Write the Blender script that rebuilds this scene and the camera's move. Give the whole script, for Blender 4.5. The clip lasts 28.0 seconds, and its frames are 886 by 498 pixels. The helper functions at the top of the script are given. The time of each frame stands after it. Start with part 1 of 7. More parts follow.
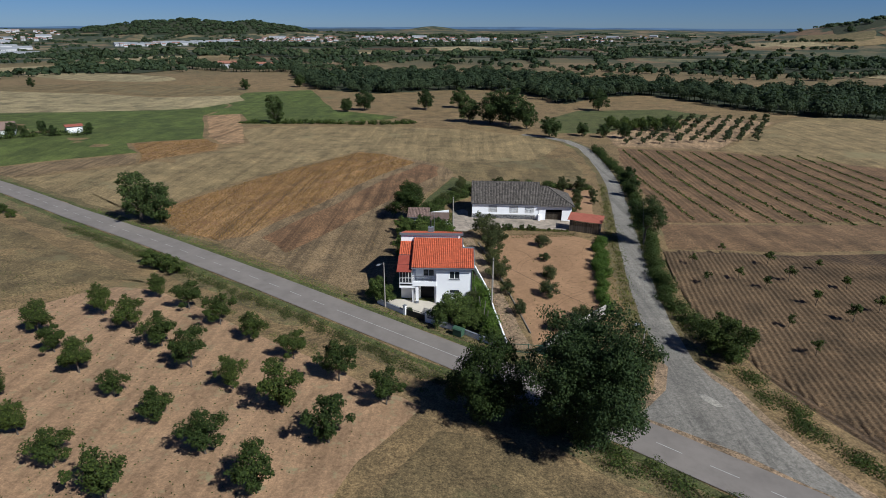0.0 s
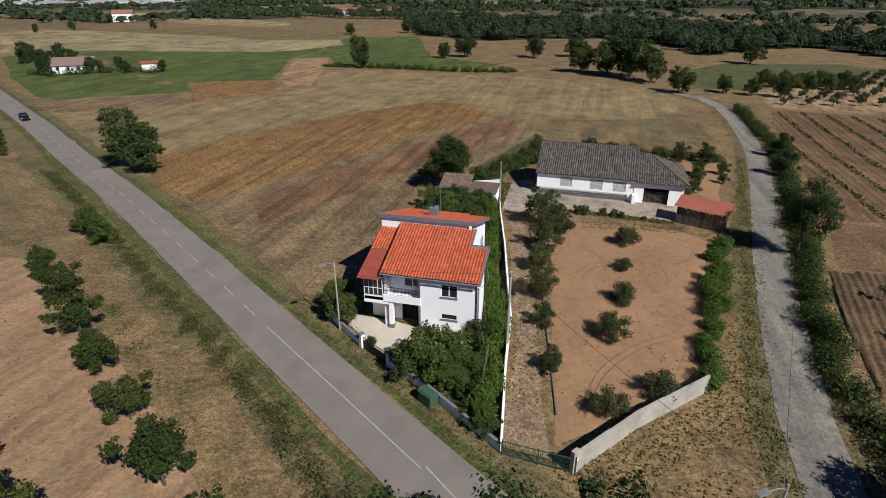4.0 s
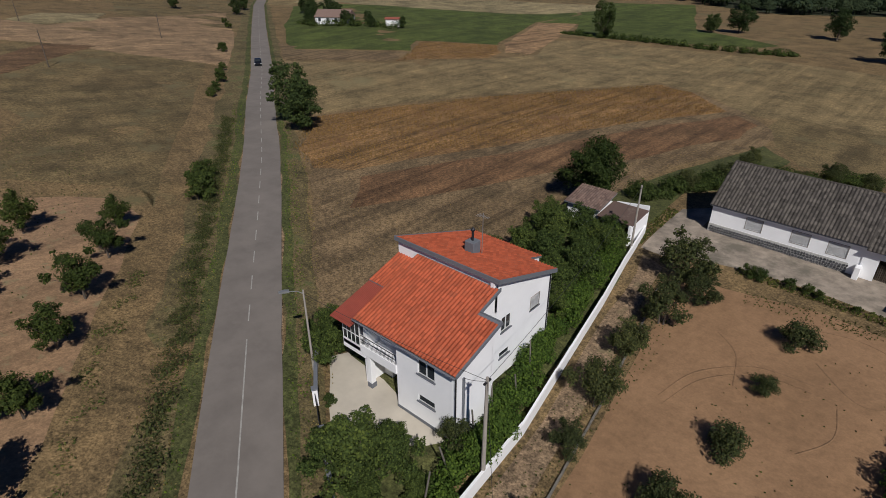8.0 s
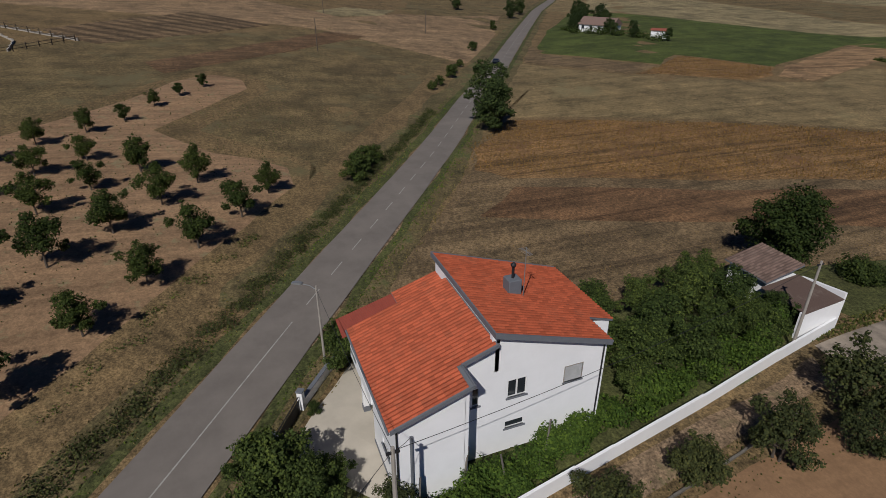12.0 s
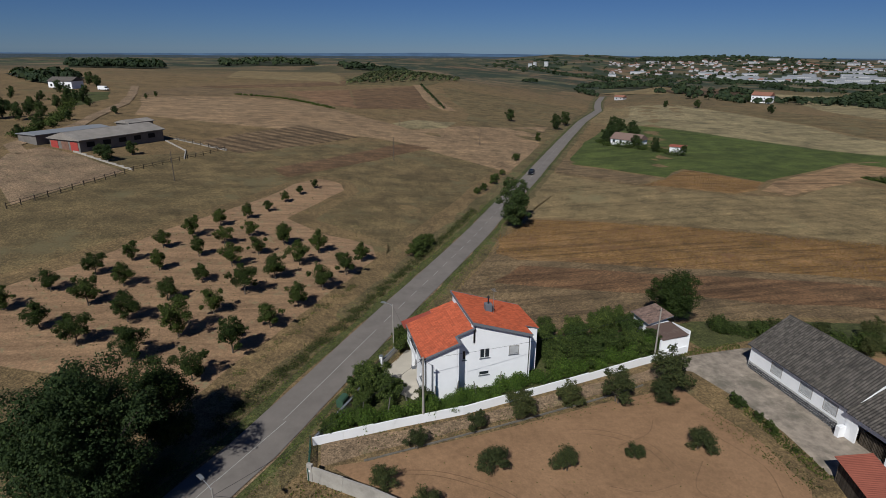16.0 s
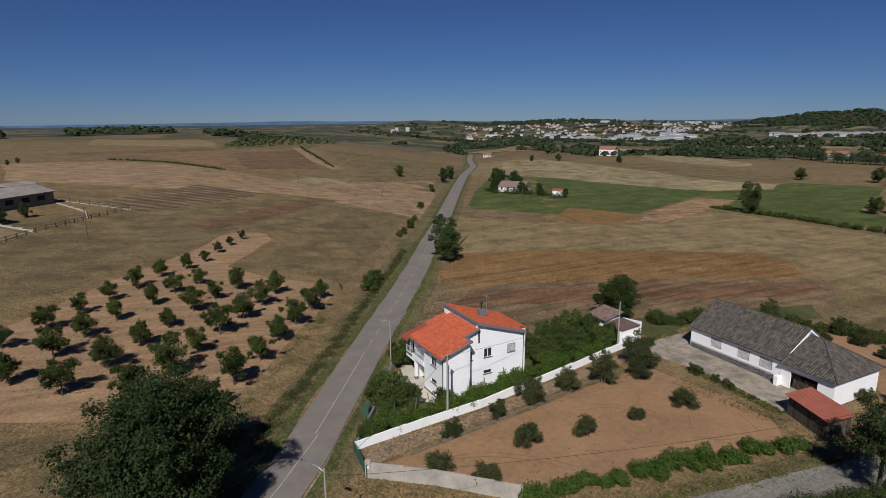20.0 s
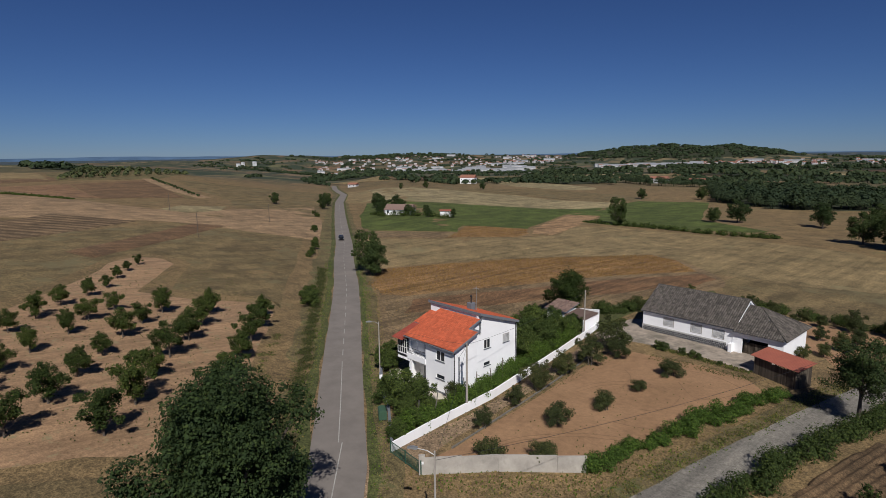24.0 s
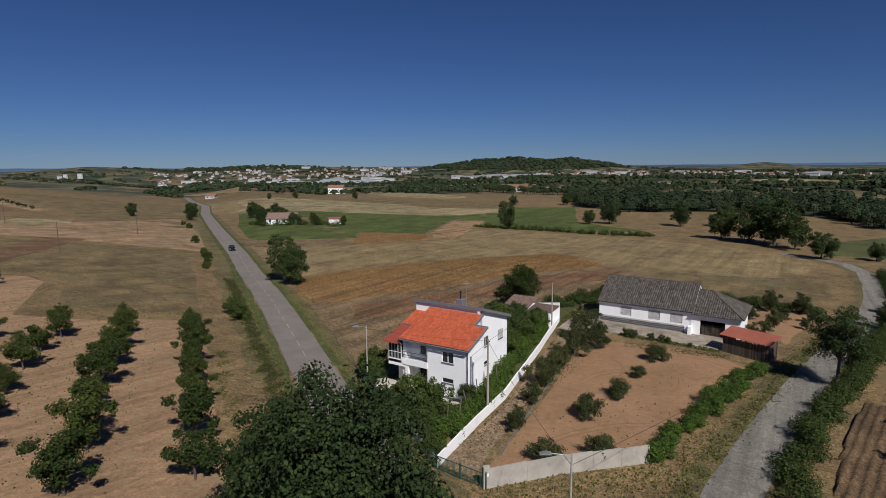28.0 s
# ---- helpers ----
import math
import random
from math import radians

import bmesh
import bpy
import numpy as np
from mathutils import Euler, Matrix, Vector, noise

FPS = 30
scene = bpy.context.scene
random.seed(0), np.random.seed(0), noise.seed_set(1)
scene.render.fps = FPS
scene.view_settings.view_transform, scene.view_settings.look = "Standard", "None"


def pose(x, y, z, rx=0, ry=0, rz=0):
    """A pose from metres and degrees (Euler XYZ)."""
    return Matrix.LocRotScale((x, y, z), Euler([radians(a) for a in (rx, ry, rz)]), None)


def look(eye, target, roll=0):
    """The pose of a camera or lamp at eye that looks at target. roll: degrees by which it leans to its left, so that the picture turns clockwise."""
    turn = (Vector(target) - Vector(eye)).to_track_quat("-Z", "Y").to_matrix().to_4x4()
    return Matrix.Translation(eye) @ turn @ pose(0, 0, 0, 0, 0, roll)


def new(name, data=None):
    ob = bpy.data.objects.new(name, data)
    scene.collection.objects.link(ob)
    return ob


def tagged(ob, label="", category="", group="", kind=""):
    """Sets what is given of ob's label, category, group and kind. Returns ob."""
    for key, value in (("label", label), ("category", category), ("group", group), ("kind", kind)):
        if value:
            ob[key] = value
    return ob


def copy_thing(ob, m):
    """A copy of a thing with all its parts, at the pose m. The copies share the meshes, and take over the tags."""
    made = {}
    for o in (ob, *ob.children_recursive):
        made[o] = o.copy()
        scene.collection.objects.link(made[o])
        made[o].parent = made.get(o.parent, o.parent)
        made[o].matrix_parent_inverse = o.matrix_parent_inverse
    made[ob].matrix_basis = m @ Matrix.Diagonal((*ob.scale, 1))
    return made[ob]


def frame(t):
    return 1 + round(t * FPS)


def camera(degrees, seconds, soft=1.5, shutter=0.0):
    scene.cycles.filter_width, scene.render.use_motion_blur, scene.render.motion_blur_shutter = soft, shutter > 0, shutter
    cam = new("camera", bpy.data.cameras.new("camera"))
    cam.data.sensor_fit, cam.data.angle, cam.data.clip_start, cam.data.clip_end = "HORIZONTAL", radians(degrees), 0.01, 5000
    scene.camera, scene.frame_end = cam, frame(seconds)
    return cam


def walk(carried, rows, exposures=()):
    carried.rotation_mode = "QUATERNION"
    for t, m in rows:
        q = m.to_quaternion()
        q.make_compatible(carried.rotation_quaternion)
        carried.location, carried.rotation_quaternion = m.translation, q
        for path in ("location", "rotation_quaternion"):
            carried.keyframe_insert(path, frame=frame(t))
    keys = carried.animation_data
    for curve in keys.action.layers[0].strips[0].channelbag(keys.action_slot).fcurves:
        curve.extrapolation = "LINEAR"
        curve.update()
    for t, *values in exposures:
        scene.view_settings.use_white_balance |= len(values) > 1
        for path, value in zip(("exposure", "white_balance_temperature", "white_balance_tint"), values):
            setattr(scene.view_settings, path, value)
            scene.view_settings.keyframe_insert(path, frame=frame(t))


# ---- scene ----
# the camera: one lens, flown in an arc round the farmhouse
cam = camera(75.48, 28.0, soft=0.55)
PATH = [
    (0.0, -2.50, -74.14, 37.39, 68.60, -0.28, 1.58),
    (0.5, -1.90, -69.78, 36.61, 67.66, -0.05, 1.95),
    (1.0, -1.28, -65.55, 35.66, 66.79, -0.02, 2.51),
    (1.5, -0.44, -61.53, 34.50, 66.12, 0.01, 3.33),
    (2.0, 0.93, -57.63, 33.23, 65.68, 0.02, 4.59),
    (2.5, 2.53, -53.84, 31.90, 65.41, 0.04, 6.34),
    (3.0, 4.29, -50.01, 30.60, 65.23, 0.05, 8.66),
    (3.5, 5.94, -45.81, 29.52, 65.03, 0.04, 11.40),
    (4.0, 7.43, -41.48, 28.70, 64.63, 0.04, 14.32),
    (4.5, 8.60, -37.03, 28.20, 63.92, 0.02, 17.37),
    (5.0, 9.63, -33.00, 27.85, 63.09, 0.00, 20.56),
    (5.5, 10.68, -29.70, 27.67, 62.34, -0.00, 23.84),
    (6.0, 12.00, -27.64, 27.70, 61.83, -0.01, 27.20),
    (6.5, 13.10, -25.44, 27.72, 61.56, -0.01, 30.62),
    (7.0, 14.19, -23.49, 27.68, 61.45, -0.01, 34.07),
    (7.5, 15.02, -21.25, 27.42, 61.46, -0.01, 37.55),
    (8.0, 16.03, -19.50, 27.50, 61.49, 0.00, 41.11),
    (8.5, 16.91, -17.64, 27.45, 61.56, 0.00, 44.59),
    (9.0, 17.56, -15.76, 27.24, 61.69, 0.01, 48.04),
    (9.5, 17.91, -13.81, 26.75, 61.86, 0.01, 51.41),
    (10.0, 18.16, -11.86, 26.20, 62.06, 0.00, 54.76),
    (10.5, 18.53, -10.08, 25.90, 62.22, 0.00, 58.19),
    (11.0, 18.92, -8.32, 25.69, 62.30, 0.01, 61.71),
    (11.5, 19.17, -6.53, 25.55, 62.37, 0.00, 65.27),
    (12.0, 19.31, -4.87, 25.49, 62.41, 0.00, 68.72),
    (12.5, 19.72, -3.56, 25.71, 62.46, 0.00, 71.69),
    (13.0, 21.67, -3.00, 26.64, 62.51, 0.01, 73.64),
    (13.5, 24.31, -2.99, 28.20, 62.74, 0.01, 75.05),
    (14.0, 27.91, -3.55, 30.19, 63.30, 0.00, 76.21),
    (14.5, 33.12, -4.93, 32.54, 64.47, -0.01, 76.99),
    (15.0, 40.37, -6.97, 34.94, 66.41, -0.03, 76.85),
    (15.5, 48.23, -9.64, 36.59, 68.78, -0.09, 76.13),
    (16.0, 53.57, -12.16, 37.29, 70.87, -0.45, 75.21),
    (16.5, 54.13, -13.70, 37.08, 71.94, -0.36, 74.10),
    (17.0, 54.72, -15.69, 36.65, 72.84, -0.24, 72.55),
    (17.5, 55.26, -17.92, 36.11, 73.63, -0.07, 70.79),
    (18.0, 55.67, -20.22, 35.62, 74.41, 0.08, 68.94),
    (18.5, 55.87, -22.61, 35.05, 75.16, 0.19, 67.08),
    (19.0, 55.83, -24.95, 34.43, 75.87, 0.28, 65.23),
    (19.5, 55.62, -27.23, 33.79, 76.55, 0.35, 63.39),
    (20.0, 55.28, -29.41, 33.16, 77.15, 0.39, 61.61),
    (20.5, 54.73, -31.53, 32.52, 77.68, 0.43, 59.87),
    (21.0, 53.95, -33.61, 31.85, 78.19, 0.49, 58.04),
    (21.5, 52.85, -35.63, 31.17, 78.67, 0.54, 56.13),
    (22.0, 51.44, -37.47, 30.45, 79.11, 0.52, 54.19),
    (22.5, 49.82, -39.15, 29.72, 79.50, 0.49, 52.24),
    (23.0, 48.06, -40.70, 29.02, 79.85, 0.49, 50.30),
    (23.5, 46.23, -42.13, 28.37, 80.16, 0.51, 48.40),
    (24.0, 44.39, -43.46, 27.80, 80.45, 0.48, 46.58),
    (24.5, 42.44, -44.66, 27.25, 80.68, 0.44, 44.72),
    (25.0, 40.40, -45.69, 26.72, 80.87, 0.42, 42.83),
    (25.5, 38.21, -46.57, 26.25, 81.06, 0.39, 40.97),
    (26.0, 36.00, -47.31, 25.78, 81.22, 0.37, 39.08),
    (26.5, 33.85, -47.95, 25.35, 81.38, 0.37, 37.21),
    (27.0, 31.76, -48.52, 24.98, 81.50, 0.37, 35.40),
    (27.5, 29.85, -49.01, 24.70, 81.58, 0.35, 33.69),
    (28.0, 28.12, -49.47, 24.51, 81.62, 0.32, 32.12),
]
EXPOSURE = [(0.0, 0.47, 6000, 6), (3.0, 0.50, 6450, 10), (5.5, 0.25, 6500, 10), (8.0, -0.12, 6500, 10), (11.0, -0.34, 6500, 10), (13.5, -0.30, 6400, 9), (16.0, -0.04, 6250, 7), (17.5, 0.08, 6350, 8), (21.0, 0.12, 6500, 10), (25.0, 0.16, 6500, 10), (28.0, 0.17, 6500, 10)]
walk(cam, [(t, pose(x, y, z, rx, ry, rz)) for t, x, y, z, rx, ry, rz in PATH], EXPOSURE)

# daylight: clear summer sky and one sun
SUN_DIR = Vector((0.80, -0.60, 0.97)).normalized()
world = bpy.data.worlds.new("sky")
scene.world = world
world.use_nodes = True
wn = world.node_tree
sky = wn.nodes.new("ShaderNodeTexSky")
sky.sky_type = "NISHITA"
sky.sun_disc = False
sky.sun_elevation = math.asin(SUN_DIR.z)
sky.sun_rotation = math.atan2(SUN_DIR.x, SUN_DIR.y)
sky.altitude = 900
sky.air_density = 0.8
sky.dust_density = 0.0
sky.ozone_density = 7.0
# clear, deep blue mountain-summer sky
deep = wn.nodes.new("ShaderNodeMix")
deep.data_type, deep.blend_type = "RGBA", "MULTIPLY"
deep.inputs[0].default_value = 1.0
deep.inputs[7].default_value = (0.425, 0.525, 0.735, 1)
wn.links.new(sky.outputs[0], deep.inputs[6])
wn.links.new(deep.outputs[2], wn.nodes["Background"].inputs[0])
wn.nodes["Background"].inputs[1].default_value = 0.05
sun_data = bpy.data.lights.new("sun", "SUN")
sun_data.energy = 4.0
sun_data.angle = radians(0.53)
sun_data.color = (1.0, 0.97, 0.93)
sun = new("sun", sun_data)
sun.matrix_world = look(SUN_DIR * 100, (0, 0, 0))


# ---- materials ----
def nodes_of(name, rough=0.9):
    m = bpy.data.materials.new(name)
    m.use_nodes = True
    nt = m.node_tree
    b = nt.nodes["Principled BSDF"]
    b.inputs["Roughness"].default_value = rough
    b.inputs["Specular IOR Level"].default_value = 0.25
    return m, nt, b


def link(nt, a, b):
    nt.links.new(a, b)


def pos_node(nt, turn=0.0, scale=(1, 1, 1)):
    g = nt.nodes.new("ShaderNodeNewGeometry")
    mp = nt.nodes.new("ShaderNodeMapping")
    mp.inputs["Rotation"].default_value[2] = turn
    mp.inputs["Scale"].default_value = scale
    link(nt, g.outputs["Position"], mp.inputs["Vector"])
    return mp.outputs[0]


def noise_node(nt, vec, scale, detail=4, rough=0.6):
    n = nt.nodes.new("ShaderNodeTexNoise")
    n.inputs["Scale"].default_value = scale
    n.inputs["Detail"].default_value = detail
    n.inputs["Roughness"].default_value = rough
    link(nt, vec, n.inputs["Vector"])
    return n.outputs[0]


def ramp_node(nt, fac, stops):
    r = nt.nodes.new("ShaderNodeValToRGB")
    e = r.color_ramp.elements
    while len(e) < len(stops):
        e.new(0.5)
    for el, (p, c) in zip(e, stops):
        el.position, el.color = p, (*c, 1)
    link(nt, fac, r.inputs[0])
    return r.outputs[0]


def mix_node(nt, fac, a, b, kind="MIX"):
    m = nt.nodes.new("ShaderNodeMix")
    m.data_type, m.blend_type = "RGBA", kind
    for sock, v in ((m.inputs[0], fac), (m.inputs[6], a), (m.inputs[7], b)):
        if isinstance(v, (int, float)):
            sock.default_value = v
        elif isinstance(v, tuple):
            sock.default_value = (*v, 1)
        else:
            link(nt, v, sock)
    return m.outputs[2]


def map_node(nt, v, lo, hi):
    r = nt.nodes.new("ShaderNodeMapRange")
    r.inputs["From Min"].default_value = lo
    r.inputs["From Max"].default_value = hi
    link(nt, v, r.inputs["Value"])
    return r.outputs[0]


def bump_node(nt, b, height, dist, strength=1.0):
    bp = nt.nodes.new("ShaderNodeBump")
    bp.inputs["Distance"].default_value = dist
    bp.inputs["Strength"].default_value = strength
    link(nt, height, bp.inputs["Height"])
    link(nt, bp.outputs[0], b.inputs["Normal"])


def field_mat(name, c1, c2, c3, patch=0.03, rows=None, spots=None, row_mix=0.35, tracks=None, relief=0.12, furrow=0.5, quilt=False, fine_mix=0.7, ragged=1.6):
    """Ground cover: broad patches, grain, and furrows or drill rows (angle, spacing in metres)."""
    m, nt, b = nodes_of(name, 0.95)
    c1, c2, c3 = ((c[0] * 0.71, c[1] * 0.70, c[2] * 0.66) for c in (c1, c2, c3))
    p = pos_node(nt)
    broad = noise_node(nt, p, patch, 5, 0.62)
    fine = noise_node(nt, p, 1.3, 6, 0.7)
    grit = noise_node(nt, p, 6.0, 3, 0.7)
    col = ramp_node(nt, broad, [(0.34, c1), (0.5, c2), (0.66, c3)])
    dark = tuple(v * 0.62 for v in c2)
    lite = tuple(min(1, v * 1.3) for v in c2)
    speck = ramp_node(nt, fine, [(0.35, dark), (0.52, c2), (0.68, lite)])
    col = mix_node(nt, 0.2 + 0.55 * fine_mix, col, speck)
    mid = noise_node(nt, p, 0.16, 7, 0.7)
    col = mix_node(nt, min(1.0, fine_mix + 0.3) if fine_mix > 0.4 else 0.25, col, mix_node(nt, 1.0, col, ramp_node(nt, mid, [(0.36, (0.70, 0.72, 0.72)), (0.5, (1, 1, 1)), (0.64, (1.27, 1.25, 1.22))]), "MULTIPLY"))
    grain = ramp_node(nt, grit, [(0.34, (0.32, 0.32, 0.32)), (0.66, (1.62, 1.62, 1.62))])
    clump = noise_node(nt, p, 2.6, 3, 0.6)
    col = mix_node(nt, fine_mix, col, mix_node(nt, 1.0, col, ramp_node(nt, clump, [(0.36, (0.66, 0.67, 0.66)), (0.52, (1.04, 1.04, 1.04)), (0.66, (1.28, 1.27, 1.25))]), "MULTIPLY"))
    col = mix_node(nt, fine_mix, col, mix_node(nt, 1.0, col, grain, "MULTIPLY"))
    height = fine
    if rows:
        angle, spacing = rows
        w = nt.nodes.new("ShaderNodeTexWave")
        w.inputs["Scale"].default_value = 0.314 / spacing
        w.inputs["Distortion"].default_value = 1.6
        w.inputs["Detail"].default_value = 3
        w.inputs["Detail Scale"].default_value = 0.7
        link(nt, pos_node(nt, angle), w.inputs["Vector"])
        w.inputs["Distortion"].default_value = ragged
        fur = ramp_node(nt, w.outputs[1], [(0.15, (0.45, 0.45, 0.45)), (0.75, (1.15, 1.15, 1.15))])
        col = mix_node(nt, row_mix, col, mix_node(nt, 1.0, col, fur, "MULTIPLY"))
        add = nt.nodes.new("ShaderNodeMath")
        add.operation = "MULTIPLY_ADD"
        add.inputs[1].default_value = furrow
        link(nt, w.outputs[1], add.inputs[0])
        link(nt, fine, add.inputs[2])
        height = add.outputs[0]
    if tracks:
        angle, spacing, tone = tracks
        n = noise_node(nt, pos_node(nt, angle, (1.0 / spacing, 0.012, 1)), 1.0, 4, 0.7)
        t = ramp_node(nt, n, [(0.38, tuple(v * (tone - 0.06) for v in (1, 1, 1))), (0.5, (1, 1, 1)), (0.63, (1.2, 1.2, 1.19))])
        col = mix_node(nt, 1.0, col, t, "MULTIPLY")
    if spots:
        colour, scale, level = spots
        s = noise_node(nt, p, scale, 6, 0.75)
        k = ramp_node(nt, s, [(level, (0, 0, 0)), (level + 0.1, (1, 1, 1))])
        col = mix_node(nt, k, col, colour)
    if quilt:
        # beyond the farm the land is a patchwork of crops, fallow and scrub
        far = nt.nodes.new("ShaderNodeVectorMath")
        far.operation = "LENGTH"
        link(nt, p, far.inputs[0])
        away = ramp_node(nt, map_node(nt, far.outputs["Value"], 430, 800), [(0, (0, 0, 0)), (1, (1, 1, 1))])
        warp = nt.nodes.new("ShaderNodeTexNoise")
        warp.inputs["Scale"].default_value = 0.008
        warp.inputs["Detail"].default_value = 3
        link(nt, p, warp.inputs["Vector"])
        shift = nt.nodes.new("ShaderNodeVectorMath")
        shift.operation = "MULTIPLY_ADD"
        shift.inputs[1].default_value = (110, 110, 0)
        link(nt, warp.outputs["Color"], shift.inputs[0])
        link(nt, p, shift.inputs[2])
        cell = nt.nodes.new("ShaderNodeTexVoronoi")
        cell.voronoi_dimensions = "2D"
        cell.inputs["Scale"].default_value = 0.0075
        link(nt, shift.outputs[0], cell.inputs["Vector"])
        sep = nt.nodes.new("ShaderNodeSeparateColor")
        link(nt, cell.outputs["Color"], sep.inputs[0])
        crop = ramp_node(nt, sep.outputs[0], [(0.0, (0.062, 0.068, 0.034)), (0.22, (0.11, 0.09, 0.05)), (0.42, (0.17, 0.125, 0.072)), (0.6, (0.135, 0.085, 0.05)), (0.8, (0.21, 0.155, 0.09)), (1.0, (0.075, 0.088, 0.04))])
        scrub = noise_node(nt, p, 0.011, 7, 0.72)
        crop = mix_node(nt, ramp_node(nt, scrub, [(0.45, (0, 0, 0)), (0.52, (1, 1, 1))]), crop, (0.036, 0.048, 0.028))
        crop = mix_node(nt, 0.5, crop, mix_node(nt, 1.0, crop, grain, "MULTIPLY"))
        col = mix_node(nt, away, col, crop)
    link(nt, col, b.inputs["Base Color"])
    bump_node(nt, b, height, relief)
    # ragged margins: cover thins out into its neighbour
    at = nt.nodes.new("ShaderNodeAttribute")
    at.attribute_name = "fade"
    rag = noise_node(nt, p, 0.9, 5, 0.7)
    less = nt.nodes.new("ShaderNodeMath")
    less.operation = "SUBTRACT"
    link(nt, at.outputs["Fac"], less.inputs[0])
    link(nt, rag, less.inputs[1])
    thin = ramp_node(nt, less.outputs[0], [(0.0, (0, 0, 0)), (0.12, (1, 1, 1))])
    clear = nt.nodes.new("ShaderNodeBsdfTransparent")
    ms = nt.nodes.new("ShaderNodeMixShader")
    link(nt, thin, ms.inputs[0])
    link(nt, b.outputs[0], ms.inputs[1])
    link(nt, clear.outputs[0], ms.inputs[2])
    link(nt, ms.outputs[0], nt.nodes["Material Output"].inputs[0])
    return m


def plain_mat(name, c, rough=0.7, grain=0.15, scale=3.0, bump=0.004, metal=0.0, stain=None):
    m, nt, b = nodes_of(name, rough)
    p = pos_node(nt)
    f = noise_node(nt, p, scale, 6, 0.65)
    g = noise_node(nt, p, scale * 9, 3, 0.6)
    lo, hi = tuple(v * (1 - grain) for v in c), tuple(min(1, v * (1 + grain)) for v in c)
    col = ramp_node(nt, f, [(0.3, lo), (0.7, hi)])
    if stain:
        tint, level = stain
        s = noise_node(nt, p, scale * 0.35, 6, 0.7)
        col = mix_node(nt, ramp_node(nt, s, [(level, (0, 0, 0)), (level + 0.16, (1, 1, 1))]), col, tint)
    link(nt, col, b.inputs["Base Color"])
    b.inputs["Metallic"].default_value = metal
    bump_node(nt, b, g, bump)
    return m


def piece_mat(name, c, spread=0.25, rough=0.75, weather=(0.1, 0.09, 0.08), level=0.62):
    """Tiles, stones, boards: each piece has its own tone."""
    m, nt, b = nodes_of(name, rough)
    oi = nt.nodes.new("ShaderNodeObjectInfo")
    ge = nt.nodes.new("ShaderNodeNewGeometry")
    add = nt.nodes.new("ShaderNodeMath")
    add.operation = "ADD"
    link(nt, oi.outputs["Random"], add.inputs[0])
    link(nt, ge.outputs["Random Per Island"], add.inputs[1])
    fr = nt.nodes.new("ShaderNodeMath")
    fr.operation = "FRACT"
    link(nt, add.outputs[0], fr.inputs[0])
    lo, hi = tuple(v * (1 - spread) for v in c), tuple(min(1, v * (1 + spread)) for v in c)
    col = ramp_node(nt, fr.outputs[0], [(0.0, lo), (0.5, c), (1.0, hi)])
    p = pos_node(nt)
    s = noise_node(nt, p, 1.1, 6, 0.7)
    col = mix_node(nt, ramp_node(nt, s, [(level, (0, 0, 0)), (level + 0.2, (0.55, 0.55, 0.55))]), col, weather)
    g = noise_node(nt, p, 14.0, 4, 0.7)
    col = mix_node(nt, 0.5, col, mix_node(nt, 1.0, col, ramp_node(nt, g, [(0.3, (0.7, 0.7, 0.7)), (0.7, (1.25, 1.25, 1.25))]), "MULTIPLY"))
    link(nt, col, b.inputs["Base Color"])
    bump_node(nt, b, g, 0.01)
    return m


def leaf_mat(name, c, spread=0.45):
    m, nt, b = nodes_of(name, 0.75)
    oi = nt.nodes.new("ShaderNodeObjectInfo")
    ge = nt.nodes.new("ShaderNodeNewGeometry")
    c = (c[0] * 0.62, c[1] * 0.66, c[2] * 0.58)
    lo = tuple(v * (1 - spread) for v in c)
    hi = tuple(v * (1 + spread) for v in c)
    col = ramp_node(nt, ge.outputs["Random Per Island"], [(0.0, lo), (0.6, c), (1.0, (hi[0] * 1.15, hi[1], hi[2] * 0.8))])
    tone = ramp_node(nt, oi.outputs["Random"], [(0.0, (0.72, 0.78, 0.76)), (1.0, (1.32, 1.24, 1.1))])
    col = mix_node(nt, 1.0, col, tone, "MULTIPLY")
    link(nt, col, b.inputs["Base Color"])
    b.inputs["Specular IOR Level"].default_value = 0.15
    tr = nt.nodes.new("ShaderNodeBsdfTranslucent")
    link(nt, mix_node(nt, 1.0, col, (1.3, 1.4, 0.5), "MULTIPLY"), tr.inputs[0])
    ms = nt.nodes.new("ShaderNodeMixShader")
    ms.inputs[0].default_value = 0.22
    link(nt, b.outputs[0], ms.inputs[1])
    link(nt, tr.outputs[0], ms.inputs[2])
    link(nt, ms.outputs[0], nt.nodes["Material Output"].inputs[0])
    return m


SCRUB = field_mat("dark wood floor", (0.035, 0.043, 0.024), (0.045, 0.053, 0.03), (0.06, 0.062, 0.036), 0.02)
DRY = field_mat("dry grassland", (0.15, 0.125, 0.06), (0.205, 0.15, 0.078), (0.27, 0.19, 0.105), 0.018, spots=((0.10, 0.10, 0.042), 0.045, 0.56), tracks=(0.55, 9.0, 0.85))
LAND = field_mat("dry open land", (0.195, 0.14, 0.07), (0.245, 0.17, 0.088), (0.295, 0.205, 0.112), 0.018, spots=((0.14, 0.118, 0.056), 0.045, 0.57), quilt=True)
PASTURE = field_mat("brown pasture", (0.158, 0.124, 0.062), (0.205, 0.152, 0.078), (0.245, 0.176, 0.090), 0.03, spots=((0.142, 0.117, 0.060), 0.05, 0.54), tracks=(0.56, 5.0, 0.85))
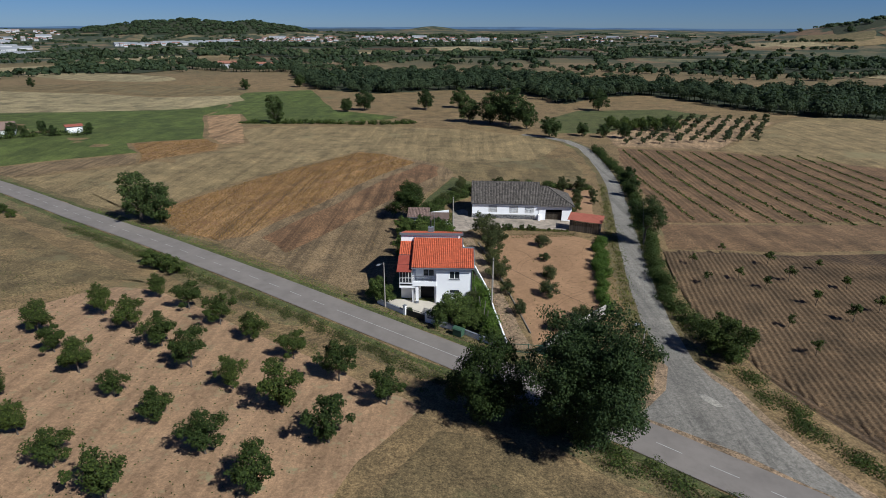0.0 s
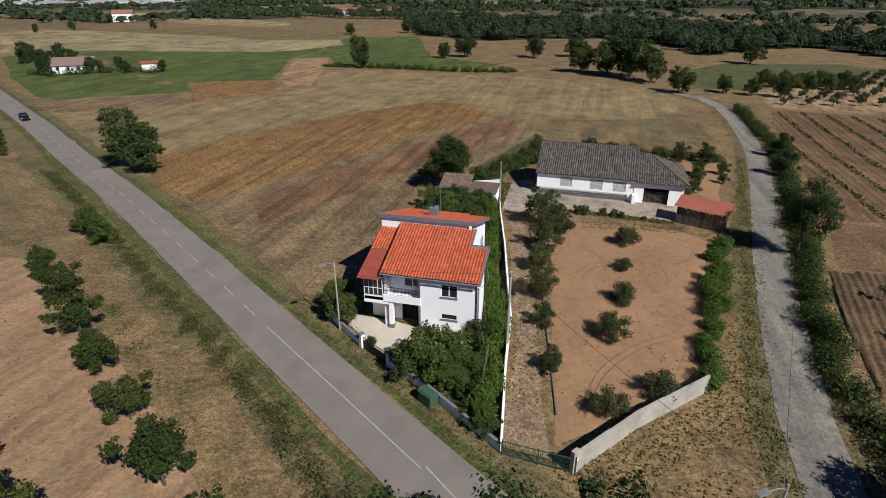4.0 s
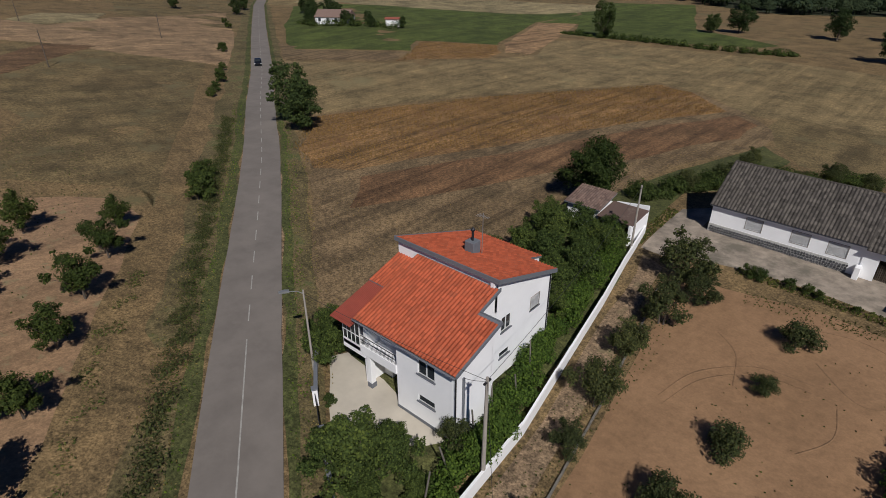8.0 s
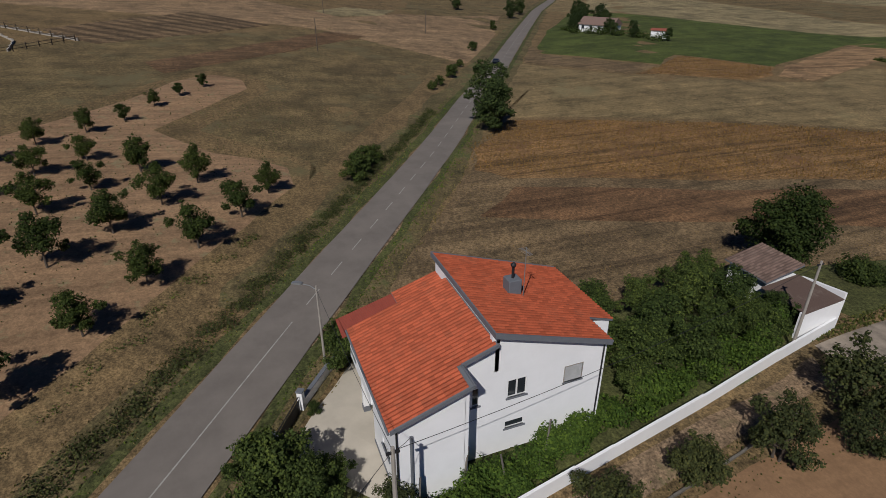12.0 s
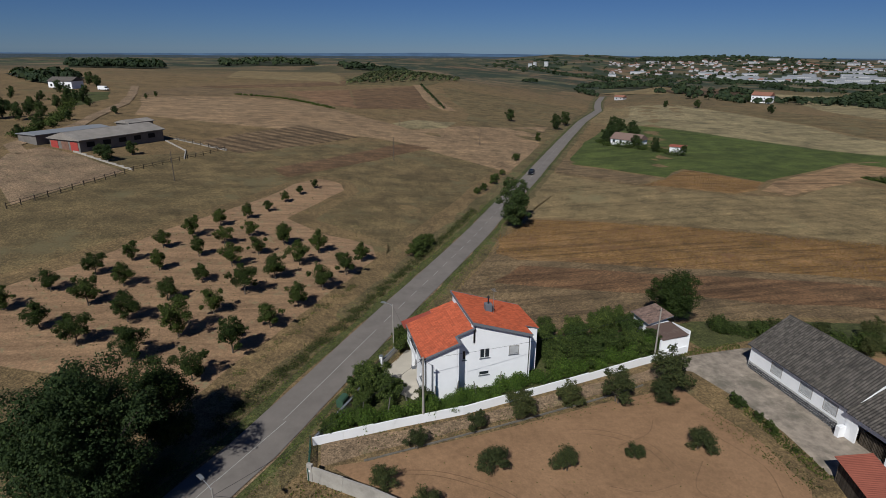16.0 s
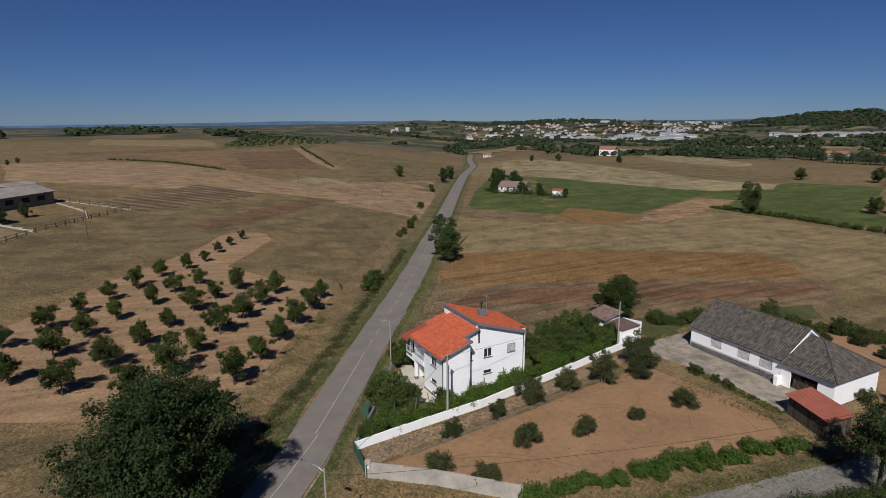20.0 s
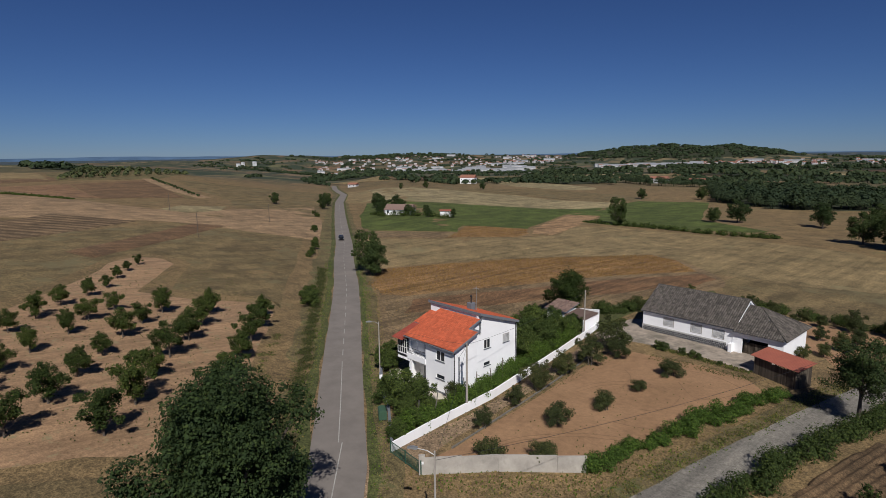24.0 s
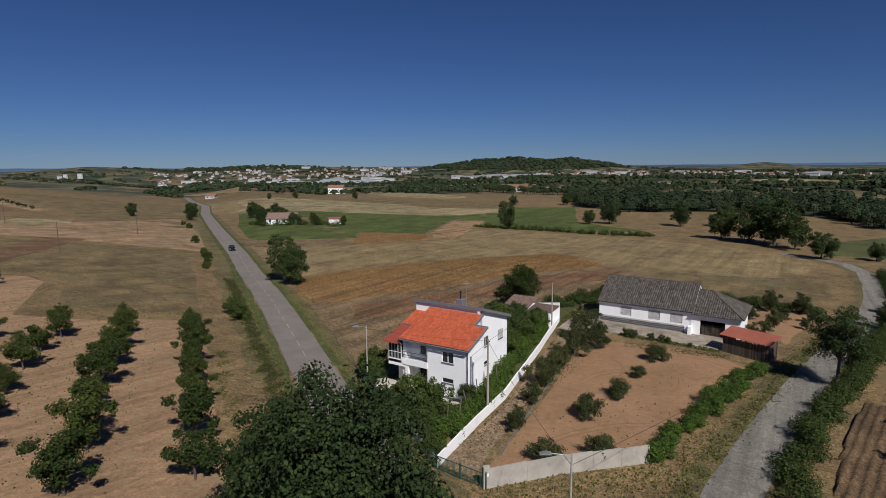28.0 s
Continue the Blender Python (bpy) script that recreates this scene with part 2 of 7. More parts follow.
STUBBLE = field_mat("mown stubble", (0.24, 0.178, 0.092), (0.285, 0.212, 0.112), (0.335, 0.25, 0.136), 0.02, tracks=(0.4, 2.4, 0.86), spots=((0.205, 0.172, 0.088), 0.025, 0.58))
STRAW = field_mat("pale straw", (0.29, 0.24, 0.135), (0.35, 0.285, 0.165), (0.42, 0.34, 0.20), 0.015, tracks=(0.62, 14.0, 0.72), spots=((0.20, 0.18, 0.09), 0.018, 0.58))
WHEAT = field_mat("ripe grain stand", (0.26, 0.148, 0.066), (0.325, 0.192, 0.088), (0.39, 0.24, 0.115), 0.05, tracks=(0.4, 1.0, 0.62), spots=((0.19, 0.105, 0.052), 0.12, 0.55), relief=0.35)
REDCUT = field_mat("reddish cut grain", (0.172, 0.095, 0.052), (0.219, 0.125, 0.067), (0.260, 0.157, 0.086), 0.05, tracks=(0.4, 1.6, 0.68))
CUT = field_mat("cut grain field", (0.190, 0.129, 0.074), (0.235, 0.165, 0.095), (0.285, 0.202, 0.118), 0.05, tracks=(0.4, 1.4, 0.74))
CLODS = field_mat("loose red-brown furrow soil", (0.132, 0.085, 0.050), (0.156, 0.102, 0.059), (0.182, 0.121, 0.072), 0.08, relief=0.1)
PLOUGH = field_mat("ploughed red soil", (0.097, 0.063, 0.038), (0.121, 0.079, 0.048), (0.148, 0.097, 0.057), 0.04, rows=(-0.33, 0.95), row_mix=0.42, furrow=1.0, ragged=4.5, tracks=(-0.33, 1.2, 0.75))
TILLED = field_mat("tilled vineyard soil", (0.176, 0.106, 0.060), (0.207, 0.126, 0.071), (0.238, 0.148, 0.085), 0.03, rows=(0.06, 1.4), row_mix=0.25, tracks=(0.06, 2.0, 0.85))
ORCHARD = field_mat("bare orchard soil", (0.353, 0.221, 0.133), (0.396, 0.251, 0.152), (0.439, 0.284, 0.180), 0.05, tracks=(-0.96, 1.6, 0.86), spots=((0.24, 0.20, 0.11), 0.6, 0.56), fine_mix=0.3)
PLOT = field_mat("raked garden soil", (0.36, 0.213, 0.12), (0.39, 0.233, 0.134), (0.42, 0.256, 0.15), 0.08, relief=0.05, fine_mix=0.12)
RUT = field_mat("damp wheel rut", (0.27, 0.16, 0.092), (0.30, 0.18, 0.104), (0.33, 0.202, 0.12), 0.2, relief=0.05, fine_mix=0.2)
SAND = field_mat("pale fallow soil", (0.325, 0.217, 0.13), (0.37, 0.25, 0.152), (0.415, 0.29, 0.18), 0.02, tracks=(0.4, 3.0, 0.86), rows=(0.35, 2.4), row_mix=0.2)
BAND = field_mat("smooth tilled soil", (0.176, 0.107, 0.060), (0.204, 0.127, 0.072), (0.231, 0.146, 0.085), 0.03, tracks=(0.06, 2.5, 0.85))
REDF = field_mat("reddish hill soil", (0.24, 0.14, 0.08), (0.275, 0.163, 0.094), (0.31, 0.188, 0.112), 0.03, tracks=(0.9, 3.0, 0.85))
BARE = field_mat("tan tilled strip", (0.33, 0.205, 0.115), (0.385, 0.245, 0.138), (0.43, 0.285, 0.168), 0.05, tracks=(1.17, 2.6, 0.6))
LINES = field_mat("field of dark furrow lines", (0.19, 0.13, 0.078), (0.235, 0.16, 0.095), (0.27, 0.19, 0.115), 0.05, rows=(-2.45, 4.6), row_mix=0.75, tracks=(-2.45, 2.0, 0.7))
GREEN = field_mat("green crop", (0.08, 0.108, 0.028), (0.10, 0.128, 0.034), (0.125, 0.148, 0.044), 0.02, tracks=(0.6, 6.0, 0.85))
VERGE = field_mat("rough verge grass", (0.12, 0.112, 0.048), (0.18, 0.142, 0.072), (0.255, 0.188, 0.102), 0.16, spots=((0.09, 0.10, 0.038), 0.16, 0.545))
LAWN = field_mat("long green grass", (0.08, 0.098, 0.032), (0.105, 0.115, 0.042), (0.145, 0.14, 0.058), 0.12)
TRACK = field_mat("earth track", (0.29, 0.20, 0.13), (0.335, 0.235, 0.155), (0.38, 0.275, 0.185), 0.2, spots=((0.17, 0.145, 0.075), 0.35, 0.58))
ASPHALT = plain_mat("worn asphalt", (0.182, 0.16, 0.142), 0.9, 0.14, 0.35, 0.004, stain=((0.212, 0.186, 0.164), 0.5))
GRAVEL = field_mat("gravel lane", (0.222, 0.208, 0.192), (0.262, 0.243, 0.222), (0.30, 0.277, 0.252), 0.25, tracks=(-0.2, 1.4, 0.85), fine_mix=0.35)
PALEG = field_mat("pale dusty gravel", (0.34, 0.32, 0.29), (0.39, 0.365, 0.33), (0.43, 0.40, 0.365), 0.3, fine_mix=0.4)
PAINT_W = plain_mat("road paint", (0.34, 0.325, 0.30), 0.8, 0.25, 2.0)
RENDER_W = plain_mat("white render", (0.87, 0.87, 0.88), 0.85, 0.035, 0.6, 0.003)
CONCRETE = plain_mat("weathered concrete", (0.37, 0.34, 0.30), 0.9, 0.22, 0.7, 0.006, stain=((0.20, 0.185, 0.16), 0.56))
CEMENT = plain_mat("grey cement yard", (0.30, 0.25, 0.20), 0.92, 0.36, 0.8, 0.006, stain=((0.16, 0.14, 0.11), 0.48))
DRIVE = plain_mat("cream driveway slab", (0.50, 0.45, 0.375), 0.85, 0.1, 0.5, 0.003)
GREYTRIM = plain_mat("grey fascia paint", (0.15, 0.16, 0.18), 0.6, 0.08, 2.0)
DARK = plain_mat("dark interior", (0.012, 0.012, 0.013), 0.8, 0.1)
TILE_R = piece_mat("orange clay tile", (0.41, 0.092, 0.042), 0.2, 0.75, (0.31, 0.10, 0.055), 0.52)
TILE_G = piece_mat("lichen grey tile", (0.078, 0.068, 0.060), 0.42, 0.85, (0.17, 0.15, 0.125), 0.5)
SHEET_R = plain_mat("red sheet roofing", (0.31, 0.098, 0.065), 0.65, 0.12, 0.7, 0.004)
SHEET_D = plain_mat("dark red sheet roofing", (0.27, 0.06, 0.04), 0.6, 0.12, 0.9, 0.004)
WOOD = piece_mat("grey weathered board", (0.085, 0.068, 0.052), 0.4, 0.9)
BARK = plain_mat("bark", (0.10, 0.082, 0.066), 0.95, 0.3, 6.0, 0.03)
STONE_D = piece_mat("dark schist stone", (0.10, 0.10, 0.105), 0.5, 0.85, (0.2, 0.2, 0.2), 0.6)
MORTAR = plain_mat("pale mortar", (0.45, 0.44, 0.42), 0.95, 0.15, 5.0)
IRON = plain_mat("dark iron paint", (0.03, 0.03, 0.034), 0.5, 0.1, 4.0, 0.001, 0.3)
GREENMETAL = plain_mat("green fence paint", (0.03, 0.085, 0.06), 0.55, 0.12, 4.0, 0.001)
BINGREEN = plain_mat("green bin plastic", (0.05, 0.10, 0.065), 0.5, 0.1, 3.0, 0.001)
GALV = plain_mat("galvanised steel", (0.36, 0.37, 0.37), 0.45, 0.1, 4.0, 0.001, 0.6)
POST_G = plain_mat("old grey stake", (0.15, 0.135, 0.115), 0.95, 0.25, 3.0)
POLE_C = plain_mat("grey concrete pole", (0.33, 0.30, 0.265), 0.9, 0.15, 1.5, 0.003)
FRAME_W = plain_mat("white window frame", (0.74, 0.74, 0.73), 0.5, 0.04)
SHUTTER = plain_mat("white roller shutter", (0.78, 0.78, 0.78), 0.6, 0.05)
RED_P = plain_mat("red painted panel", (0.36, 0.06, 0.05), 0.6, 0.15)
# far white walls and sheet roofs carry haze as a duller base colour
HOUSEW = plain_mat("distant white walls dulled for haze", (0.48, 0.48, 0.49), 0.9, 0.08, 0.05)
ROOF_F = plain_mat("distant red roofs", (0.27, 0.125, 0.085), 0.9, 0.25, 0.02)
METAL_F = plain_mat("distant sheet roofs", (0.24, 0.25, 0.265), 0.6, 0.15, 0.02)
glass, gnt, gb = nodes_of("window glass", 0.06)
gb.inputs["Base Color"].default_value = (0.025, 0.03, 0.035, 1)
gb.inputs["Specular IOR Level"].default_value = 0.6
GLASS = glass
L_ORCH = leaf_mat("orchard leaf", (0.066, 0.094, 0.028))
L_OAK = leaf_mat("oak leaf", (0.066, 0.098, 0.040))
L_DARK = leaf_mat("dark walnut leaf", (0.044, 0.070, 0.022))
L_VINE = leaf_mat("vine leaf", (0.115, 0.185, 0.040))
L_GARDEN = leaf_mat("garden leaf", (0.098, 0.138, 0.046), 0.6)
L_BUSH = leaf_mat("dark bush leaf", (0.085, 0.100, 0.046))
L_OLIVE = leaf_mat("grey olive leaf", (0.085, 0.105, 0.062))
L_WOOD = leaf_mat("far woodland leaf", (0.066, 0.092, 0.056), 0.2)
L_SHRUB = leaf_mat("hedge leaf", (0.078, 0.110, 0.036))
L_WEED = leaf_mat("verge weed leaf", (0.14, 0.155, 0.062))
L_GRAIN = leaf_mat("ripe grain stalks", (0.275, 0.17, 0.082), 0.25)
L_STUB = leaf_mat("dry stubble", (0.22, 0.16, 0.095), 0.3)
L_GRASS = leaf_mat("dry grass blade", (0.40, 0.31, 0.16), 0.3)

# woodland colour pushed towards blue to paint in the haze of distance
L_RIDGE = field_mat("wooded ridge with painted haze", (0.05, 0.075, 0.10), (0.065, 0.09, 0.115), (0.09, 0.11, 0.13), 0.004, spots=((0.10, 0.095, 0.08), 0.006, 0.58))


def haze_mat(name, c, glow):
    """Far hills: aerial haze is painted in as blue colour plus a glow."""
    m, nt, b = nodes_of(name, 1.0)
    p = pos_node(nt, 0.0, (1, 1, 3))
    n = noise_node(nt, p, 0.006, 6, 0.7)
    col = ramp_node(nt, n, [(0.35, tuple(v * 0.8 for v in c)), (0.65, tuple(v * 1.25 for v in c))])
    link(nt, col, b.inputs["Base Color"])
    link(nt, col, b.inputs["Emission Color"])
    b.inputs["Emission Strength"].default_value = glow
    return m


HAZE_RIDGE = haze_mat("distant hills with painted blue haze", (0.035, 0.062, 0.105), 0.75)
BLOCK = plain_mat("bare grey block wall", (0.17, 0.155, 0.14), 0.95, 0.2, 0.6, 0.006, stain=((0.11, 0.10, 0.09), 0.55))
ROOF_B = plain_mat("weathered brown-grey sheet", (0.26, 0.235, 0.21), 0.85, 0.2, 0.3, 0.006, stain=((0.18, 0.15, 0.13), 0.55))
RUST = plain_mat("rusty door sheet", (0.20, 0.11, 0.08), 0.8, 0.25, 1.0)


# ---- helpers for building ----
def mesh_of(name, bm, mats):
    me = bpy.data.meshes.new(name)
    bm.to_mesh(me)
    bm.free()
    for m in mats if isinstance(mats, (list, tuple)) else [mats]:
        me.materials.append(m)
    return me


def part(name, bm, mat, parent, label=""):
    """One mesh object under a thing or a part."""
    ob = new(name, mesh_of(name, bm, mat))
    ob.parent = parent
    return tagged(ob, label)


def thing(name, label, category, group="", kind="", at=None):
    ob = new(name)
    ob.empty_display_size = 0.3
    if at is not None:
        ob.matrix_basis = at
    return tagged(ob, label, category, group, kind)


def solid(name, bm, mat, label, category, group="", kind=""):
    return tagged(new(name, mesh_of(name, bm, mat)), label, category, group, kind)


def box(bm, x0, x1, y0, y1, z0, z1, m=None):
    vs = [Vector((x, y, z)) for z in (z0, z1) for x, y in ((x0, y0), (x1, y0), (x1, y1), (x0, y1))]
    if m is not None:
        vs = [m @ v for v in vs]
    v = [bm.verts.new(p) for p in vs]
    for f in ((3, 2, 1, 0), (4, 5, 6, 7), (0, 1, 5, 4), (1, 2, 6, 5), (2, 3, 7, 6), (3, 0, 4, 7)):
        bm.faces.new([v[i] for i in f])
    return bm


def bevelled(bm, w=0.01):
    bmesh.ops.bevel(bm, geom=list(bm.edges), offset=w, segments=1, affect="EDGES")
    return bm


def boxes(*specs):
    bm = bmesh.new()
    for s in specs:
        box(bm, *s)
    return bm


def tube(bm, pts, radii, sides=8, cap=True):
    """A tapered tube through points."""
    rings = []
    for i, p in enumerate(pts):
        p = Vector(p)
        a = Vector(pts[max(0, i - 1)])
        b = Vector(pts[min(len(pts) - 1, i + 1)])
        d = (b - a).normalized()
        u = d.orthogonal().normalized()
        w = d.cross(u)
        rings.append([bm.verts.new(p + (u * math.cos(k * math.tau / sides) + w * math.sin(k * math.tau / sides)) * radii[i]) for k in range(sides)])
    for r0, r1 in zip(rings, rings[1:]):
        for k in range(sides):
            bm.faces.new((r0[k], r0[(k + 1) % sides], r1[(k + 1) % sides], r1[k]))
    if cap:
        bm.faces.new(list(reversed(rings[0])))
        bm.faces.new(rings[-1])
    return bm


def prism(bm, outline, axis, lo, hi):
    """A flat outline (pairs) pushed from lo to hi along axis x, y or z."""
    def at(a, b, c):
        return {"x": (c, a, b), "y": (a, c, b), "z": (a, b, c)}[axis]
    v0 = [bm.verts.new(at(a, b, lo)) for a, b in outline]
    v1 = [bm.verts.new(at(a, b, hi)) for a, b in outline]
    n = len(outline)
    bm.faces.new(v0)
    bm.faces.new(list(reversed(v1)))
    for i in range(n):
        bm.faces.new((v0[i], v1[i], v1[(i + 1) % n], v0[(i + 1) % n]))
    bmesh.ops.recalc_face_normals(bm, faces=bm.faces[:])
    return bm


# ---- the lie of the land ----
ROAD_AT, ROAD_WAY, ROAD_SIDE = Vector((-10.0, -12.0)), Vector((-0.84, 0.5426)), Vector((-0.5426, -0.84))
SLOPE_S = [-2000, -600, -180, -120, -60, 0, 4, 15, 41, 104, 174, 400, 2000]
SLOPE_Z = [-8, -6, -4.6, -4, -1.1, 0, 0.2, 1.7, 4.25, 10.6, 15, 24, 25]
FAR_HILLS = [(-955, 2010, 34, 300, 200), (-1230, 2060, 14, 300, 200), (-700, 2080, 24, 260, 200), (-2150, 1900, 16, 330, 260), (-2600, 1560, 10, 380, 300), (-1700, 2150, 12, 260, 220), (-520, 105, 7, 120, 80),
             (1010, 1330, 58, 260, 330), (1500, 1700, 40, 400, 400), (-160, 3700, 34, 160, 160), (900, 3200, 10, 900, 400), (-1250, 1100, -24, 620, 560), (-1740, 860, -20, 330, 330),
             (-900, -30, 9, 110, 70), (-760, 70, 6, 90, 60), (-820, -190, 2, 160, 80)]


def lie(x, y):
    px, py = x - ROAD_AT.x, y - ROAD_AT.y
    s = px * ROAD_SIDE.x + py * ROAD_SIDE.y
    a = px * ROAD_WAY.x + py * ROAD_WAY.y
    z = -0.25 + float(np.mean(np.interp([s - 3, s, s + 3], SLOPE_S, SLOPE_Z)))
    r = math.hypot(x, y)
    # the land falls gently along the road, and evenly on the hillside further on
    fall = 0.011 * min(max(a - 25.0, 0.0), 300.0)
    near_w = float(np.interp(s, [-45, -15, 20, 45], [0, 1, 1, 0.1]))
    far_w = float(np.interp(s, [-45, -15], [0, 1]))
    z -= fall * (near_w + (far_w - near_w) * float(np.interp(a, [150, 260], [0, 1])))
    if a > 330 and s > -60:
        # the road runs over a low crest and the land drops behind it
        z -= min(1.0, (a - 330) / 500) * 12 * min(1, (s + 60) / 120 + 0.2)
    if r > 420:
        k = min(1.0, (r - 420) / 900)
        z += k * 5.0 * noise.noise((x / 420, y / 420, 3.1)) + k * 2.0 * noise.noise((x / 130, y / 130, 7.7))
    if r > 1600:
        q = min(1.0, (r - 1600) / 1700)
        z += q * q * (3 - 2 * q) * (9 + 9 * noise.noise((x / 700, y / 700, 1.3)) + 4 * noise.noise((x / 230, y / 230, 4.3)))
        if s > 350:
            z -= min(1.0, (r - 1600) / 1000) * min(1.0, (s - 350) / 400) * 34
    for hx, hy, hz, w1, w2 in FAR_HILLS:
        d2 = ((x - hx) / w1) ** 2 + ((y - hy) / w2) ** 2
        if d2 < 12:
            z += hz * math.exp(-d2) * (1 + 0.18 * noise.noise((x / 110, y / 110, 9.0)))
    return z


bm = bmesh.new()
radii = [0.0] + [9.0 * k for k in range(1, 61)]
while radii[-1] < 4800:
    radii.append(radii[-1] * 1.024)
ARMS = 420
ring_prev = None
centre = bm.verts.new((0, 0, lie(0, 0)))
for r in radii[1:]:
    ring = []
    for k in range(ARMS):
        x, y = r * math.cos(k * math.tau / ARMS), r * math.sin(k * math.tau / ARMS)
        ring.append(bm.verts.new((x, y, lie(x, y))))
    for k in range(ARMS):
        j = (k + 1) % ARMS
        if ring_prev is None:
            bm.faces.new((centre, ring[k], ring[j]))
        else:
            bm.faces.new((ring_prev[k], ring[k], ring[j], ring_prev[j]))
    ring_prev = ring
for f in bm.faces:
    f.smooth = True
ground = solid("ground", bm, LAND, "rolling dry grassland reaching to the horizon", "ground", kind="structure")


def sheet(name, outline, mat, label, lift=0.06, step=8.0, rough=0.6, crown=0.0, smooth_edge=True, kind="structure", category="field", soft=None):
    """A piece of ground cover over the land: a field, a verge, a road."""
    pts = []
    for (ax, ay), (bx, by) in zip(outline, outline[1:] + outline[:1]):
        d = math.hypot(bx - ax, by - ay)
        n = max(1, int(d / max(2.5, min(step, d / 3 + 0.1)))) if rough else 1
        for i in range(n):
            x, y = ax + (bx - ax) * i / n, ay + (by - ay) * i / n
            j = rough * noise.noise((x * 0.23, y * 0.23, 5.5)) if rough else 0
            k = rough * noise.noise((x * 0.23, y * 0.23, 15.5)) if rough else 0
            pts.append((x + j, y + k))
    bm = bmesh.new()
    f = bm.faces.new([bm.verts.new((x, y, 0)) for x, y in pts])
    layer = bm.verts.layers.float.new("fade")
    soft = min(4.0, 0.5 + rough) if soft is None else soft
    if soft:
        bmesh.ops.recalc_face_normals(bm, faces=[f])
        bmesh.ops.inset_region(bm, faces=[f], thickness=soft, use_boundary=True, use_even_offset=False)
        for v in bm.verts:
            v[layer] = 0.74 if v.is_boundary else 0.0
    bmesh.ops.triangulate(bm, faces=bm.faces[:])
    xs, ys = [p[0] for p in pts], [p[1] for p in pts]
    for axis, lo, hi in ((0, min(xs), max(xs)), (1, min(ys), max(ys))):
        n = int((hi - lo) / step)
        for i in range(1, n + 1):
            co, no = [0, 0, 0], [0, 0, 0]
            co[axis], no[axis] = lo + i * step, 1
            bmesh.ops.bisect_plane(bm, geom=bm.faces[:] + bm.edges[:] + bm.verts[:], plane_co=co, plane_no=no)
    for v in bm.verts:
        # margins dip into the ground, so that no edge stands proud
        v.co.z = lie(v.co.x, v.co.y) + lift - v[layer] * (0.25 + lift * 0.6)
    bmesh.ops.recalc_face_normals(bm, faces=bm.faces[:])
    for f in bm.faces:
        if f.normal.z < 0:
            f.normal_flip()
        f.smooth = True
    return solid(name, bm, mat, label, category, kind=kind)


def strip(name, line, left, right, mat, label, lift=0.1, step=6.0, wob=0.0, category="road", kind="structure", ragged=False):
    """A road or path along a line, with its width to the left and right."""
    pts, along = [], 0.0
    for i, ((ax, ay), (bx, by)) in enumerate(zip(line, line[1:])):
        d = math.hypot(bx - ax, by - ay)
        n = max(1, int(d / step))
        for k in range(n + (1 if i == len(line) - 2 else 0)):
            pts.append((ax + (bx - ax) * k / n, ay + (by - ay) * k / n))
    bm = bmesh.new()
    layer = bm.verts.layers.float.new("fade")
    rows_ = []
    for i, (x, y) in enumerate(pts):
        a, b = Vector(pts[max(0, i - 1)]), Vector(pts[min(len(pts) - 1, i + 1)])
        d = (b - a).normalized()
        n = Vector((-d.y, d.x))
        jl = wob * noise.noise((x * 0.3, y * 0.3, 2.2))
        jr = wob * noise.noise((x * 0.3, y * 0.3, 8.2))
        row = []
        for k in range(5):
            w = -(right + jr) + (left + jl + right + jr) * k / 4
            p = Vector((x, y)) + n * w
            row.append(bm.verts.new((p.x, p.y, lie(p.x, p.y) + lift)))
            if ragged and k in (0, 4):
                row[-1][layer] = 0.74
                row[-1].co.z -= 0.12
        rows_.append(row)
    for r0, r1 in zip(rows_, rows_[1:]):
        for k in range(4):
            bm.faces.new((r0[k], r1[k], r1[k + 1], r0[k + 1]))
    for f in bm.faces:
        f.normal_update()
        if f.normal.z < 0:
            f.normal_flip()
        f.smooth = True
    return solid(name, bm, mat, label, category, kind=kind)


# fields, near to far
def road_pt(a, s=0.0):
    p = ROAD_AT + ROAD_WAY * a + ROAD_SIDE * s
    return (p.x, p.y)


sheet("orchard_soil", [(-5, -25), (-11.5, -19), (-30, -7.5), (-47, 3.5), (-54, 3), (-60, -6), (-68, -13), (-78, -7), (-92, 1.5), (-100, 1), (-104, -6), (-97, -13), (-84, -20), (-66, -33), (-50, -44), (-38, -53), (-26, -62), (-15, -52), (-12, -42)], ORCHARD, "bare pinkish orchard soil between the rows", 0.05, 6.0, 1.2)
sheet("near_meadow", [(-11, -41), (-4, -28.5), (4, -29.5), (10, -31), (20, -41), (32, -55), (20, -75), (-10, -70)], DRY, "dry meadow grass below the junction", 0.045, 8, 0.8)
sheet("pasture_west", [road_pt(40, 7), road_pt(120, 7), road_pt(190, 8), (-165, 28), (-128, -40), (-110, -75), (-60, -80), (-38, -56), (-50, -46), (-66, -34), (-98, -12), (-105, -6), (-101, 2), (-92, 3), (-68, -10), (-55, 4)], PASTURE, "brown grazed pasture above the orchard", 0.04, 10, 1.0)
sheet("grain_ground", [(-48, 24), (-57, 28), (-70, 42), (-64, 58), (-48, 92), (-36, 119), (-26, 117), (-12, 106), (-2, 92), (-9, 60), (-12, 40), (-13, 6.5), (-19, 3.5)], CUT, "stubbly ground of the grain field", 0.047, 8, 1.0)
sheet("ripe_grain", [(-57, 28), (-70, 42), (-64, 58), (-48, 92), (-36, 119), (-26, 117), (-14, 103), (-22, 82), (-32, 52), (-42, 28), (-48, 24)], WHEAT, "ripe orange-brown grain in drill rows", 0.09, 8, 1.5)
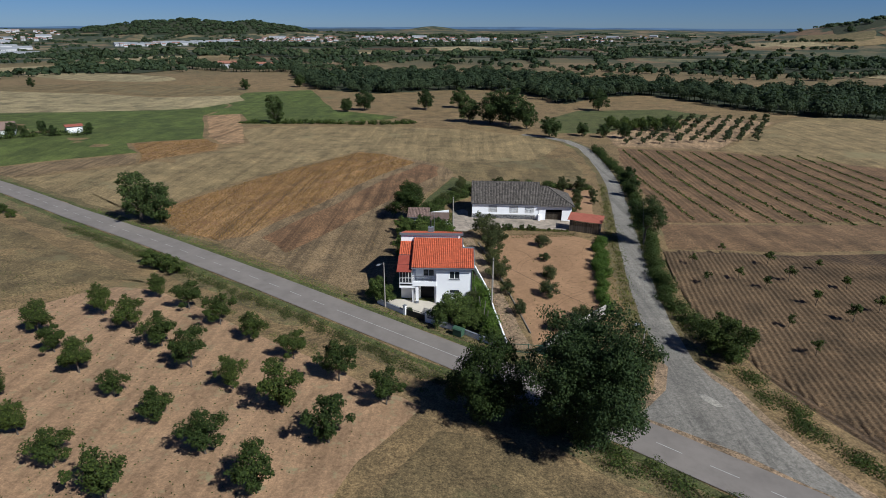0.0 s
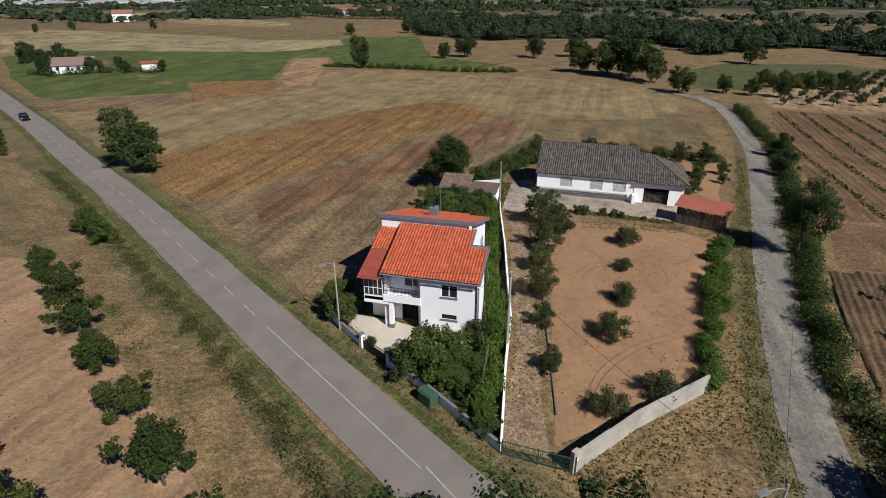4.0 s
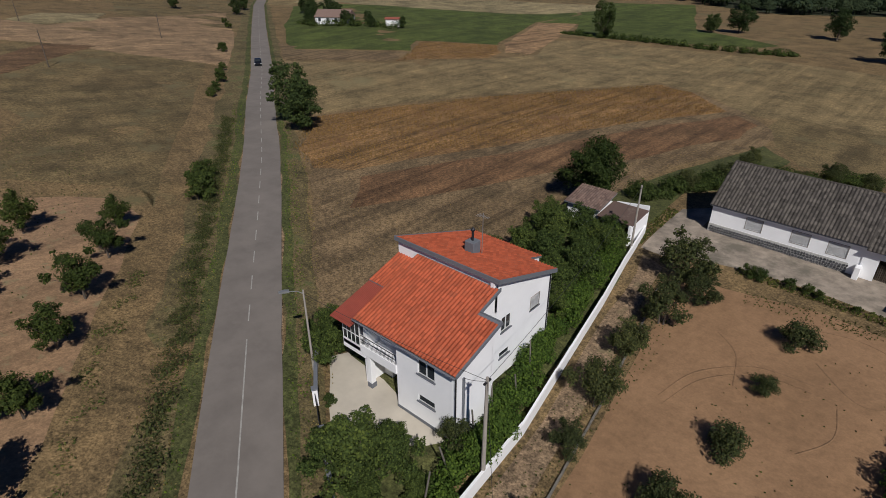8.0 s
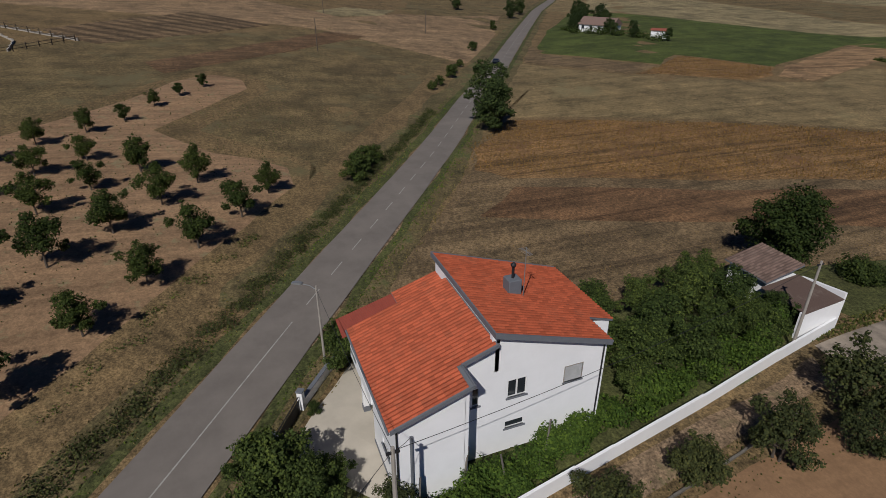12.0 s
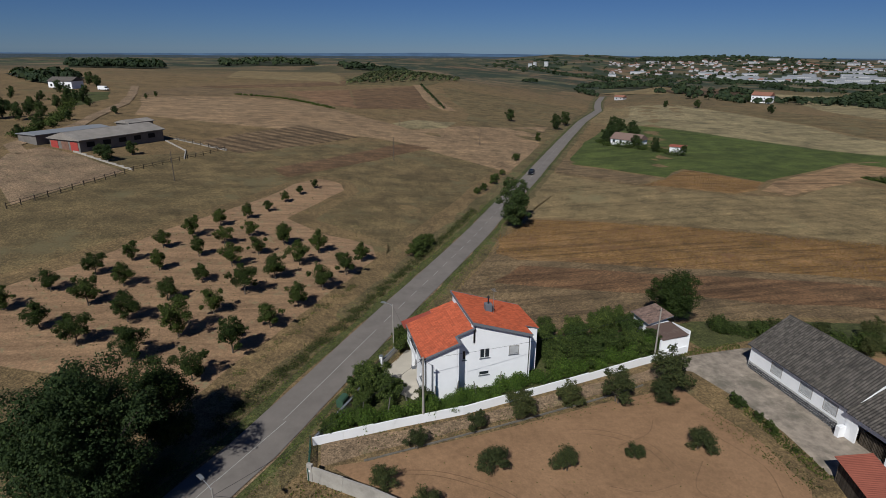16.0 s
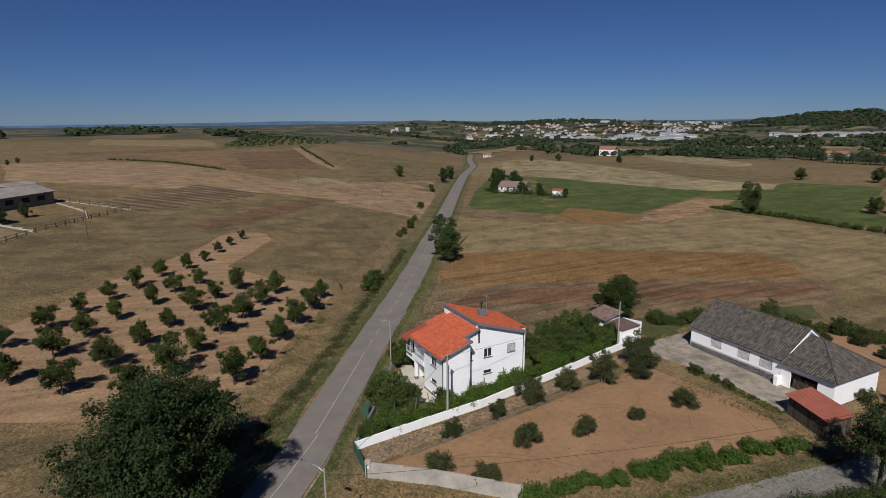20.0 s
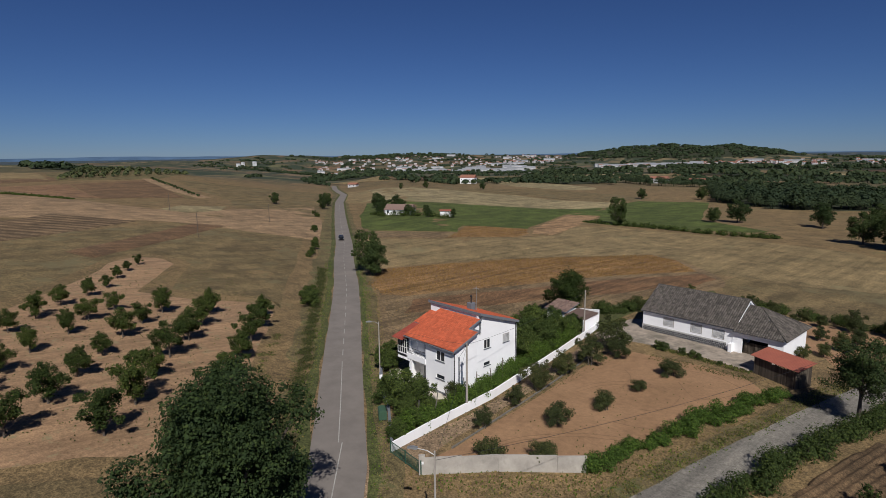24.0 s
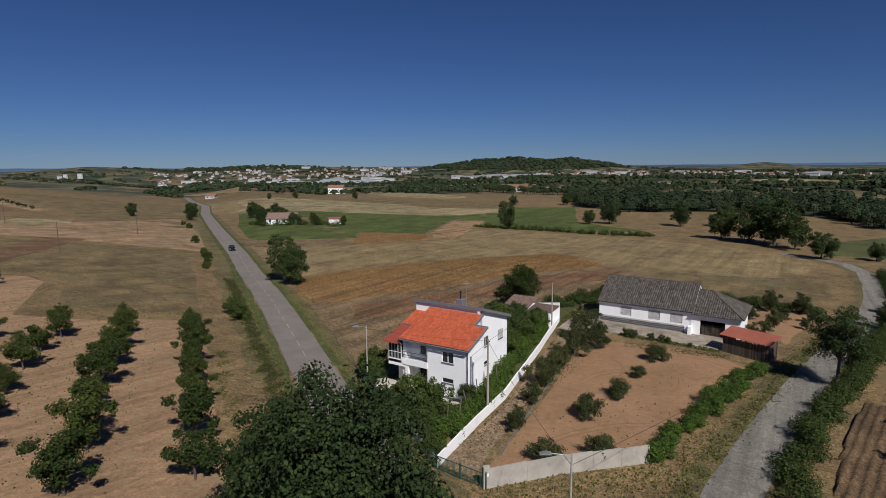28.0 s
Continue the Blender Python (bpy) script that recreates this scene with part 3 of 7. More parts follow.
sheet("red_cut_grain", [(-42, 28), (-32, 52), (-22, 82), (-14, 103), (-7, 98), (-6, 84), (-14, 62), (-24, 34), (-33, 18)], REDCUT, "reddish brown cut grain", 0.07, 8, 1.5)
sheet("cut_grain", [(-48, 24), (-42, 28), (-30, 20), (-24, 34), (-14, 62), (-6, 84), (-7, 98), (-2, 92), (-3, 82), (-9, 60), (-12, 40), (-10, 20), (-13, 6.5), (-19, 3.5)], CUT, "cut brown grain field behind the farmhouse", 0.05, 8, 1.0)
sheet("stubble", [(-66, 38), (-70, 42), (-64, 58), (-48, 92), (-36, 119), (-26, 117), (-14, 103), (6, 104), (26, 116), (36, 140), (30, 158), (4, 176), (-30, 180), (-84, 178), (-92, 160), (-79, 130), (-82, 111), (-97, 89), (-124, 73), (-118, 66), (-92, 50)], STUBBLE, "pale mown stubble with tractor lines", 0.045, 10, 1.0)
sheet("weedy_field", [(-8, 98), (-3, 85), (2, 76), (16, 72), (32, 78), (37, 100), (37, 120), (26, 118), (6, 108), (-8, 110)], PASTURE, "weedy green-brown corner of a field", 0.065, 10, 1.0)
sheet("ledge_grain", [(-104, 103), (-97, 90), (-82, 112), (-86, 124), (-95, 135), (-116, 120)], WHEAT, "strip of ripe grain on a low bank", 0.12, 6, 1.0)
sheet("ledge_dry", [(-104, 103), (-97, 90), (-124, 74), (-150, 90), (-140, 92), (-137, 87)], CUT, "dry grass bank along the green crop", 0.1, 8, 0.8)
sheet("bare_strip", [(-86, 124), (-79, 129), (-92, 165), (-111, 213), (-125, 204), (-97, 140)], BARE, "bare tilled strip through the green crop", 0.14, 8, 0.8)
sheet("green_crop_west", [(-137, 87), (-104, 104), (-116, 120), (-95, 135), (-97, 140), (-125, 204), (-128, 246), (-140, 262), (-181, 212), (-226, 177), (-249, 168), (-190, 120), (-150, 92)], GREEN, "low green crop", 0.09, 12, 1.2)
sheet("green_crop_north", [(-111, 213), (-95, 180), (-72, 184), (-35, 200), (-30, 210), (-68, 234), (-104, 333), (-144, 312), (-140, 262), (-128, 246), (-125, 204)], GREEN, "bright green crop beside a hedge", 0.1, 14, 1.2)
sheet("pale_field", [(-363, 248), (-358, 282), (-300, 300), (-229, 296), (-191, 280), (-140, 296), (-127, 270), (-137, 232), (-188, 196), (-233, 177), (-265, 179)], STRAW, "pale straw field", 0.12, 16, 2.0)
sheet("green_stripe", [(-241, 166), (-233, 177), (-188, 194), (-137, 230), (-105, 250), (-112, 226), (-140, 212), (-200, 176)], GREEN, "bright green stripe of young crop", 0.17, 12, 1.5)
sheet("stubble_band", [(-358, 284), (-300, 302), (-229, 298), (-191, 284), (-140, 300), (-150, 345), (-240, 372), (-330, 350), (-372, 300)], PASTURE, "dull mown field", 0.13, 18, 2.0)
sheet("pale_field", [(-473, 505), (-438, 525), (-340, 480), (-252, 438), (-230, 400), (-244, 380), (-277, 385), (-325, 398), (-400, 450)], STRAW, "pale straw field below the villa", 0.15, 22, 3.0)
sheet("verge_patch", [(-381, 240), (-349, 246), (-280, 203), (-257, 172), (-272, 166), (-340, 214)], STUBBLE, "dry grass patch beside the road", 0.14, 12, 1.5)
sheet("plot_soil", [(2.2, 31.5), (3.2, 20), (5.4, 5), (7.4, -11.2), (19.2, -1.4), (19.9, 4), (22.2, 18), (24.2, 30), (21, 33.2), (14, 33.8)], PLOT, "reddish raked garden soil", 0.055, 4, 0.5)
for k, pts in enumerate(([(9, -7), (10.5, -1), (14, 4), (18, 7)], [(9.4, -7.4), (11, -1.4), (14.4, 3.4), (18.4, 6.4)], [(15, 9), (18.5, 10.5), (20.5, 14), (20, 18)],
                         [(8, 13), (9, 17), (12, 20.5), (15.5, 21)], [(7.4, 13.4), (8.4, 17.6), (11.6, 21.3), (15.5, 22)], [(15, 25), (18, 22), (20, 23), (21.5, 27)], [(8, 24), (10, 22), (11, 18)], [(16, 14), (17.5, 17), (17.2, 20.4)], [(12, 29), (17, 30.5), (21, 29)])):
    fine_ = [pts[0]]
    for i in range(len(pts) - 1):
        a, b = pts[i], pts[i + 1]
        c, d = pts[max(0, i - 1)], pts[min(len(pts) - 1, i + 2)]
        for q in range(1, 7):
            u = q / 6
            fine_.append(tuple(0.5 * (2 * a[j] + (b[j] - c[j]) * u + (2 * c[j] - 5 * a[j] + 4 * b[j] - d[j]) * u * u + (3 * a[j] - c[j] - 3 * b[j] + d[j]) * u ** 3) for j in (0, 1)))
    strip("wheel_rut", fine_, 0.1, 0.1, RUT, "curved wheel rut in raked soil", 0.07, 0.8, 0.12, "rut", ragged=True)
sheet("back_garden_soil", [(1, 57), (16, 57), (24, 50), (28, 44), (33, 70), (32, 74), (14, 72), (2, 74)], PLOT, "bare soil of the back garden", 0.055, 6, 0.6)
sheet("earth_track", [(3.2, -11.6), (7.8, -12.2), (6.4, -1), (4.6, 11), (3.0, 20), (1.6, 28), (0.8, 32), (-2.6, 33), (-0.6, 20), (1.2, 10), (2.6, 2)], TRACK, "dry earth track beside the garden wall", 0.06, 4, 0.5)
sheet("garden_grass", [(2.3, -11), (2.2, 2), (0.8, 12), (-1.2, 26), (-4.0, 37), (-12, 36), (-13, 18), (-13, 2), (-9, -3.2), (-2.6, -7.6)], LAWN, "shaded garden grass", 0.05, 5, 0.3)
sheet("meadow_strip", [(-4, 40), (-5, 52), (1, 60), (2, 78), (-4, 84), (-10, 60), (-13, 44), (-12, 38)], LAWN, "green grass strip beside the yard", 0.06, 6, 0.5)
sheet("vine_field", [(40, 44), (44, 62), (48, 90), (51, 118), (56, 139), (92, 134), (120, 120), (150, 100), (130, 60), (98, 52), (70, 46)], TILLED, "tilled field with rows of young vines", 0.07, 10, 1.0)
sheet("tilled_band", [(36, 26), (40, 44), (70, 46), (98, 52), (130, 60), (140, 40), (98, 32), (60, 26)], BAND, "smooth tilled band of red soil", 0.075, 8, 0.8)
sheet("ploughed_field", [(31, 2), (33, 15), (36, 26), (60, 26), (98, 32), (140, 40), (120, 0), (100, -40), (70, -58), (50, -47), (41, -36), (36, -26), (33, -17), (31.5, -8)], PLOUGH, "ploughed red-brown field with young trees", 0.06, 8, 0.8)
sheet("olive_ground", [(56, 141), (92, 136), (148, 205), (126, 220), (90, 195), (58, 165)], SAND, "bare ground under olive rows", 0.1, 12, 1.0)
sheet("mown_slope", [(92, 136), (120, 120), (150, 100), (260, 160), (230, 260), (148, 205)], STUBBLE, "mown pale slope", 0.1, 15, 1.5)
sheet("green_slope", [(36, 168), (58, 168), (90, 200), (126, 224), (110, 250), (60, 240), (34, 200)], LAWN, "greenish hay slope", 0.1, 12, 1.5)
sheet("hill_field", [(-260, -81), (-281, -39), (-273, -8), (-232, 16), (-193, 40), (-214, 66), (-240, 125), (-196, 104), (-150, 76), (-124, 58), (-164, 22), (-174, -8), (-172, -19), (-179, -39), (-196, -70)], SAND, "pale fallow field on the hillside", 0.12, 15, 1.5)
sheet("hill_lines", [(-144, -40), (-185, -8), (-165, 14), (-147, -4), (-127, -27), (-133, -36)], LINES, "brown field with dark furrow lines", 0.14, 12, 1.0)
sheet("hill_tilled", [(-112, -18), (-158, 28), (-154, 40), (-122, 9), (-101, -14)], TILLED, "freshly tilled brown strip", 0.13, 10, 1.0)
sheet("hill_straw", [(-206, 32), (-224, 47), (-226, 70), (-202, 57), (-192, 37)], STRAW, "pale straw field on the hillside", 0.18, 12, 1.0)
sheet("hill_red", [(-333, -14), (-365, 31), (-251, 23), (-262, 7)], REDF, "reddish tilled field on the hillside", 0.16, 14, 1.5)
sheet("hill_brown", [(-365, 31), (-420, 92), (-276, 68), (-248, 22)], BAND, "dark brown field on the hillside", 0.17, 14, 1.5)
sheet("hill_brown_upper", [(-352, -68), (-448, 39), (-392, 32), (-343, -55)], BAND, "long brown field below the hilltop", 0.16, 18, 1.5)
sheet("hill_row_strip", [(-425, 88), (-420, 98), (-330, 86), (-276, 84), (-276, 74), (-330, 74)], SAND, "pale strip with a row of saplings", 0.2, 12, 1.0)
sheet("hill_road_field", [(-212, 84), (-226, 72), (-276, 90), (-330, 95), (-420, 110), (-370, 200), (-345, 205), (-270, 155), (-200, 110), (-180, 95)], PASTURE, "brown bare field beside the road crest", 0.1, 18, 1.5)
sheet("hill_dry", [(-262, -84), (-284, -37), (-300, -20), (-335, -16), (-345, -55), (-354, -70), (-300, -84)], CUT, "dry weedy slope", 0.11, 16, 1.5)
sheet("hill_olive", [(-400, 30), (-494, 40), (-640, 130), (-560, 175), (-497, 150), (-420, 100)], VERGE, "olive grove ground on the hilltop", 0.2, 20, 1.5)
sheet("hilltop_field", [(-400, 28), (-494, 38), (-640, 40), (-620, -60), (-460, -60), (-440, 20)], STUBBLE, "straw-coloured hilltop field", 0.2, 22, 2.0)
sheet("knoll_field", [(-860, 20), (-790, 30), (-800, 62), (-870, 58)], STRAW, "pale field between wooded knolls", 0.8, 22, 2.0)
sheet("farm_yard_grass", [(-274, -113), (-283, -99), (-245, -90), (-215, -95), (-230, -108)], LAWN, "green grass by the farm house", 0.14, 10, 1.0)

# roads
ROAD_LINE = [(44, -50.5), (31, -39.4), (20.9, -31.8), (9.6, -23.1), (3.3, -18.0), (-7.8, -10.3), (-19.5, -2.3), (-39.4, 11.6), (-57.5, 24.0), (-86, 42.3), (-112, 59.8), (-165, 93.5), (-200, 116), (-270, 161.5), (-345, 215), (-384, 236), (-440, 268), (-520, 318)]
strip("verge_south", ROAD_LINE, 8.6, -2.4, VERGE, "rough dry grass verge", 0.07, 5, 1.8, "verge", ragged=True)
strip("verge_north", ROAD_LINE, -2.4, 6.0, VERGE, "grass verge along the road", 0.075, 5, 1.4, "verge", ragged=True)
strip("ditch_grass", ROAD_LINE, 4.5, -2.6, LAWN, "green grass along the roadside ditch", 0.08, 3, 0.8, "verge", ragged=True)
strip("verge_green", ROAD_LINE, -2.6, 4.1, LAWN, "narrow green grass edge of the road", 0.083, 3, 0.8, "verge", ragged=True)
strip("road_shoulder", ROAD_LINE, 3.05, 3.25, TRACK, "dusty gravel road shoulder", 0.09, 5, 0.5, "road edge", ragged=True)
strip("road", ROAD_LINE, 2.65, 2.65, ASPHALT, "worn grey asphalt country road", 0.12, 4, 0.12, "road")
LANE_LINE = [(33, -46), (27, -27), (24.6, -14), (25.2, -3), (26.8, 9), (29.5, 24), (32.6, 40), (36.5, 60), (40.2, 80), (42.6, 100), (43.4, 118), (43.4, 136), (39.5, 150), (33, 158), (24, 164)]
strip("lane_verge", LANE_LINE, 5.0, 4.6, VERGE, "dry grass banks of the lane", 0.065, 4, 1.2, "verge", ragged=True)
strip("gravel_lane", LANE_LINE[1:], 1.95, 1.95, GRAVEL, "grey gravel farm lane", 0.1, 4, 0.3, "lane")
sheet("gravel_patch", [(23.8, -20.2), (25.2, -19.9), (26.6, -21.2), (26.8, -23.0), (25.4, -23.4), (24.0, -22.0)], PALEG, "pale worn patch in the gravel", 0.16, 2, 0.4, category="apron")
sheet("apron_edge", [(14, -26), (19, -19.5), (21.6, -13), (27.4, -13), (29.8, -19.5), (32.4, -29), (37.5, -40), (33, -39.5), (23, -32)], TRACK, "dusty edge of the gravel apron", 0.095, 4, 0.6, category="apron")
sheet("gravel_apron", [(15.5, -24.8), (20, -19.5), (22.4, -14), (26.8, -14), (29, -19.5), (31, -29), (36, -40), (33, -38.5), (24, -31)], GRAVEL, "gravel apron where the lane meets the road", 0.105, 4, 0.5, category="apron")


# open furrows of the ploughed field beside the lane
def furrows(name, poly, at, way, wide, long_, gap, deep, mat, label):
    ux, uy = way
    vs, fs, idx = [], [], {}
    prof = (0.0, 0.55, 1.0, 0.6)
    nu, nv = int(wide / gap * 4), int(long_ / 1.4)

    def vert(i, j):
        if (i, j) not in idx:
            b, a = i * gap / 4, j * 1.4
            wob = 0.12 * noise.noise((a * 0.25, b * 0.1, 4.0))
            x, y = at[0] + ux * a + uy * (b + wob), at[1] + uy * a - ux * (b + wob)
            h = prof[i % 4] * deep * (0.8 + 0.5 * noise.noise((x * 0.7, y * 0.7, 2.0))) + 0.04 * noise.noise((x * 1.9, y * 1.9, 6.0))
            idx[(i, j)] = len(vs)
            vs.append((x, y, lie(x, y) + 0.1 + h))
        return idx[(i, j)]

    for i in range(nu):
        for j in range(nv):
            b, a = (i + 0.5) * gap / 4, (j + 0.5) * 1.4
            x, y = at[0] + ux * a + uy * b, at[1] + uy * a - ux * b
            inside = False
            for (ax, ay), (bx, by) in zip(poly, poly[1:] + poly[:1]):
                if (ay > y) != (by > y) and x < (bx - ax) * (y - ay) / (by - ay) + ax:
                    inside = not inside
            if inside:
                fs.append((vert(i, j), vert(i + 1, j), vert(i + 1, j + 1), vert(i, j + 1)))
    me = bpy.data.meshes.new(name)
    me.from_pydata(vs, [], fs)
    me.materials.append(mat)
    bm = bmesh.new()
    bm.from_mesh(me)
    for v in bm.verts:
        if v.is_boundary:
            v.co.z -= 0.4
    bm.normal_update()
    for f in bm.faces:
        if f.normal.z < 0:
            f.normal_flip()
        f.smooth = True
    bm.to_mesh(me)
    bm.free()
    return tagged(new(name, me), label, "field", kind="structure")


furrows("plough_furrows", [(31.6, 2), (33.2, 15), (35.6, 25.8), (58, 25.8), (80, 28), (84, 0), (72, -40), (54, -44), (43, -35), (38, -26), (34, -17), (32.2, -8)], (22, -46), (0.18, 0.984), 64, 76, 0.8, 0.24, CLODS, "open red-brown furrows with young trees")


# ---- roof tiles ----
def tile_mesh(name, w, l, mat):
    """One barrel tile: a low arch, thicker and lifted at its lower end."""
    bm = bmesh.new()
    prof = [(0.0, 0.0), (0.18, 0.6), (0.42, 1.0), (0.66, 0.55), (0.80, 0.05), (1.0, 0.0)]
    lo = [bm.verts.new((a * w, 0, 0.02 + b * w * 0.27)) for a, b in prof]
    hi = [bm.verts.new((a * w, l * 1.06, 0.004 + b * w * 0.24)) for a, b in prof]
    un = [bm.verts.new((a * w, 0.004, 0.006 + b * w * 0.2)) for a, b in prof]
    for k in range(5):
        bm.faces.new((lo[k], lo[k + 1], hi[k + 1], hi[k]))
        bm.faces.new((un[k], un[k + 1], lo[k + 1], lo[k]))
    bmesh.ops.recalc_face_normals(bm, faces=bm.faces[:])
    return mesh_of(name, bm, mat)


def tiling(parent, origin, along, up, width, length, tw, tl, mat, skip=None, singles=300, name="tile"):
    """Tiles laid in courses on a pitched plane; the first ones single, the rest joined."""
    along, up = Vector(along).normalized(), Vector(up).normalized()
    nrm = along.cross(up)
    me = tile_mesh(name, tw, tl, mat)
    nc, nr = int(round(width / tw)), int(round(length / tl))
    sx, sy = width / nc / tw, length / nr / tl
    base = Matrix((along, up, nrm)).transposed().to_4x4()
    verts, faces, made = [], [], 0
    src_v = [v.co.copy() for v in me.vertices]
    src_f = [tuple(p.vertices) for p in me.polygons]
    rng = random.Random(7)
    for r in range(nr):
        for c in range(nc):
            if skip and skip(c * tw * sx + tw / 2, r * tl * sy + tl / 2):
                continue
            p = Vector(origin) + along * (c * tw * sx) + up * (r * tl * sy) + nrm * rng.uniform(0, 0.008)
            m = Matrix.Translation(p) @ base @ Matrix.Rotation(rng.uniform(-0.012, 0.012), 4, "Z") @ Matrix.Diagonal((sx, sy, 1, 1))
            if made < singles:
                ob = new(name, me)
                ob.matrix_basis = m
                ob.parent = parent
                made += 1
            else:
                k = len(verts)
                verts += [m @ v for v in src_v]
                faces += [tuple(i + k for i in f) for f in src_f]
    if verts:
        jm = bpy.data.meshes.new("tile_field")
        jm.from_pydata(verts, [], faces)
        jm.materials.append(mat)
        ob = new("tile_field", jm)
        ob.parent = parent
        tagged(ob, kind="stuff")


def slab(bm, a, b, c, d, thick):
    """A flat plate with corners a b c d (from below seen clockwise), thick downwards."""
    top = [Vector(p) for p in (a, b, c, d)]
    v1 = [bm.verts.new(p) for p in top]
    v0 = [bm.verts.new(p - Vector((0, 0, thick))) for p in top]
    bm.faces.new(v1)
    bm.faces.new(list(reversed(v0)))
    for i in range(4):
        j = (i + 1) % 4
        bm.faces.new((v0[i], v0[j], v1[j], v1[i]))
    bmesh.ops.recalc_face_normals(bm, faces=bm.faces[:])
    return bm


def wall_with_holes(u0, u1, top, z0, t0, t1, holes, axis):
    """A wall along u with a sloping top (function of u), as thick as t0..t1, with rectangular holes (u0, u1, z0, z1)."""
    bm = bmesh.new()
    us = sorted({u0, u1, *[h[0] for h in holes], *[h[1] for h in holes]})
    for a, b in zip(us, us[1:]):
        spans = sorted((h[2], h[3]) for h in holes if h[0] <= a + 1e-6 and h[1] >= b - 1e-6)
        lo = z0
        for s0, s1 in spans + [(None, None)]:
            za, zb = (s0, s0) if s0 is not None else (top(a), top(b))
            if min(za, zb) > lo + 1e-4:
                out = [(a, lo), (b, lo), (b, zb), (a, za)]
                prism(bm, out, axis, t0, t1)
            lo = s1
    bmesh.ops.remove_doubles(bm, verts=bm.verts[:], dist=1e-4)
    return bm


def window(parent, axis, face, u0, u1, z0, z1, out, sashes=2, shutter=0.0, sill=True):
    """A window set into a wall: frame, panes, sill, perhaps a lowered shutter. out: +1 or -1, the way it faces."""
    def bx(bm, ua, ub, da, db, za, zb):
        d0, d1 = sorted((face - out * da, face - out * db))
        return box(bm, d0, d1, ua, ub, za, zb) if axis == "x" else box(bm, ua, ub, d0, d1, za, zb)
    fr = bmesh.new()
    f = 0.06
    bx(fr, u0, u1, 0.06, 0.12, z0, z0 + f)
    bx(fr, u0, u1, 0.06, 0.12, z1 - f, z1)
    step = (u1 - u0) / sashes
    for i in range(sashes + 1):
        c = u0 + step * i
        bx(fr, max(u0, c - f / 2 - (0.02 if 0 < i < sashes else 0)), min(u1, c + f / 2 + 0.02), 0.061, 0.121, z0 + f, z1 - f)
    w = part("window", fr, FRAME_W, parent, "white framed window")
    for i in range(sashes):
        bm = bmesh.new()
        bx(bm, u0 + step * i + 0.04, u0 + step * (i + 1) - 0.04, 0.085, 0.1, z0 + 0.04, z1 - 0.04)
        part("pane", bm, GLASS, w)
    if shutter:
        bm = bmesh.new()
        n = int((z1 - z0) * shutter / 0.06)
        # one ribbed curtain: the slats hang together
        ring = []
        for i in range(n * 2 + 1):
            zt, dep = z1 - i * 0.03, 0.03 if i % 2 else 0.038
            ring.append([bm.verts.new((face - out * dep, u, zt) if axis == "x" else (u, face - out * dep, zt)) for u in (u0 + 0.02, u1 - 0.02)])
        for r0, r1 in zip(ring, ring[1:]):
            bm.faces.new((r0[0], r0[1], r1[1], r1[0]))
        bmesh.ops.solidify(bm, geom=bm.faces[:], thickness=0.012)
        bmesh.ops.recalc_face_normals(bm, faces=bm.faces[:])
        part("shutter", bm, SHUTTER, w, "white roller shutter let down")
    if sill:
        bm = bmesh.new()
        bx(bm, u0 - 0.1, u1 + 0.1, -0.07, 0.1, z0 - 0.09, z0)
        part("sill", bm, GREYTRIM, w, "grey stone sill")
    if shutter > 0.9:
        for ua, ub, za, zb in ((u0 - 0.05, u0, z0 - 0.05, z1 + 0.05), (u1, u1 + 0.05, z0 - 0.05, z1 + 0.05), (u0, u1, z1, z1 + 0.05), (u0, u1, z0 - 0.05, z0)):
            bm = bmesh.new()
            bx(bm, ua, ub, -0.02, 0.03, za, zb)
            part("surround", bm, POLE_C, w, "thin grey painted surround")
    bm = bmesh.new()
    bx(bm, u0 - 0.002, u1 + 0.002, 0.26, 0.28, z0 - 0.002, z1 + 0.002)
    part("back_shade", bm, DARK, w, "dark room behind the glass")
    return w


# ---- the farmhouse ----
GZ = -0.45
house = thing("farmhouse", "white two-storey farmhouse with orange tiled roofs", "house")
PITCH = (7.63 - 5.50) / 6.12


def main_z(y):
    return 5.50 + PITCH * y


def upper_z(y):
    return 8.39 - 0.322 * (y - 6.19)


YF, XR, XR2, XL = 0.42, -0.36, -2.0, -8.55
# front wall, right of the balcony
part("front_wall", wall_with_holes(-5.35, XR, lambda u: main_z(YF) - 0.12, GZ, YF, YF + 0.28, [(-3.45, -2.05, 3.55, 4.75), (-3.45, -2.05, 1.3, 1.85)], "y"), RENDER_W, house)
part("side_wall", wall_with_holes(YF + 0.28, 4.0, lambda u: main_z(u) - 0.12, GZ, XR - 0.28, XR, [], "x"), RENDER_W, house)
part("return_wall", boxes((XR2, XR, 3.98, 4.2, GZ, main_z(3.98) - 0.12)), RENDER_W, house)
part("rear_side_wall", wall_with_holes(4.2, 13.25, lambda u: (upper_z(u) if u > 6.3 else main_z(u)) - 0.16, GZ, XR2 - 0.28, XR2,
                                       [(7.25, 8.4, 3.5, 4.7), (10.85, 12.0, 3.5, 4.6), (7.2, 8.4, 1.25, 1.75), (5.1, 5.5, 3.55, 4.75)], "x"), RENDER_W, house)
part("corner_pier", boxes((XR2 - 0.281, XR2 - 0.002, 6.16, 6.359, 6.9, upper_z(6.3) - 0.18)), RENDER_W, house)
part("rear_upper_wall", wall_with_holes(-10.6, XR2, lambda u: upper_z(6.36) - 0.16, 5.6, 6.36, 6.6, [], "y"), RENDER_W, house)
part("left_wall", wall_with_holes(YF + 0.28, 6.36, lambda u: main_z(u) - 0.12, GZ, XL - 0.28, XL, [], "x"), RENDER_W, house)
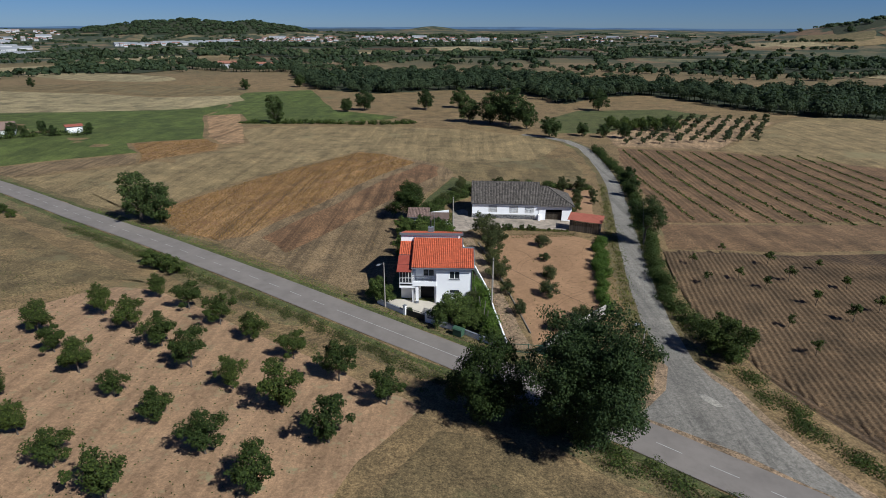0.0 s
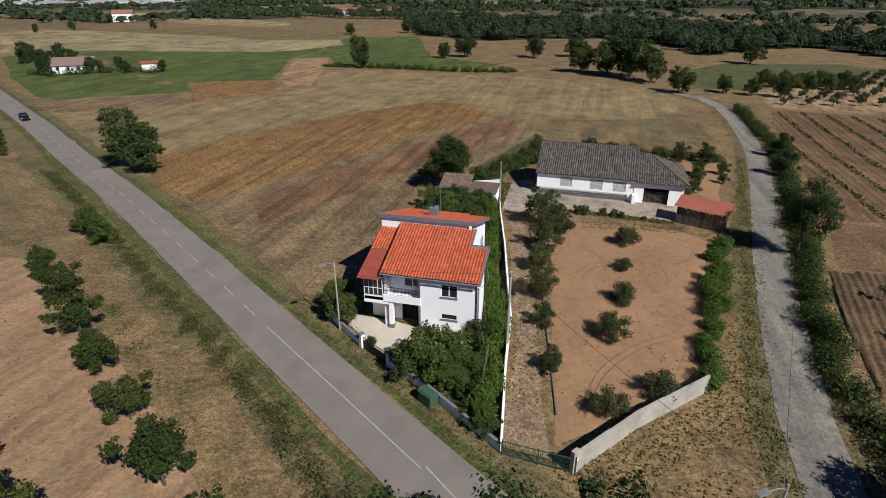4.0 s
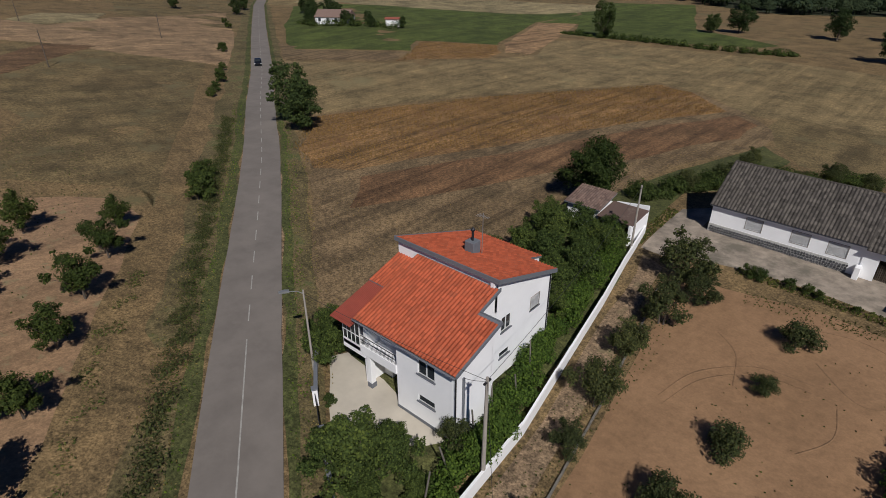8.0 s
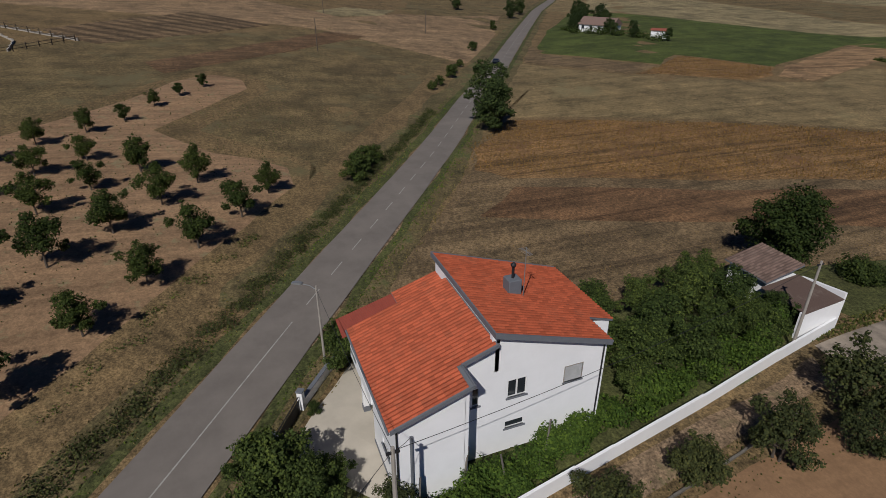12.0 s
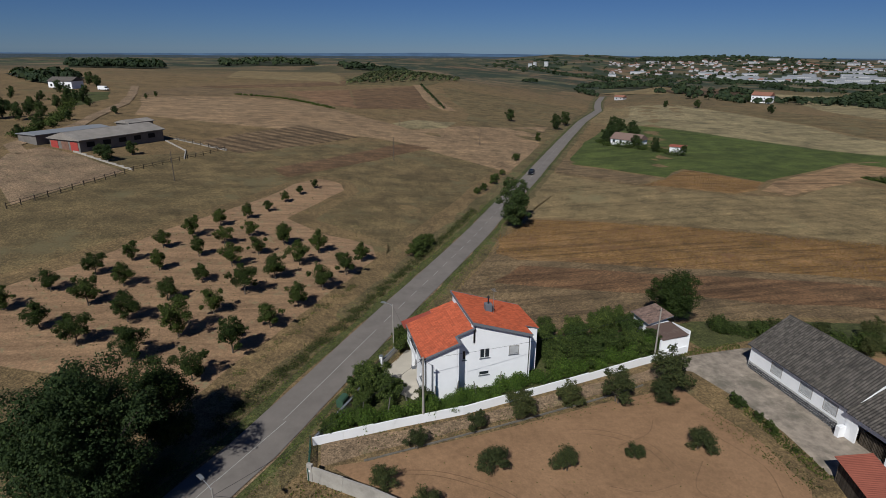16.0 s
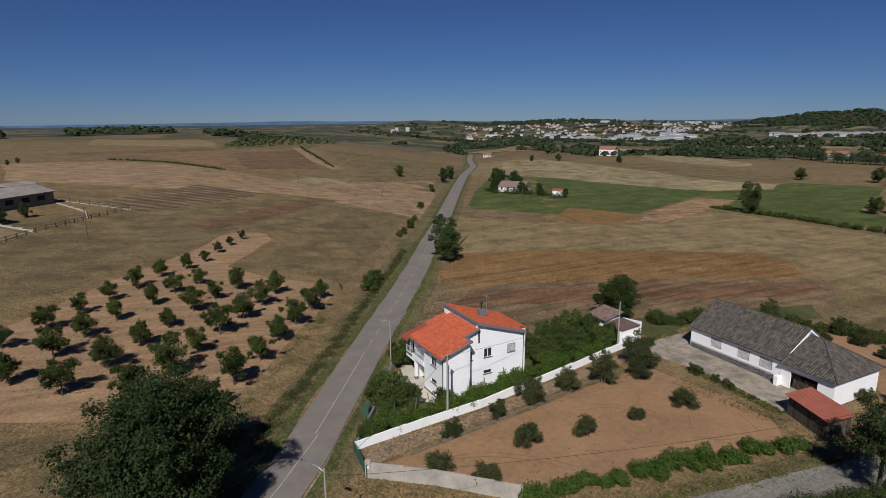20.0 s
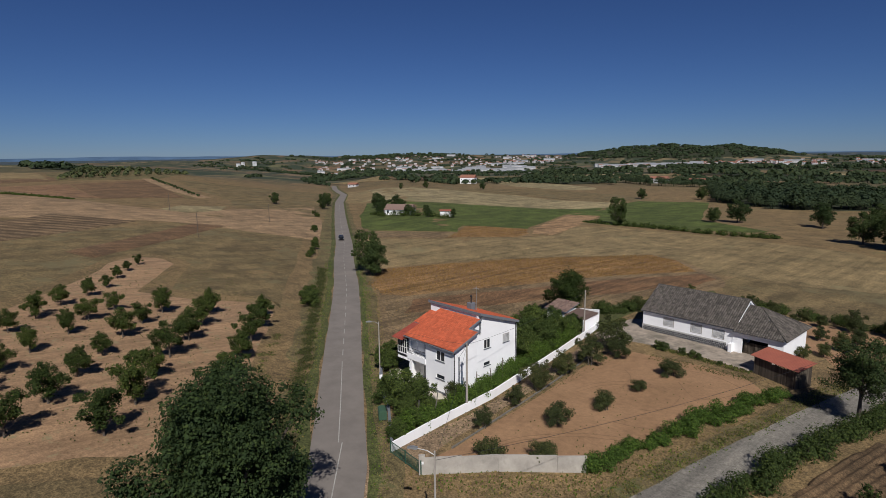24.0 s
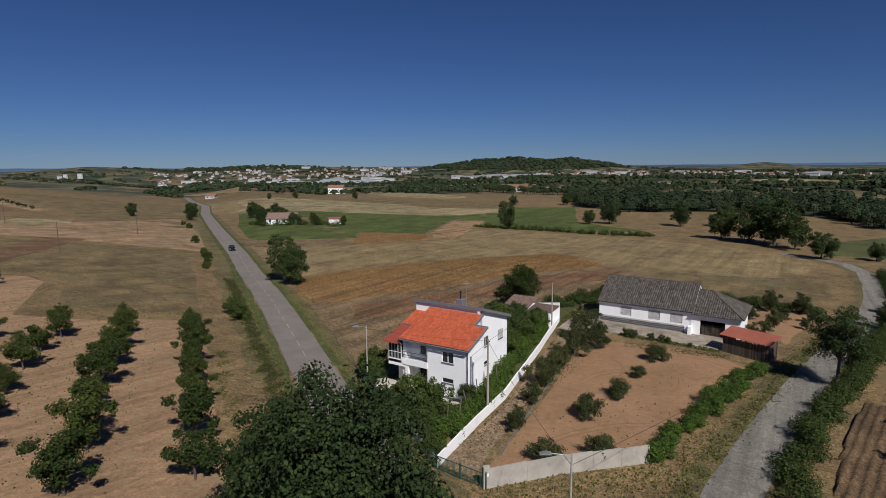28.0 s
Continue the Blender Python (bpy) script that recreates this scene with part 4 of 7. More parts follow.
part("rear_left_wall", wall_with_holes(6.36, 15.0, lambda u: upper_z(u) - 0.16, GZ, -10.88, -10.6, [], "x"), RENDER_W, house)
part("rear_wall", boxes((-10.88, -4.2, 15.0, 15.28, GZ, upper_z(15.28) - 0.16), (-4.2, XR2, 13.25, 13.53, GZ, upper_z(13.53) - 0.16), (-4.45, -4.2, 13.53, 15.0, GZ, upper_z(15.0) - 0.16)), RENDER_W, house)
part("plinth", boxes((-5.4, XR + 0.02, YF - 0.03, YF, GZ, GZ + 0.25)), GREYTRIM, house, "dark grey painted plinth")
# balcony bay: recessed wall, floor slab, parapet, garage below
part("balcony_back_wall", wall_with_holes(-8.55, -5.35, lambda u: main_z(1.9) - 0.15, 2.75, 1.9, 2.15, [(-7.3, -5.75, 3.3, 4.8)], "y"), RENDER_W, house)
part("balcony_cheek_wall", boxes((-5.63, -5.35, YF + 0.28, 2.15, GZ, main_z(0.7) - 0.12)), RENDER_W, house)
part("balcony_floor", boxes((-10.6, -5.35, YF - 0.05, 2.1, 2.45, 2.75)), RENDER_W, house)
part("balcony_parapet", boxes((-8.8, -5.36, YF - 0.1, YF + 0.04, 2.42, 3.12)), RENDER_W, house)
part("garage_wall", wall_with_holes(-10.6, -5.63, lambda u: 2.45, GZ, 2.2, 2.45, [(-7.7, -5.75, GZ, 2.05)], "y"), RENDER_W, house)
part("garage_interior", boxes((-7.8, -5.64, 2.5, 2.55, GZ, 2.4)), DARK, house, "dark garage behind the open doorway")
part("column", bevelled(boxes((-8.35, -7.95, YF, YF + 0.4, GZ + 0.45, 2.45)), 0.015), RENDER_W, house)
part("column_foot", bevelled(boxes((-8.38, -7.92, YF - 0.03, YF + 0.43, GZ, GZ + 0.45)), 0.015), GREYTRIM, house, "dark stone column foot")
rail = part("balcony_rail", boxes((-8.75, -5.4, YF - 0.06, YF - 0.02, 3.86, 3.9), (-8.75, -5.4, YF - 0.06, YF - 0.02, 3.5, 3.53)), IRON, house, "dark iron balcony rail")
for i in range(27):
    x = -8.72 + i * 0.1275
    part("baluster", tube(bmesh.new(), [(x, YF - 0.04, 3.12), (x, YF - 0.04, 3.87)], [0.011, 0.011], 5), IRON, rail)
window(house, "y", 1.9, -7.3, -5.75, 3.3, 4.8, -1, 2, 0.35, False)
window(house, "y", YF, -3.45, -2.05, 3.55, 4.75, -1, 2)
window(house, "y", YF, -3.45, -2.05, 1.3, 1.85, -1, 1)
window(house, "x", XR2, 7.25, 8.4, 3.5, 4.7, 1, 2)
window(house, "x", XR2, 10.85, 12.0, 3.5, 4.6, 1, 2, 0.96)
window(house, "x", XR2, 7.2, 8.4, 1.25, 1.75, 1, 1, 0.0)
window(house, "x", XR2, 5.1, 5.5, 3.55, 4.75, 1, 1, 0.0)
# glazed porch on the left of the balcony
porch = part("glazed_porch", boxes((-10.62, -8.85, YF - 0.05, YF + 0.02, 2.3, 2.85), (-10.66, -10.58, YF - 0.04, 3.4, 2.3, 2.85)), RENDER_W, house, "white glazed porch with dark panes")
for z in (2.85, 3.62, 4.72):
    part("porch_bar", boxes((-10.62, -8.85, YF - 0.05, YF + 0.02, z, z + 0.07)), FRAME_W, porch)
    part("porch_bar", boxes((-10.65, -10.58, YF + 0.03, 3.4, z, z + 0.07)), FRAME_W, porch)
for i in range(5):
    x = -10.62 + i * 0.43
    part("porch_post", boxes((x, x + 0.06, YF - 0.055, YF + 0.015, 2.92, 4.72)), FRAME_W, porch)
for i in range(4):
    x = -10.56 + i * 0.43
    for z0, z1 in ((2.92, 3.62), (3.69, 4.72)):
        part("pane", boxes((x, x + 0.37, YF - 0.03, YF - 0.015, z0, z1)), GLASS, porch)
for i in range(5):
    y = YF + 0.1 + i * 0.62
    part("pane", boxes((-10.63, -10.615, y, y + 0.55, 2.92, 4.72)), GLASS, porch)
part("porch_floor_edge", boxes((-10.66, -8.4, YF - 0.06, 3.4, 2.1, 2.3)), RENDER_W, porch)
# lean-to roof over the porch, tile above, dark sheet below
def corrugated(x0, x1, ya, za, yb, zb, n, m=None):
    """One wavy roofing sheet from eave (ya, za) to top (yb, zb)."""
    bm = bmesh.new()
    top, low = [], []
    for k in range(n * 4 + 1):
        x = x0 + (x1 - x0) * k / (n * 4)
        w = 0.012 * math.sin(k * math.pi / 2)
        for lst, dz in ((top, 0.03), (low, 0.0)):
            pts = [Vector((x, ya, za + w + dz)), Vector((x, yb, zb + w + dz))]
            lst.append([bm.verts.new(m @ p if m is not None else p) for p in pts])
    for a, b in zip(top, top[1:]):
        bm.faces.new((a[0], b[0], b[1], a[1]))
    for a, b in zip(low, low[1:]):
        bm.faces.new((a[1], b[1], b[0], a[0]))
    for i in range(len(top) - 1):
        bm.faces.new((top[i][0], low[i][0], low[i + 1][0], top[i + 1][0]))
        bm.faces.new((top[i][1], top[i + 1][1], low[i + 1][1], low[i][1]))
    for i in (0, -1):
        bm.faces.new((top[i][0], top[i][1], low[i][1], low[i][0]))
    bmesh.ops.recalc_face_normals(bm, faces=bm.faces[:])
    return bm


pr = corrugated(-10.95, -8.87, -0.35, 4.86, 3.4, 5.95, 16)
part("sheet_roof", pr, SHEET_D, house, "dark red corrugated sheet over the porch")
roof3 = part("porch_tile_roof", slab(bmesh.new(), (-10.95, 3.35, 6.02), (-8.8, 3.35, 6.02), (-8.8, 6.36, 7.0), (-10.95, 6.36, 7.0), 0.08), GREYTRIM, house, "orange tiles on a lower roof")
tiling(roof3, (-10.95, 3.35, 6.03), (1, 0, 0), (0, 3.01, 0.98), 2.15, 3.16, 0.27, 0.40, TILE_R, singles=60)
# main roof
XM0, XM1 = -8.9, 0.0
main_roof = part("main_roof", slab(bmesh.new(), (XM0, 0.0, 5.46), (XM1, 0.0, 5.46), (XM1, 4.25, main_z(4.25) - 0.04), (XM0, 4.25, main_z(4.25) - 0.04), 0.10), GREYTRIM, house, "orange barrel tiles on a low pitch")
part("roof_plate", slab(bmesh.new(), (XM0, 4.25, main_z(4.25) - 0.042), (-1.63, 4.25, main_z(4.25) - 0.042), (-1.63, 6.34, main_z(6.34) - 0.042), (XM0, 6.34, main_z(6.34) - 0.042), 0.10), GREYTRIM, main_roof)
L1 = math.hypot(6.3, 6.3 * PITCH)
LJ = 4.25 * math.hypot(1, PITCH)
tiling(main_roof, (XM0, -0.06, main_z(-0.06) - 0.03), (1, 0, 0), (0, 1, PITCH), XM1 - XM0, L1, 0.275, 0.40, TILE_R, skip=lambda u, v: u > XM1 - XM0 - 1.63 and v > LJ, singles=300)
for y0, y1, x in ((-0.02, 4.27, XM1), (4.27, 6.36, -1.63)):
    part("rake_board", slab(bmesh.new(), (x - 0.02, y0, main_z(y0) + 0.05), (x + 0.08, y0, main_z(y0) + 0.05), (x + 0.08, y1, main_z(y1) + 0.05), (x - 0.02, y1, main_z(y1) + 0.05), 0.24), GREYTRIM, main_roof, "grey painted verge board")
part("rake_board", boxes((-1.63, XM1 + 0.08, 4.25, 4.33, main_z(4.25) - 0.2, main_z(4.25) + 0.05)), GREYTRIM, main_roof)
part("gutter", tube(bmesh.new(), [(XM0, -0.1, 5.36), (XM1, -0.1, 5.36)], [0.07, 0.07], 8), GREYTRIM, main_roof, "grey eaves gutter")
# upper roof falls to the back
UX0, UX1, UY0, UY1, UY2 = -11.0, -1.6, 6.15, 13.5, 15.45
upper_roof = part("upper_roof", slab(bmesh.new(), (UX0, UY0, upper_z(UY0) - 0.04), (UX1, UY0, upper_z(UY0) - 0.04), (UX1, UY1, upper_z(UY1) - 0.04), (UX0, UY1, upper_z(UY1) - 0.04), 0.12), GREYTRIM, house, "orange tiles falling to the back")
part("roof_plate", slab(bmesh.new(), (UX0, UY1, upper_z(UY1) - 0.042), (-4.1, UY1, upper_z(UY1) - 0.042), (-4.1, UY2, upper_z(UY2) - 0.042), (UX0, UY2, upper_z(UY2) - 0.042), 0.12), GREYTRIM, upper_roof)
L2 = (UY2 - UY0) * math.hypot(1, 0.322)
LB = (UY2 - UY1) * math.hypot(1, 0.322)
tiling(upper_roof, (UX1, UY2, upper_z(UY2) - 0.02), (-1, 0, 0), (0, -1, 0.322), UX1 - UX0, L2, 0.275, 0.40, TILE_R, skip=lambda u, v: u < 2.5 and v < LB, singles=300)
part("fascia", boxes((UX0 - 0.06, UX1 + 0.06, UY0 - 0.05, UY0 + 0.03, upper_z(UY0) - 0.30, upper_z(UY0) + 0.04)), GREYTRIM, upper_roof, "broad grey fascia board")
part("fascia", slab(bmesh.new(), (UX1 - 0.02, UY0, upper_z(UY0) + 0.05), (UX1 + 0.07, UY0, upper_z(UY0) + 0.05), (UX1 + 0.07, UY1, upper_z(UY1) + 0.05), (UX1 - 0.02, UY1, upper_z(UY1) + 0.05), 0.32), GREYTRIM, upper_roof)
part("fascia", slab(bmesh.new(), (UX0 - 0.07, UY0, upper_z(UY0) + 0.05), (UX0 + 0.02, UY0, upper_z(UY0) + 0.05), (UX0 + 0.02, UY2, upper_z(UY2) + 0.05), (UX0 - 0.07, UY2, upper_z(UY2) + 0.05), 0.32), GREYTRIM, upper_roof)
part("gutter", tube(bmesh.new(), [(-4.1, UY1 + 0.07, upper_z(UY1) - 0.1), (UX1, UY1 + 0.07, upper_z(UY1) - 0.1)], [0.07, 0.07], 8), GREYTRIM, upper_roof, "grey eaves gutter")
part("downpipe", tube(bmesh.new(), [(XR + 0.06, YF - 0.06, GZ), (XR + 0.06, YF - 0.06, 5.1), (XR + 0.05, 0.0, 5.34)], [0.05, 0.05, 0.05], 8), IRON, house, "dark downpipe")
part("downpipe", tube(bmesh.new(), [(XR2 + 0.06, 13.3, GZ), (XR2 + 0.06, 13.3, 5.6), (XR2 + 0.2, 13.5, 5.95)], [0.05, 0.05, 0.05], 8), IRON, house, "dark downpipe")
part("downpipe", tube(bmesh.new(), [(XR2 + 0.06, 4.3, GZ), (XR2 + 0.06, 4.3, 6.6)], [0.04, 0.04], 8), IRON, house, "dark downpipe")
part("service_mast", tube(bmesh.new(), [(XR + 0.06, 1.1, GZ), (XR + 0.06, 1.1, 4.5)], [0.09, 0.09], 6), GREYTRIM, house, "grey cable duct up the wall")
CX, CY = -6.55, 9.65
chim = part("chimney", bevelled(boxes((CX - 0.42, CX + 0.42, CY - 0.42, CY + 0.42, upper_z(CY) - 0.3, upper_z(CY) + 0.95)), 0.03), GREYTRIM, house, "grey rendered chimney block")
part("flue", tube(bmesh.new(), [(CX, CY, upper_z(CY) + 0.9), (CX, CY, upper_z(CY) + 1.75)], [0.09, 0.09], 10), IRON, chim, "thin steel flue with a cowl")
part("flue_cowl", tube(bmesh.new(), [(CX, CY, upper_z(CY) + 1.75), (CX, CY, upper_z(CY) + 1.85), (CX, CY, upper_z(CY) + 2.0)], [0.17, 0.17, 0.04], 10), IRON, chim)
aer = part("aerial", tube(bmesh.new(), [(CX + 0.5, CY + 0.5, upper_z(CY) - 0.2), (CX + 0.5, CY + 0.5, upper_z(CY) + 3.1)], [0.03, 0.025], 6), GALV, house, "thin television aerial mast")
for k in range(7):
    part("aerial_rod", tube(bmesh.new(), [(CX + 0.5 - 0.45 + k * 0.15, CY + 0.2 + 0.02 * k, upper_z(CY) + 2.85), (CX + 0.5 - 0.45 + k * 0.15, CY + 0.8 - 0.02 * k, upper_z(CY) + 2.85)], [0.012, 0.012], 4), GALV, aer)
part("aerial_boom", tube(bmesh.new(), [(CX - 0.05, CY + 0.5, upper_z(CY) + 2.85), (CX + 1.0, CY + 0.5, upper_z(CY) + 2.85)], [0.015, 0.015], 4), GALV, aer)

# driveway slab in front
sheet("driveway", [(-13.4, 0.6), (-9.3, -2.9), (-6.3, -4.9), (-3.5, -3.2), (-1.2, -1.2), (-0.5, 0.4), (-8, 2.2), (-12.6, 2.3)], DRIVE, "pale cream concrete driveway", 0.075, 3, 0.1, category="driveway")

# ---- the long barn-house ----
LZ = -1.5
LX0, LX1, LY0, LYR, LY1 = 0.45, 14.7, 43.85, 48.95, 54.1
cottage = thing("long_cottage", "long low white cottage with lichen-grey tiled roof and stone plinth", "house", at=pose(0.2, -0.8, 0.05) @ pose(0.5, 43.4, 0, 0, 0, -1.8) @ pose(-0.5, -43.4, 0))
part("front_wall", wall_with_holes(LX0, LX1, lambda u: 2.2, LZ, LY0, LY0 + 0.3, [(4.05, 5.65, 0.2, 1.5), (8.45, 10.1, 0.15, 1.45), (11.75, 13.45, 0.1, 1.4)], "y"), RENDER_W, cottage)


def gable(x0, x1, z0=LZ):
    return prism(bmesh.new(), [(LY0 + 0.3, z0), (LY1, z0), (LY1, 2.2), (LYR, 5.35), (LY0 + 0.3, 2.3)], "x", x0, x1)


part("gable_wall", gable(LX0, LX0 + 0.3), RENDER_W, cottage)
part("gable_wall", gable(LX1 - 0.3, LX1), RENDER_W, cottage)
part("gable_band", prism(bmesh.new(), [(43.9, 2.0), (44.0, 2.0), (48.95, 5.1), (53.9, 2.0), (54.0, 2.0), (48.95, 5.40)], "x", 14.86, 14.94), RENDER_W, cottage, "white painted gable edge")
part("rear_wall", boxes((LX0 + 0.3, LX1 - 0.3, LY1 - 0.3, LY1, LZ, 2.2)), RENDER_W, cottage)
for w0, w1, z0, z1 in ((4.05, 5.65, 0.2, 1.5), (8.45, 10.1, 0.15, 1.45), (11.75, 13.45, 0.1, 1.4)):
    window(cottage, "y", LY0, w0, w1, z0, z1, -1, 2, 0.97, False)
plinth = part("stone_plinth", boxes((LX0 - 0.02, LX1 - 0.9, LY0 - 0.07, LY0, LZ, -0.25)), MORTAR, cottage, "dark stones in pale mortar")
rng = random.Random(3)
stone_meshes = []
for k in range(6):
    bm = bmesh.new()
    pts = [(0.5 * math.cos(a) * rng.uniform(0.8, 1.1), 0.5 * math.sin(a) * rng.uniform(0.75, 1.1)) for a in [i * math.tau / 7 + rng.uniform(-0.2, 0.2) for i in range(7)]]
    prism(bm, pts, "y", -0.06, 0.06)
    stone_meshes.append(mesh_of("stone", bm, STONE_D))
nst = 0
for r in range(4):
    x = LX0 + 0.1 + (r % 2) * 0.1
    while x < LX1 - 1.0:
        w = rng.uniform(0.18, 0.34)
        ob = new("stone", stone_meshes[rng.randrange(6)])
        ob.matrix_basis = Matrix.LocRotScale((x + w / 2, LY0 - 0.07, LZ + 0.16 + r * 0.26 + rng.uniform(-0.03, 0.03)), Euler((0, rng.uniform(-0.3, 0.3), 0)), (w * 0.95, 1, rng.uniform(0.2, 0.27)))
        ob.parent = plinth
        x += w
        nst += 1


def pitched(parent, x0, x1, label):
    r = part("roof", slab(bmesh.new(), (x0, 43.45, 2.02), (x1, 43.45, 2.02), (x1, 48.95, 5.47), (x0, 48.95, 5.47), 0.12), GREYTRIM, parent, label)
    part("roof_plate", slab(bmesh.new(), (x1, 54.45, 2.02), (x0, 54.45, 2.02), (x0, 48.95, 5.468), (x1, 48.95, 5.468), 0.12), GREYTRIM, r)
    return r


croof = pitched(cottage, 0.2, 14.85, "weathered dark grey tiles with lichen")
ls = math.hypot(5.5, 3.45)
tiling(croof, (0.2, 43.4, 2.03), (1, 0, 0), (0, 5.5, 3.45), 14.65, ls, 0.33, 0.42, TILE_G, singles=300)
tiling(croof, (14.85, 54.5, 2.03), (-1, 0, 0), (0, -5.5, 3.45), 14.65, ls, 0.33, 0.42, TILE_G, singles=0)
part("ridge_cap", tube(bmesh.new(), [(0.2, 48.95, 5.5), (14.85, 48.95, 5.5)], [0.12, 0.12], 8), TILE_G, croof)
part("verge_board", slab(bmesh.new(), (14.8, 43.4, 2.12), (14.98, 43.4, 2.12), (14.98, 48.97, 5.62), (14.8, 48.97, 5.62), 0.16), TILE_G, croof, "grey tiled verge edge")
part("verge_board", slab(bmesh.new(), (14.98, 54.5, 2.12), (14.8, 54.5, 2.12), (14.8, 48.93, 5.62), (14.98, 48.93, 5.62), 0.16), TILE_G, croof)
# garage wing with a hipped roof
WX1, WY0, WY1 = 22.0, 43.2, 53.6
part("garage_front_wall", wall_with_holes(14.7, 21.5, lambda u: 1.75, LZ - 0.1, 43.75, 44.0, [(16.05, 19.5, LZ - 0.1, 0.95)], "y"), RENDER_W, cottage)
part("garage_end_wall", boxes((21.25, 21.5, 44.0, 53.2, LZ - 0.1, 1.75)), RENDER_W, cottage)
part("garage_interior", boxes((14.9, 21.2, 50.0, 50.1, LZ, 1.7), (14.9, 21.2, 44.1, 50.0, 1.70, 1.74)), DARK, cottage, "dark inside of the open garage")
part("pier", bevelled(boxes((14.45, 14.95, 42.9, 43.75, LZ - 0.1, -0.05)), 0.03), RENDER_W, cottage, "low white pier by the garage")
gate = part("garage_gate", boxes((16.1, 19.45, 44.3, 44.34, LZ - 0.05, LZ + 0.05)), IRON, cottage, "dark slatted gate in the garage opening")
for k in range(22):
    x = 16.15 + k * 0.15
    part("slat", boxes((x, x + 0.09, 44.3, 44.33, LZ + 0.05, 0.3)), WOOD, gate)
AP, APZ = (15.3, 49.0), 4.75
hip = bmesh.new()
c = [(14.8, WY0, 1.78), (WX1, WY0, 1.78), (WX1, WY1, 1.78), (14.8, WY1, 1.78)]
ap0, ap1 = (14.8, 49.0, 4.55), (16.6, 49.0, 4.55)
vv = [hip.verts.new(p) for p in (*c, ap0, ap1)]
for f in ((0, 1, 5, 4), (1, 2, 5), (2, 3, 4, 5), (3, 2, 1, 0), (0, 4, 3)):
    hip.faces.new([vv[i] for i in f])
bmesh.ops.recalc_face_normals(hip, faces=hip.faces[:])
wroof = part("wing_roof", hip, GREYTRIM, cottage, "weathered grey tiles on a hipped wing")


def hip_tiles(origin, along, up, width, length, skip):
    tiling(wroof, origin, along, up, width, length, 0.33, 0.42, TILE_G, skip=skip, singles=0)


hl = math.hypot(49.0 - WY0, 2.77)
hip_tiles((14.85, WY0 - 0.04, 1.80), (1, 0, 0), (0, 49.0 - WY0, 2.77), WX1 - 14.85, hl, lambda u, v: u > (WX1 - 14.85) - (WX1 - 16.6) * v / hl)
el = math.hypot(WX1 - 16.6, 2.77)
hip_tiles((WX1 + 0.04, WY0, 1.80), (0, 1, 0), (-(WX1 - 16.6), 0, 2.77), WY1 - WY0, el, lambda u, v: u < 5.8 * v / el or u > (WY1 - WY0) - 4.6 * v / el)
part("hip_cap", tube(bmesh.new(), [(WX1, WY0, 1.86), (16.6, 49.0, 4.63)], [0.1, 0.1], 7), TILE_G, wroof)
part("hip_cap", tube(bmesh.new(), [(WX1, WY1, 1.86), (16.6, 49.0, 4.63)], [0.1, 0.1], 7), TILE_G, wroof)
part("hip_cap", tube(bmesh.new(), [(14.85, 49.0, 4.63), (16.6, 49.0, 4.63)], [0.1, 0.1], 7), TILE_G, wroof)
# cement yard
sheet("cement_yard", [(-3.9, 38), (-4.1, 47), (-1.2, 50), (0.3, 47.5), (0.4, 43.9), (21.6, 43.8), (22, 38.6), (20.2, 35.6), (13, 36.4), (7.2, 36.2), (0.5, 34.6), (-0.5, 33.3), (-3.4, 33.6)], CEMENT, "stained grey cement farmyard", 0.085, 4, 0.25, category="yard")

# red-roofed lean-to shed
shed = thing("board_shed", "dark board shed with a faded red sheet roof", "shed")
sm = pose(23.4, 35.9, 0, 0, 0, -22)
SZ = -1.35
cor = [(-2.9, -1.3), (2.9, -1.3), (2.9, 1.3), (-2.9, 1.3)]
for x, y in cor:
    part("post", box(bmesh.new(), x - 0.07, x + 0.07, y - 0.07, y + 0.07, SZ, 1.1 if y < 0 else 1.65, sm), WOOD, shed)
rng = random.Random(5)
for k in range(38):
    x = -2.85 + k * 0.15
    part("board", box(bmesh.new(), x + 0.005, x + 0.14, -1.34, -1.31, SZ, rng.uniform(0.75, 1.1), sm), WOOD, shed)
for k in range(17):
    y = -1.28 + k * 0.15
    z = 1.1 + 0.55 * (y + 1.3) / 2.6
    part("board", box(bmesh.new(), -2.93, -2.9, y + 0.005, y + 0.14, SZ, z - 0.05, sm), WOOD, shed)
    part("board", box(bmesh.new(), 2.9, 2.93, y + 0.005, y + 0.14, SZ, z - 0.05, sm), WOOD, shed)
bm = corrugated(-3.4, 3.4, -1.65, 1.08, 1.6, 1.78, 30, sm)
part("sheet_roof", bm, SHEET_R, shed, "faded red corrugated roof")

# small white outhouse behind the garden
out = thing("outhouse", "small white outhouse with a brown tiled roof", "outhouse")
part("body", boxes((-12.2, -8.4, 34.2, 37.4, -1.6, 1.6)), RENDER_W, out)
oroof = part("roof", slab(bmesh.new(), (-12.5, 33.8, 1.7), (-8.1, 33.8, 1.7), (-8.1, 37.7, 2.55), (-12.5, 37.7, 2.55), 0.1), GREYTRIM, out, "brown weathered tiles")
TILE_B = piece_mat("brown weathered tile", (0.17, 0.115, 0.095), 0.3, 0.85, (0.24, 0.2, 0.17), 0.55)
tiling(oroof, (-12.5, 33.8, 1.71), (1, 0, 0), (0, 3.9, 0.85), 4.4, 4.0, 0.3, 0.4, TILE_B, singles=150)
pen = thing("pen_wall", "tall white pen wall beside the yard", "wall")
part("wall", prism(bmesh.new(), [(-7.9, -1.7), (-4.2, -1.7), (-4.2, 2.2), (-7.9, 1.7)], "y", 37.35, 37.6), RENDER_W, pen)
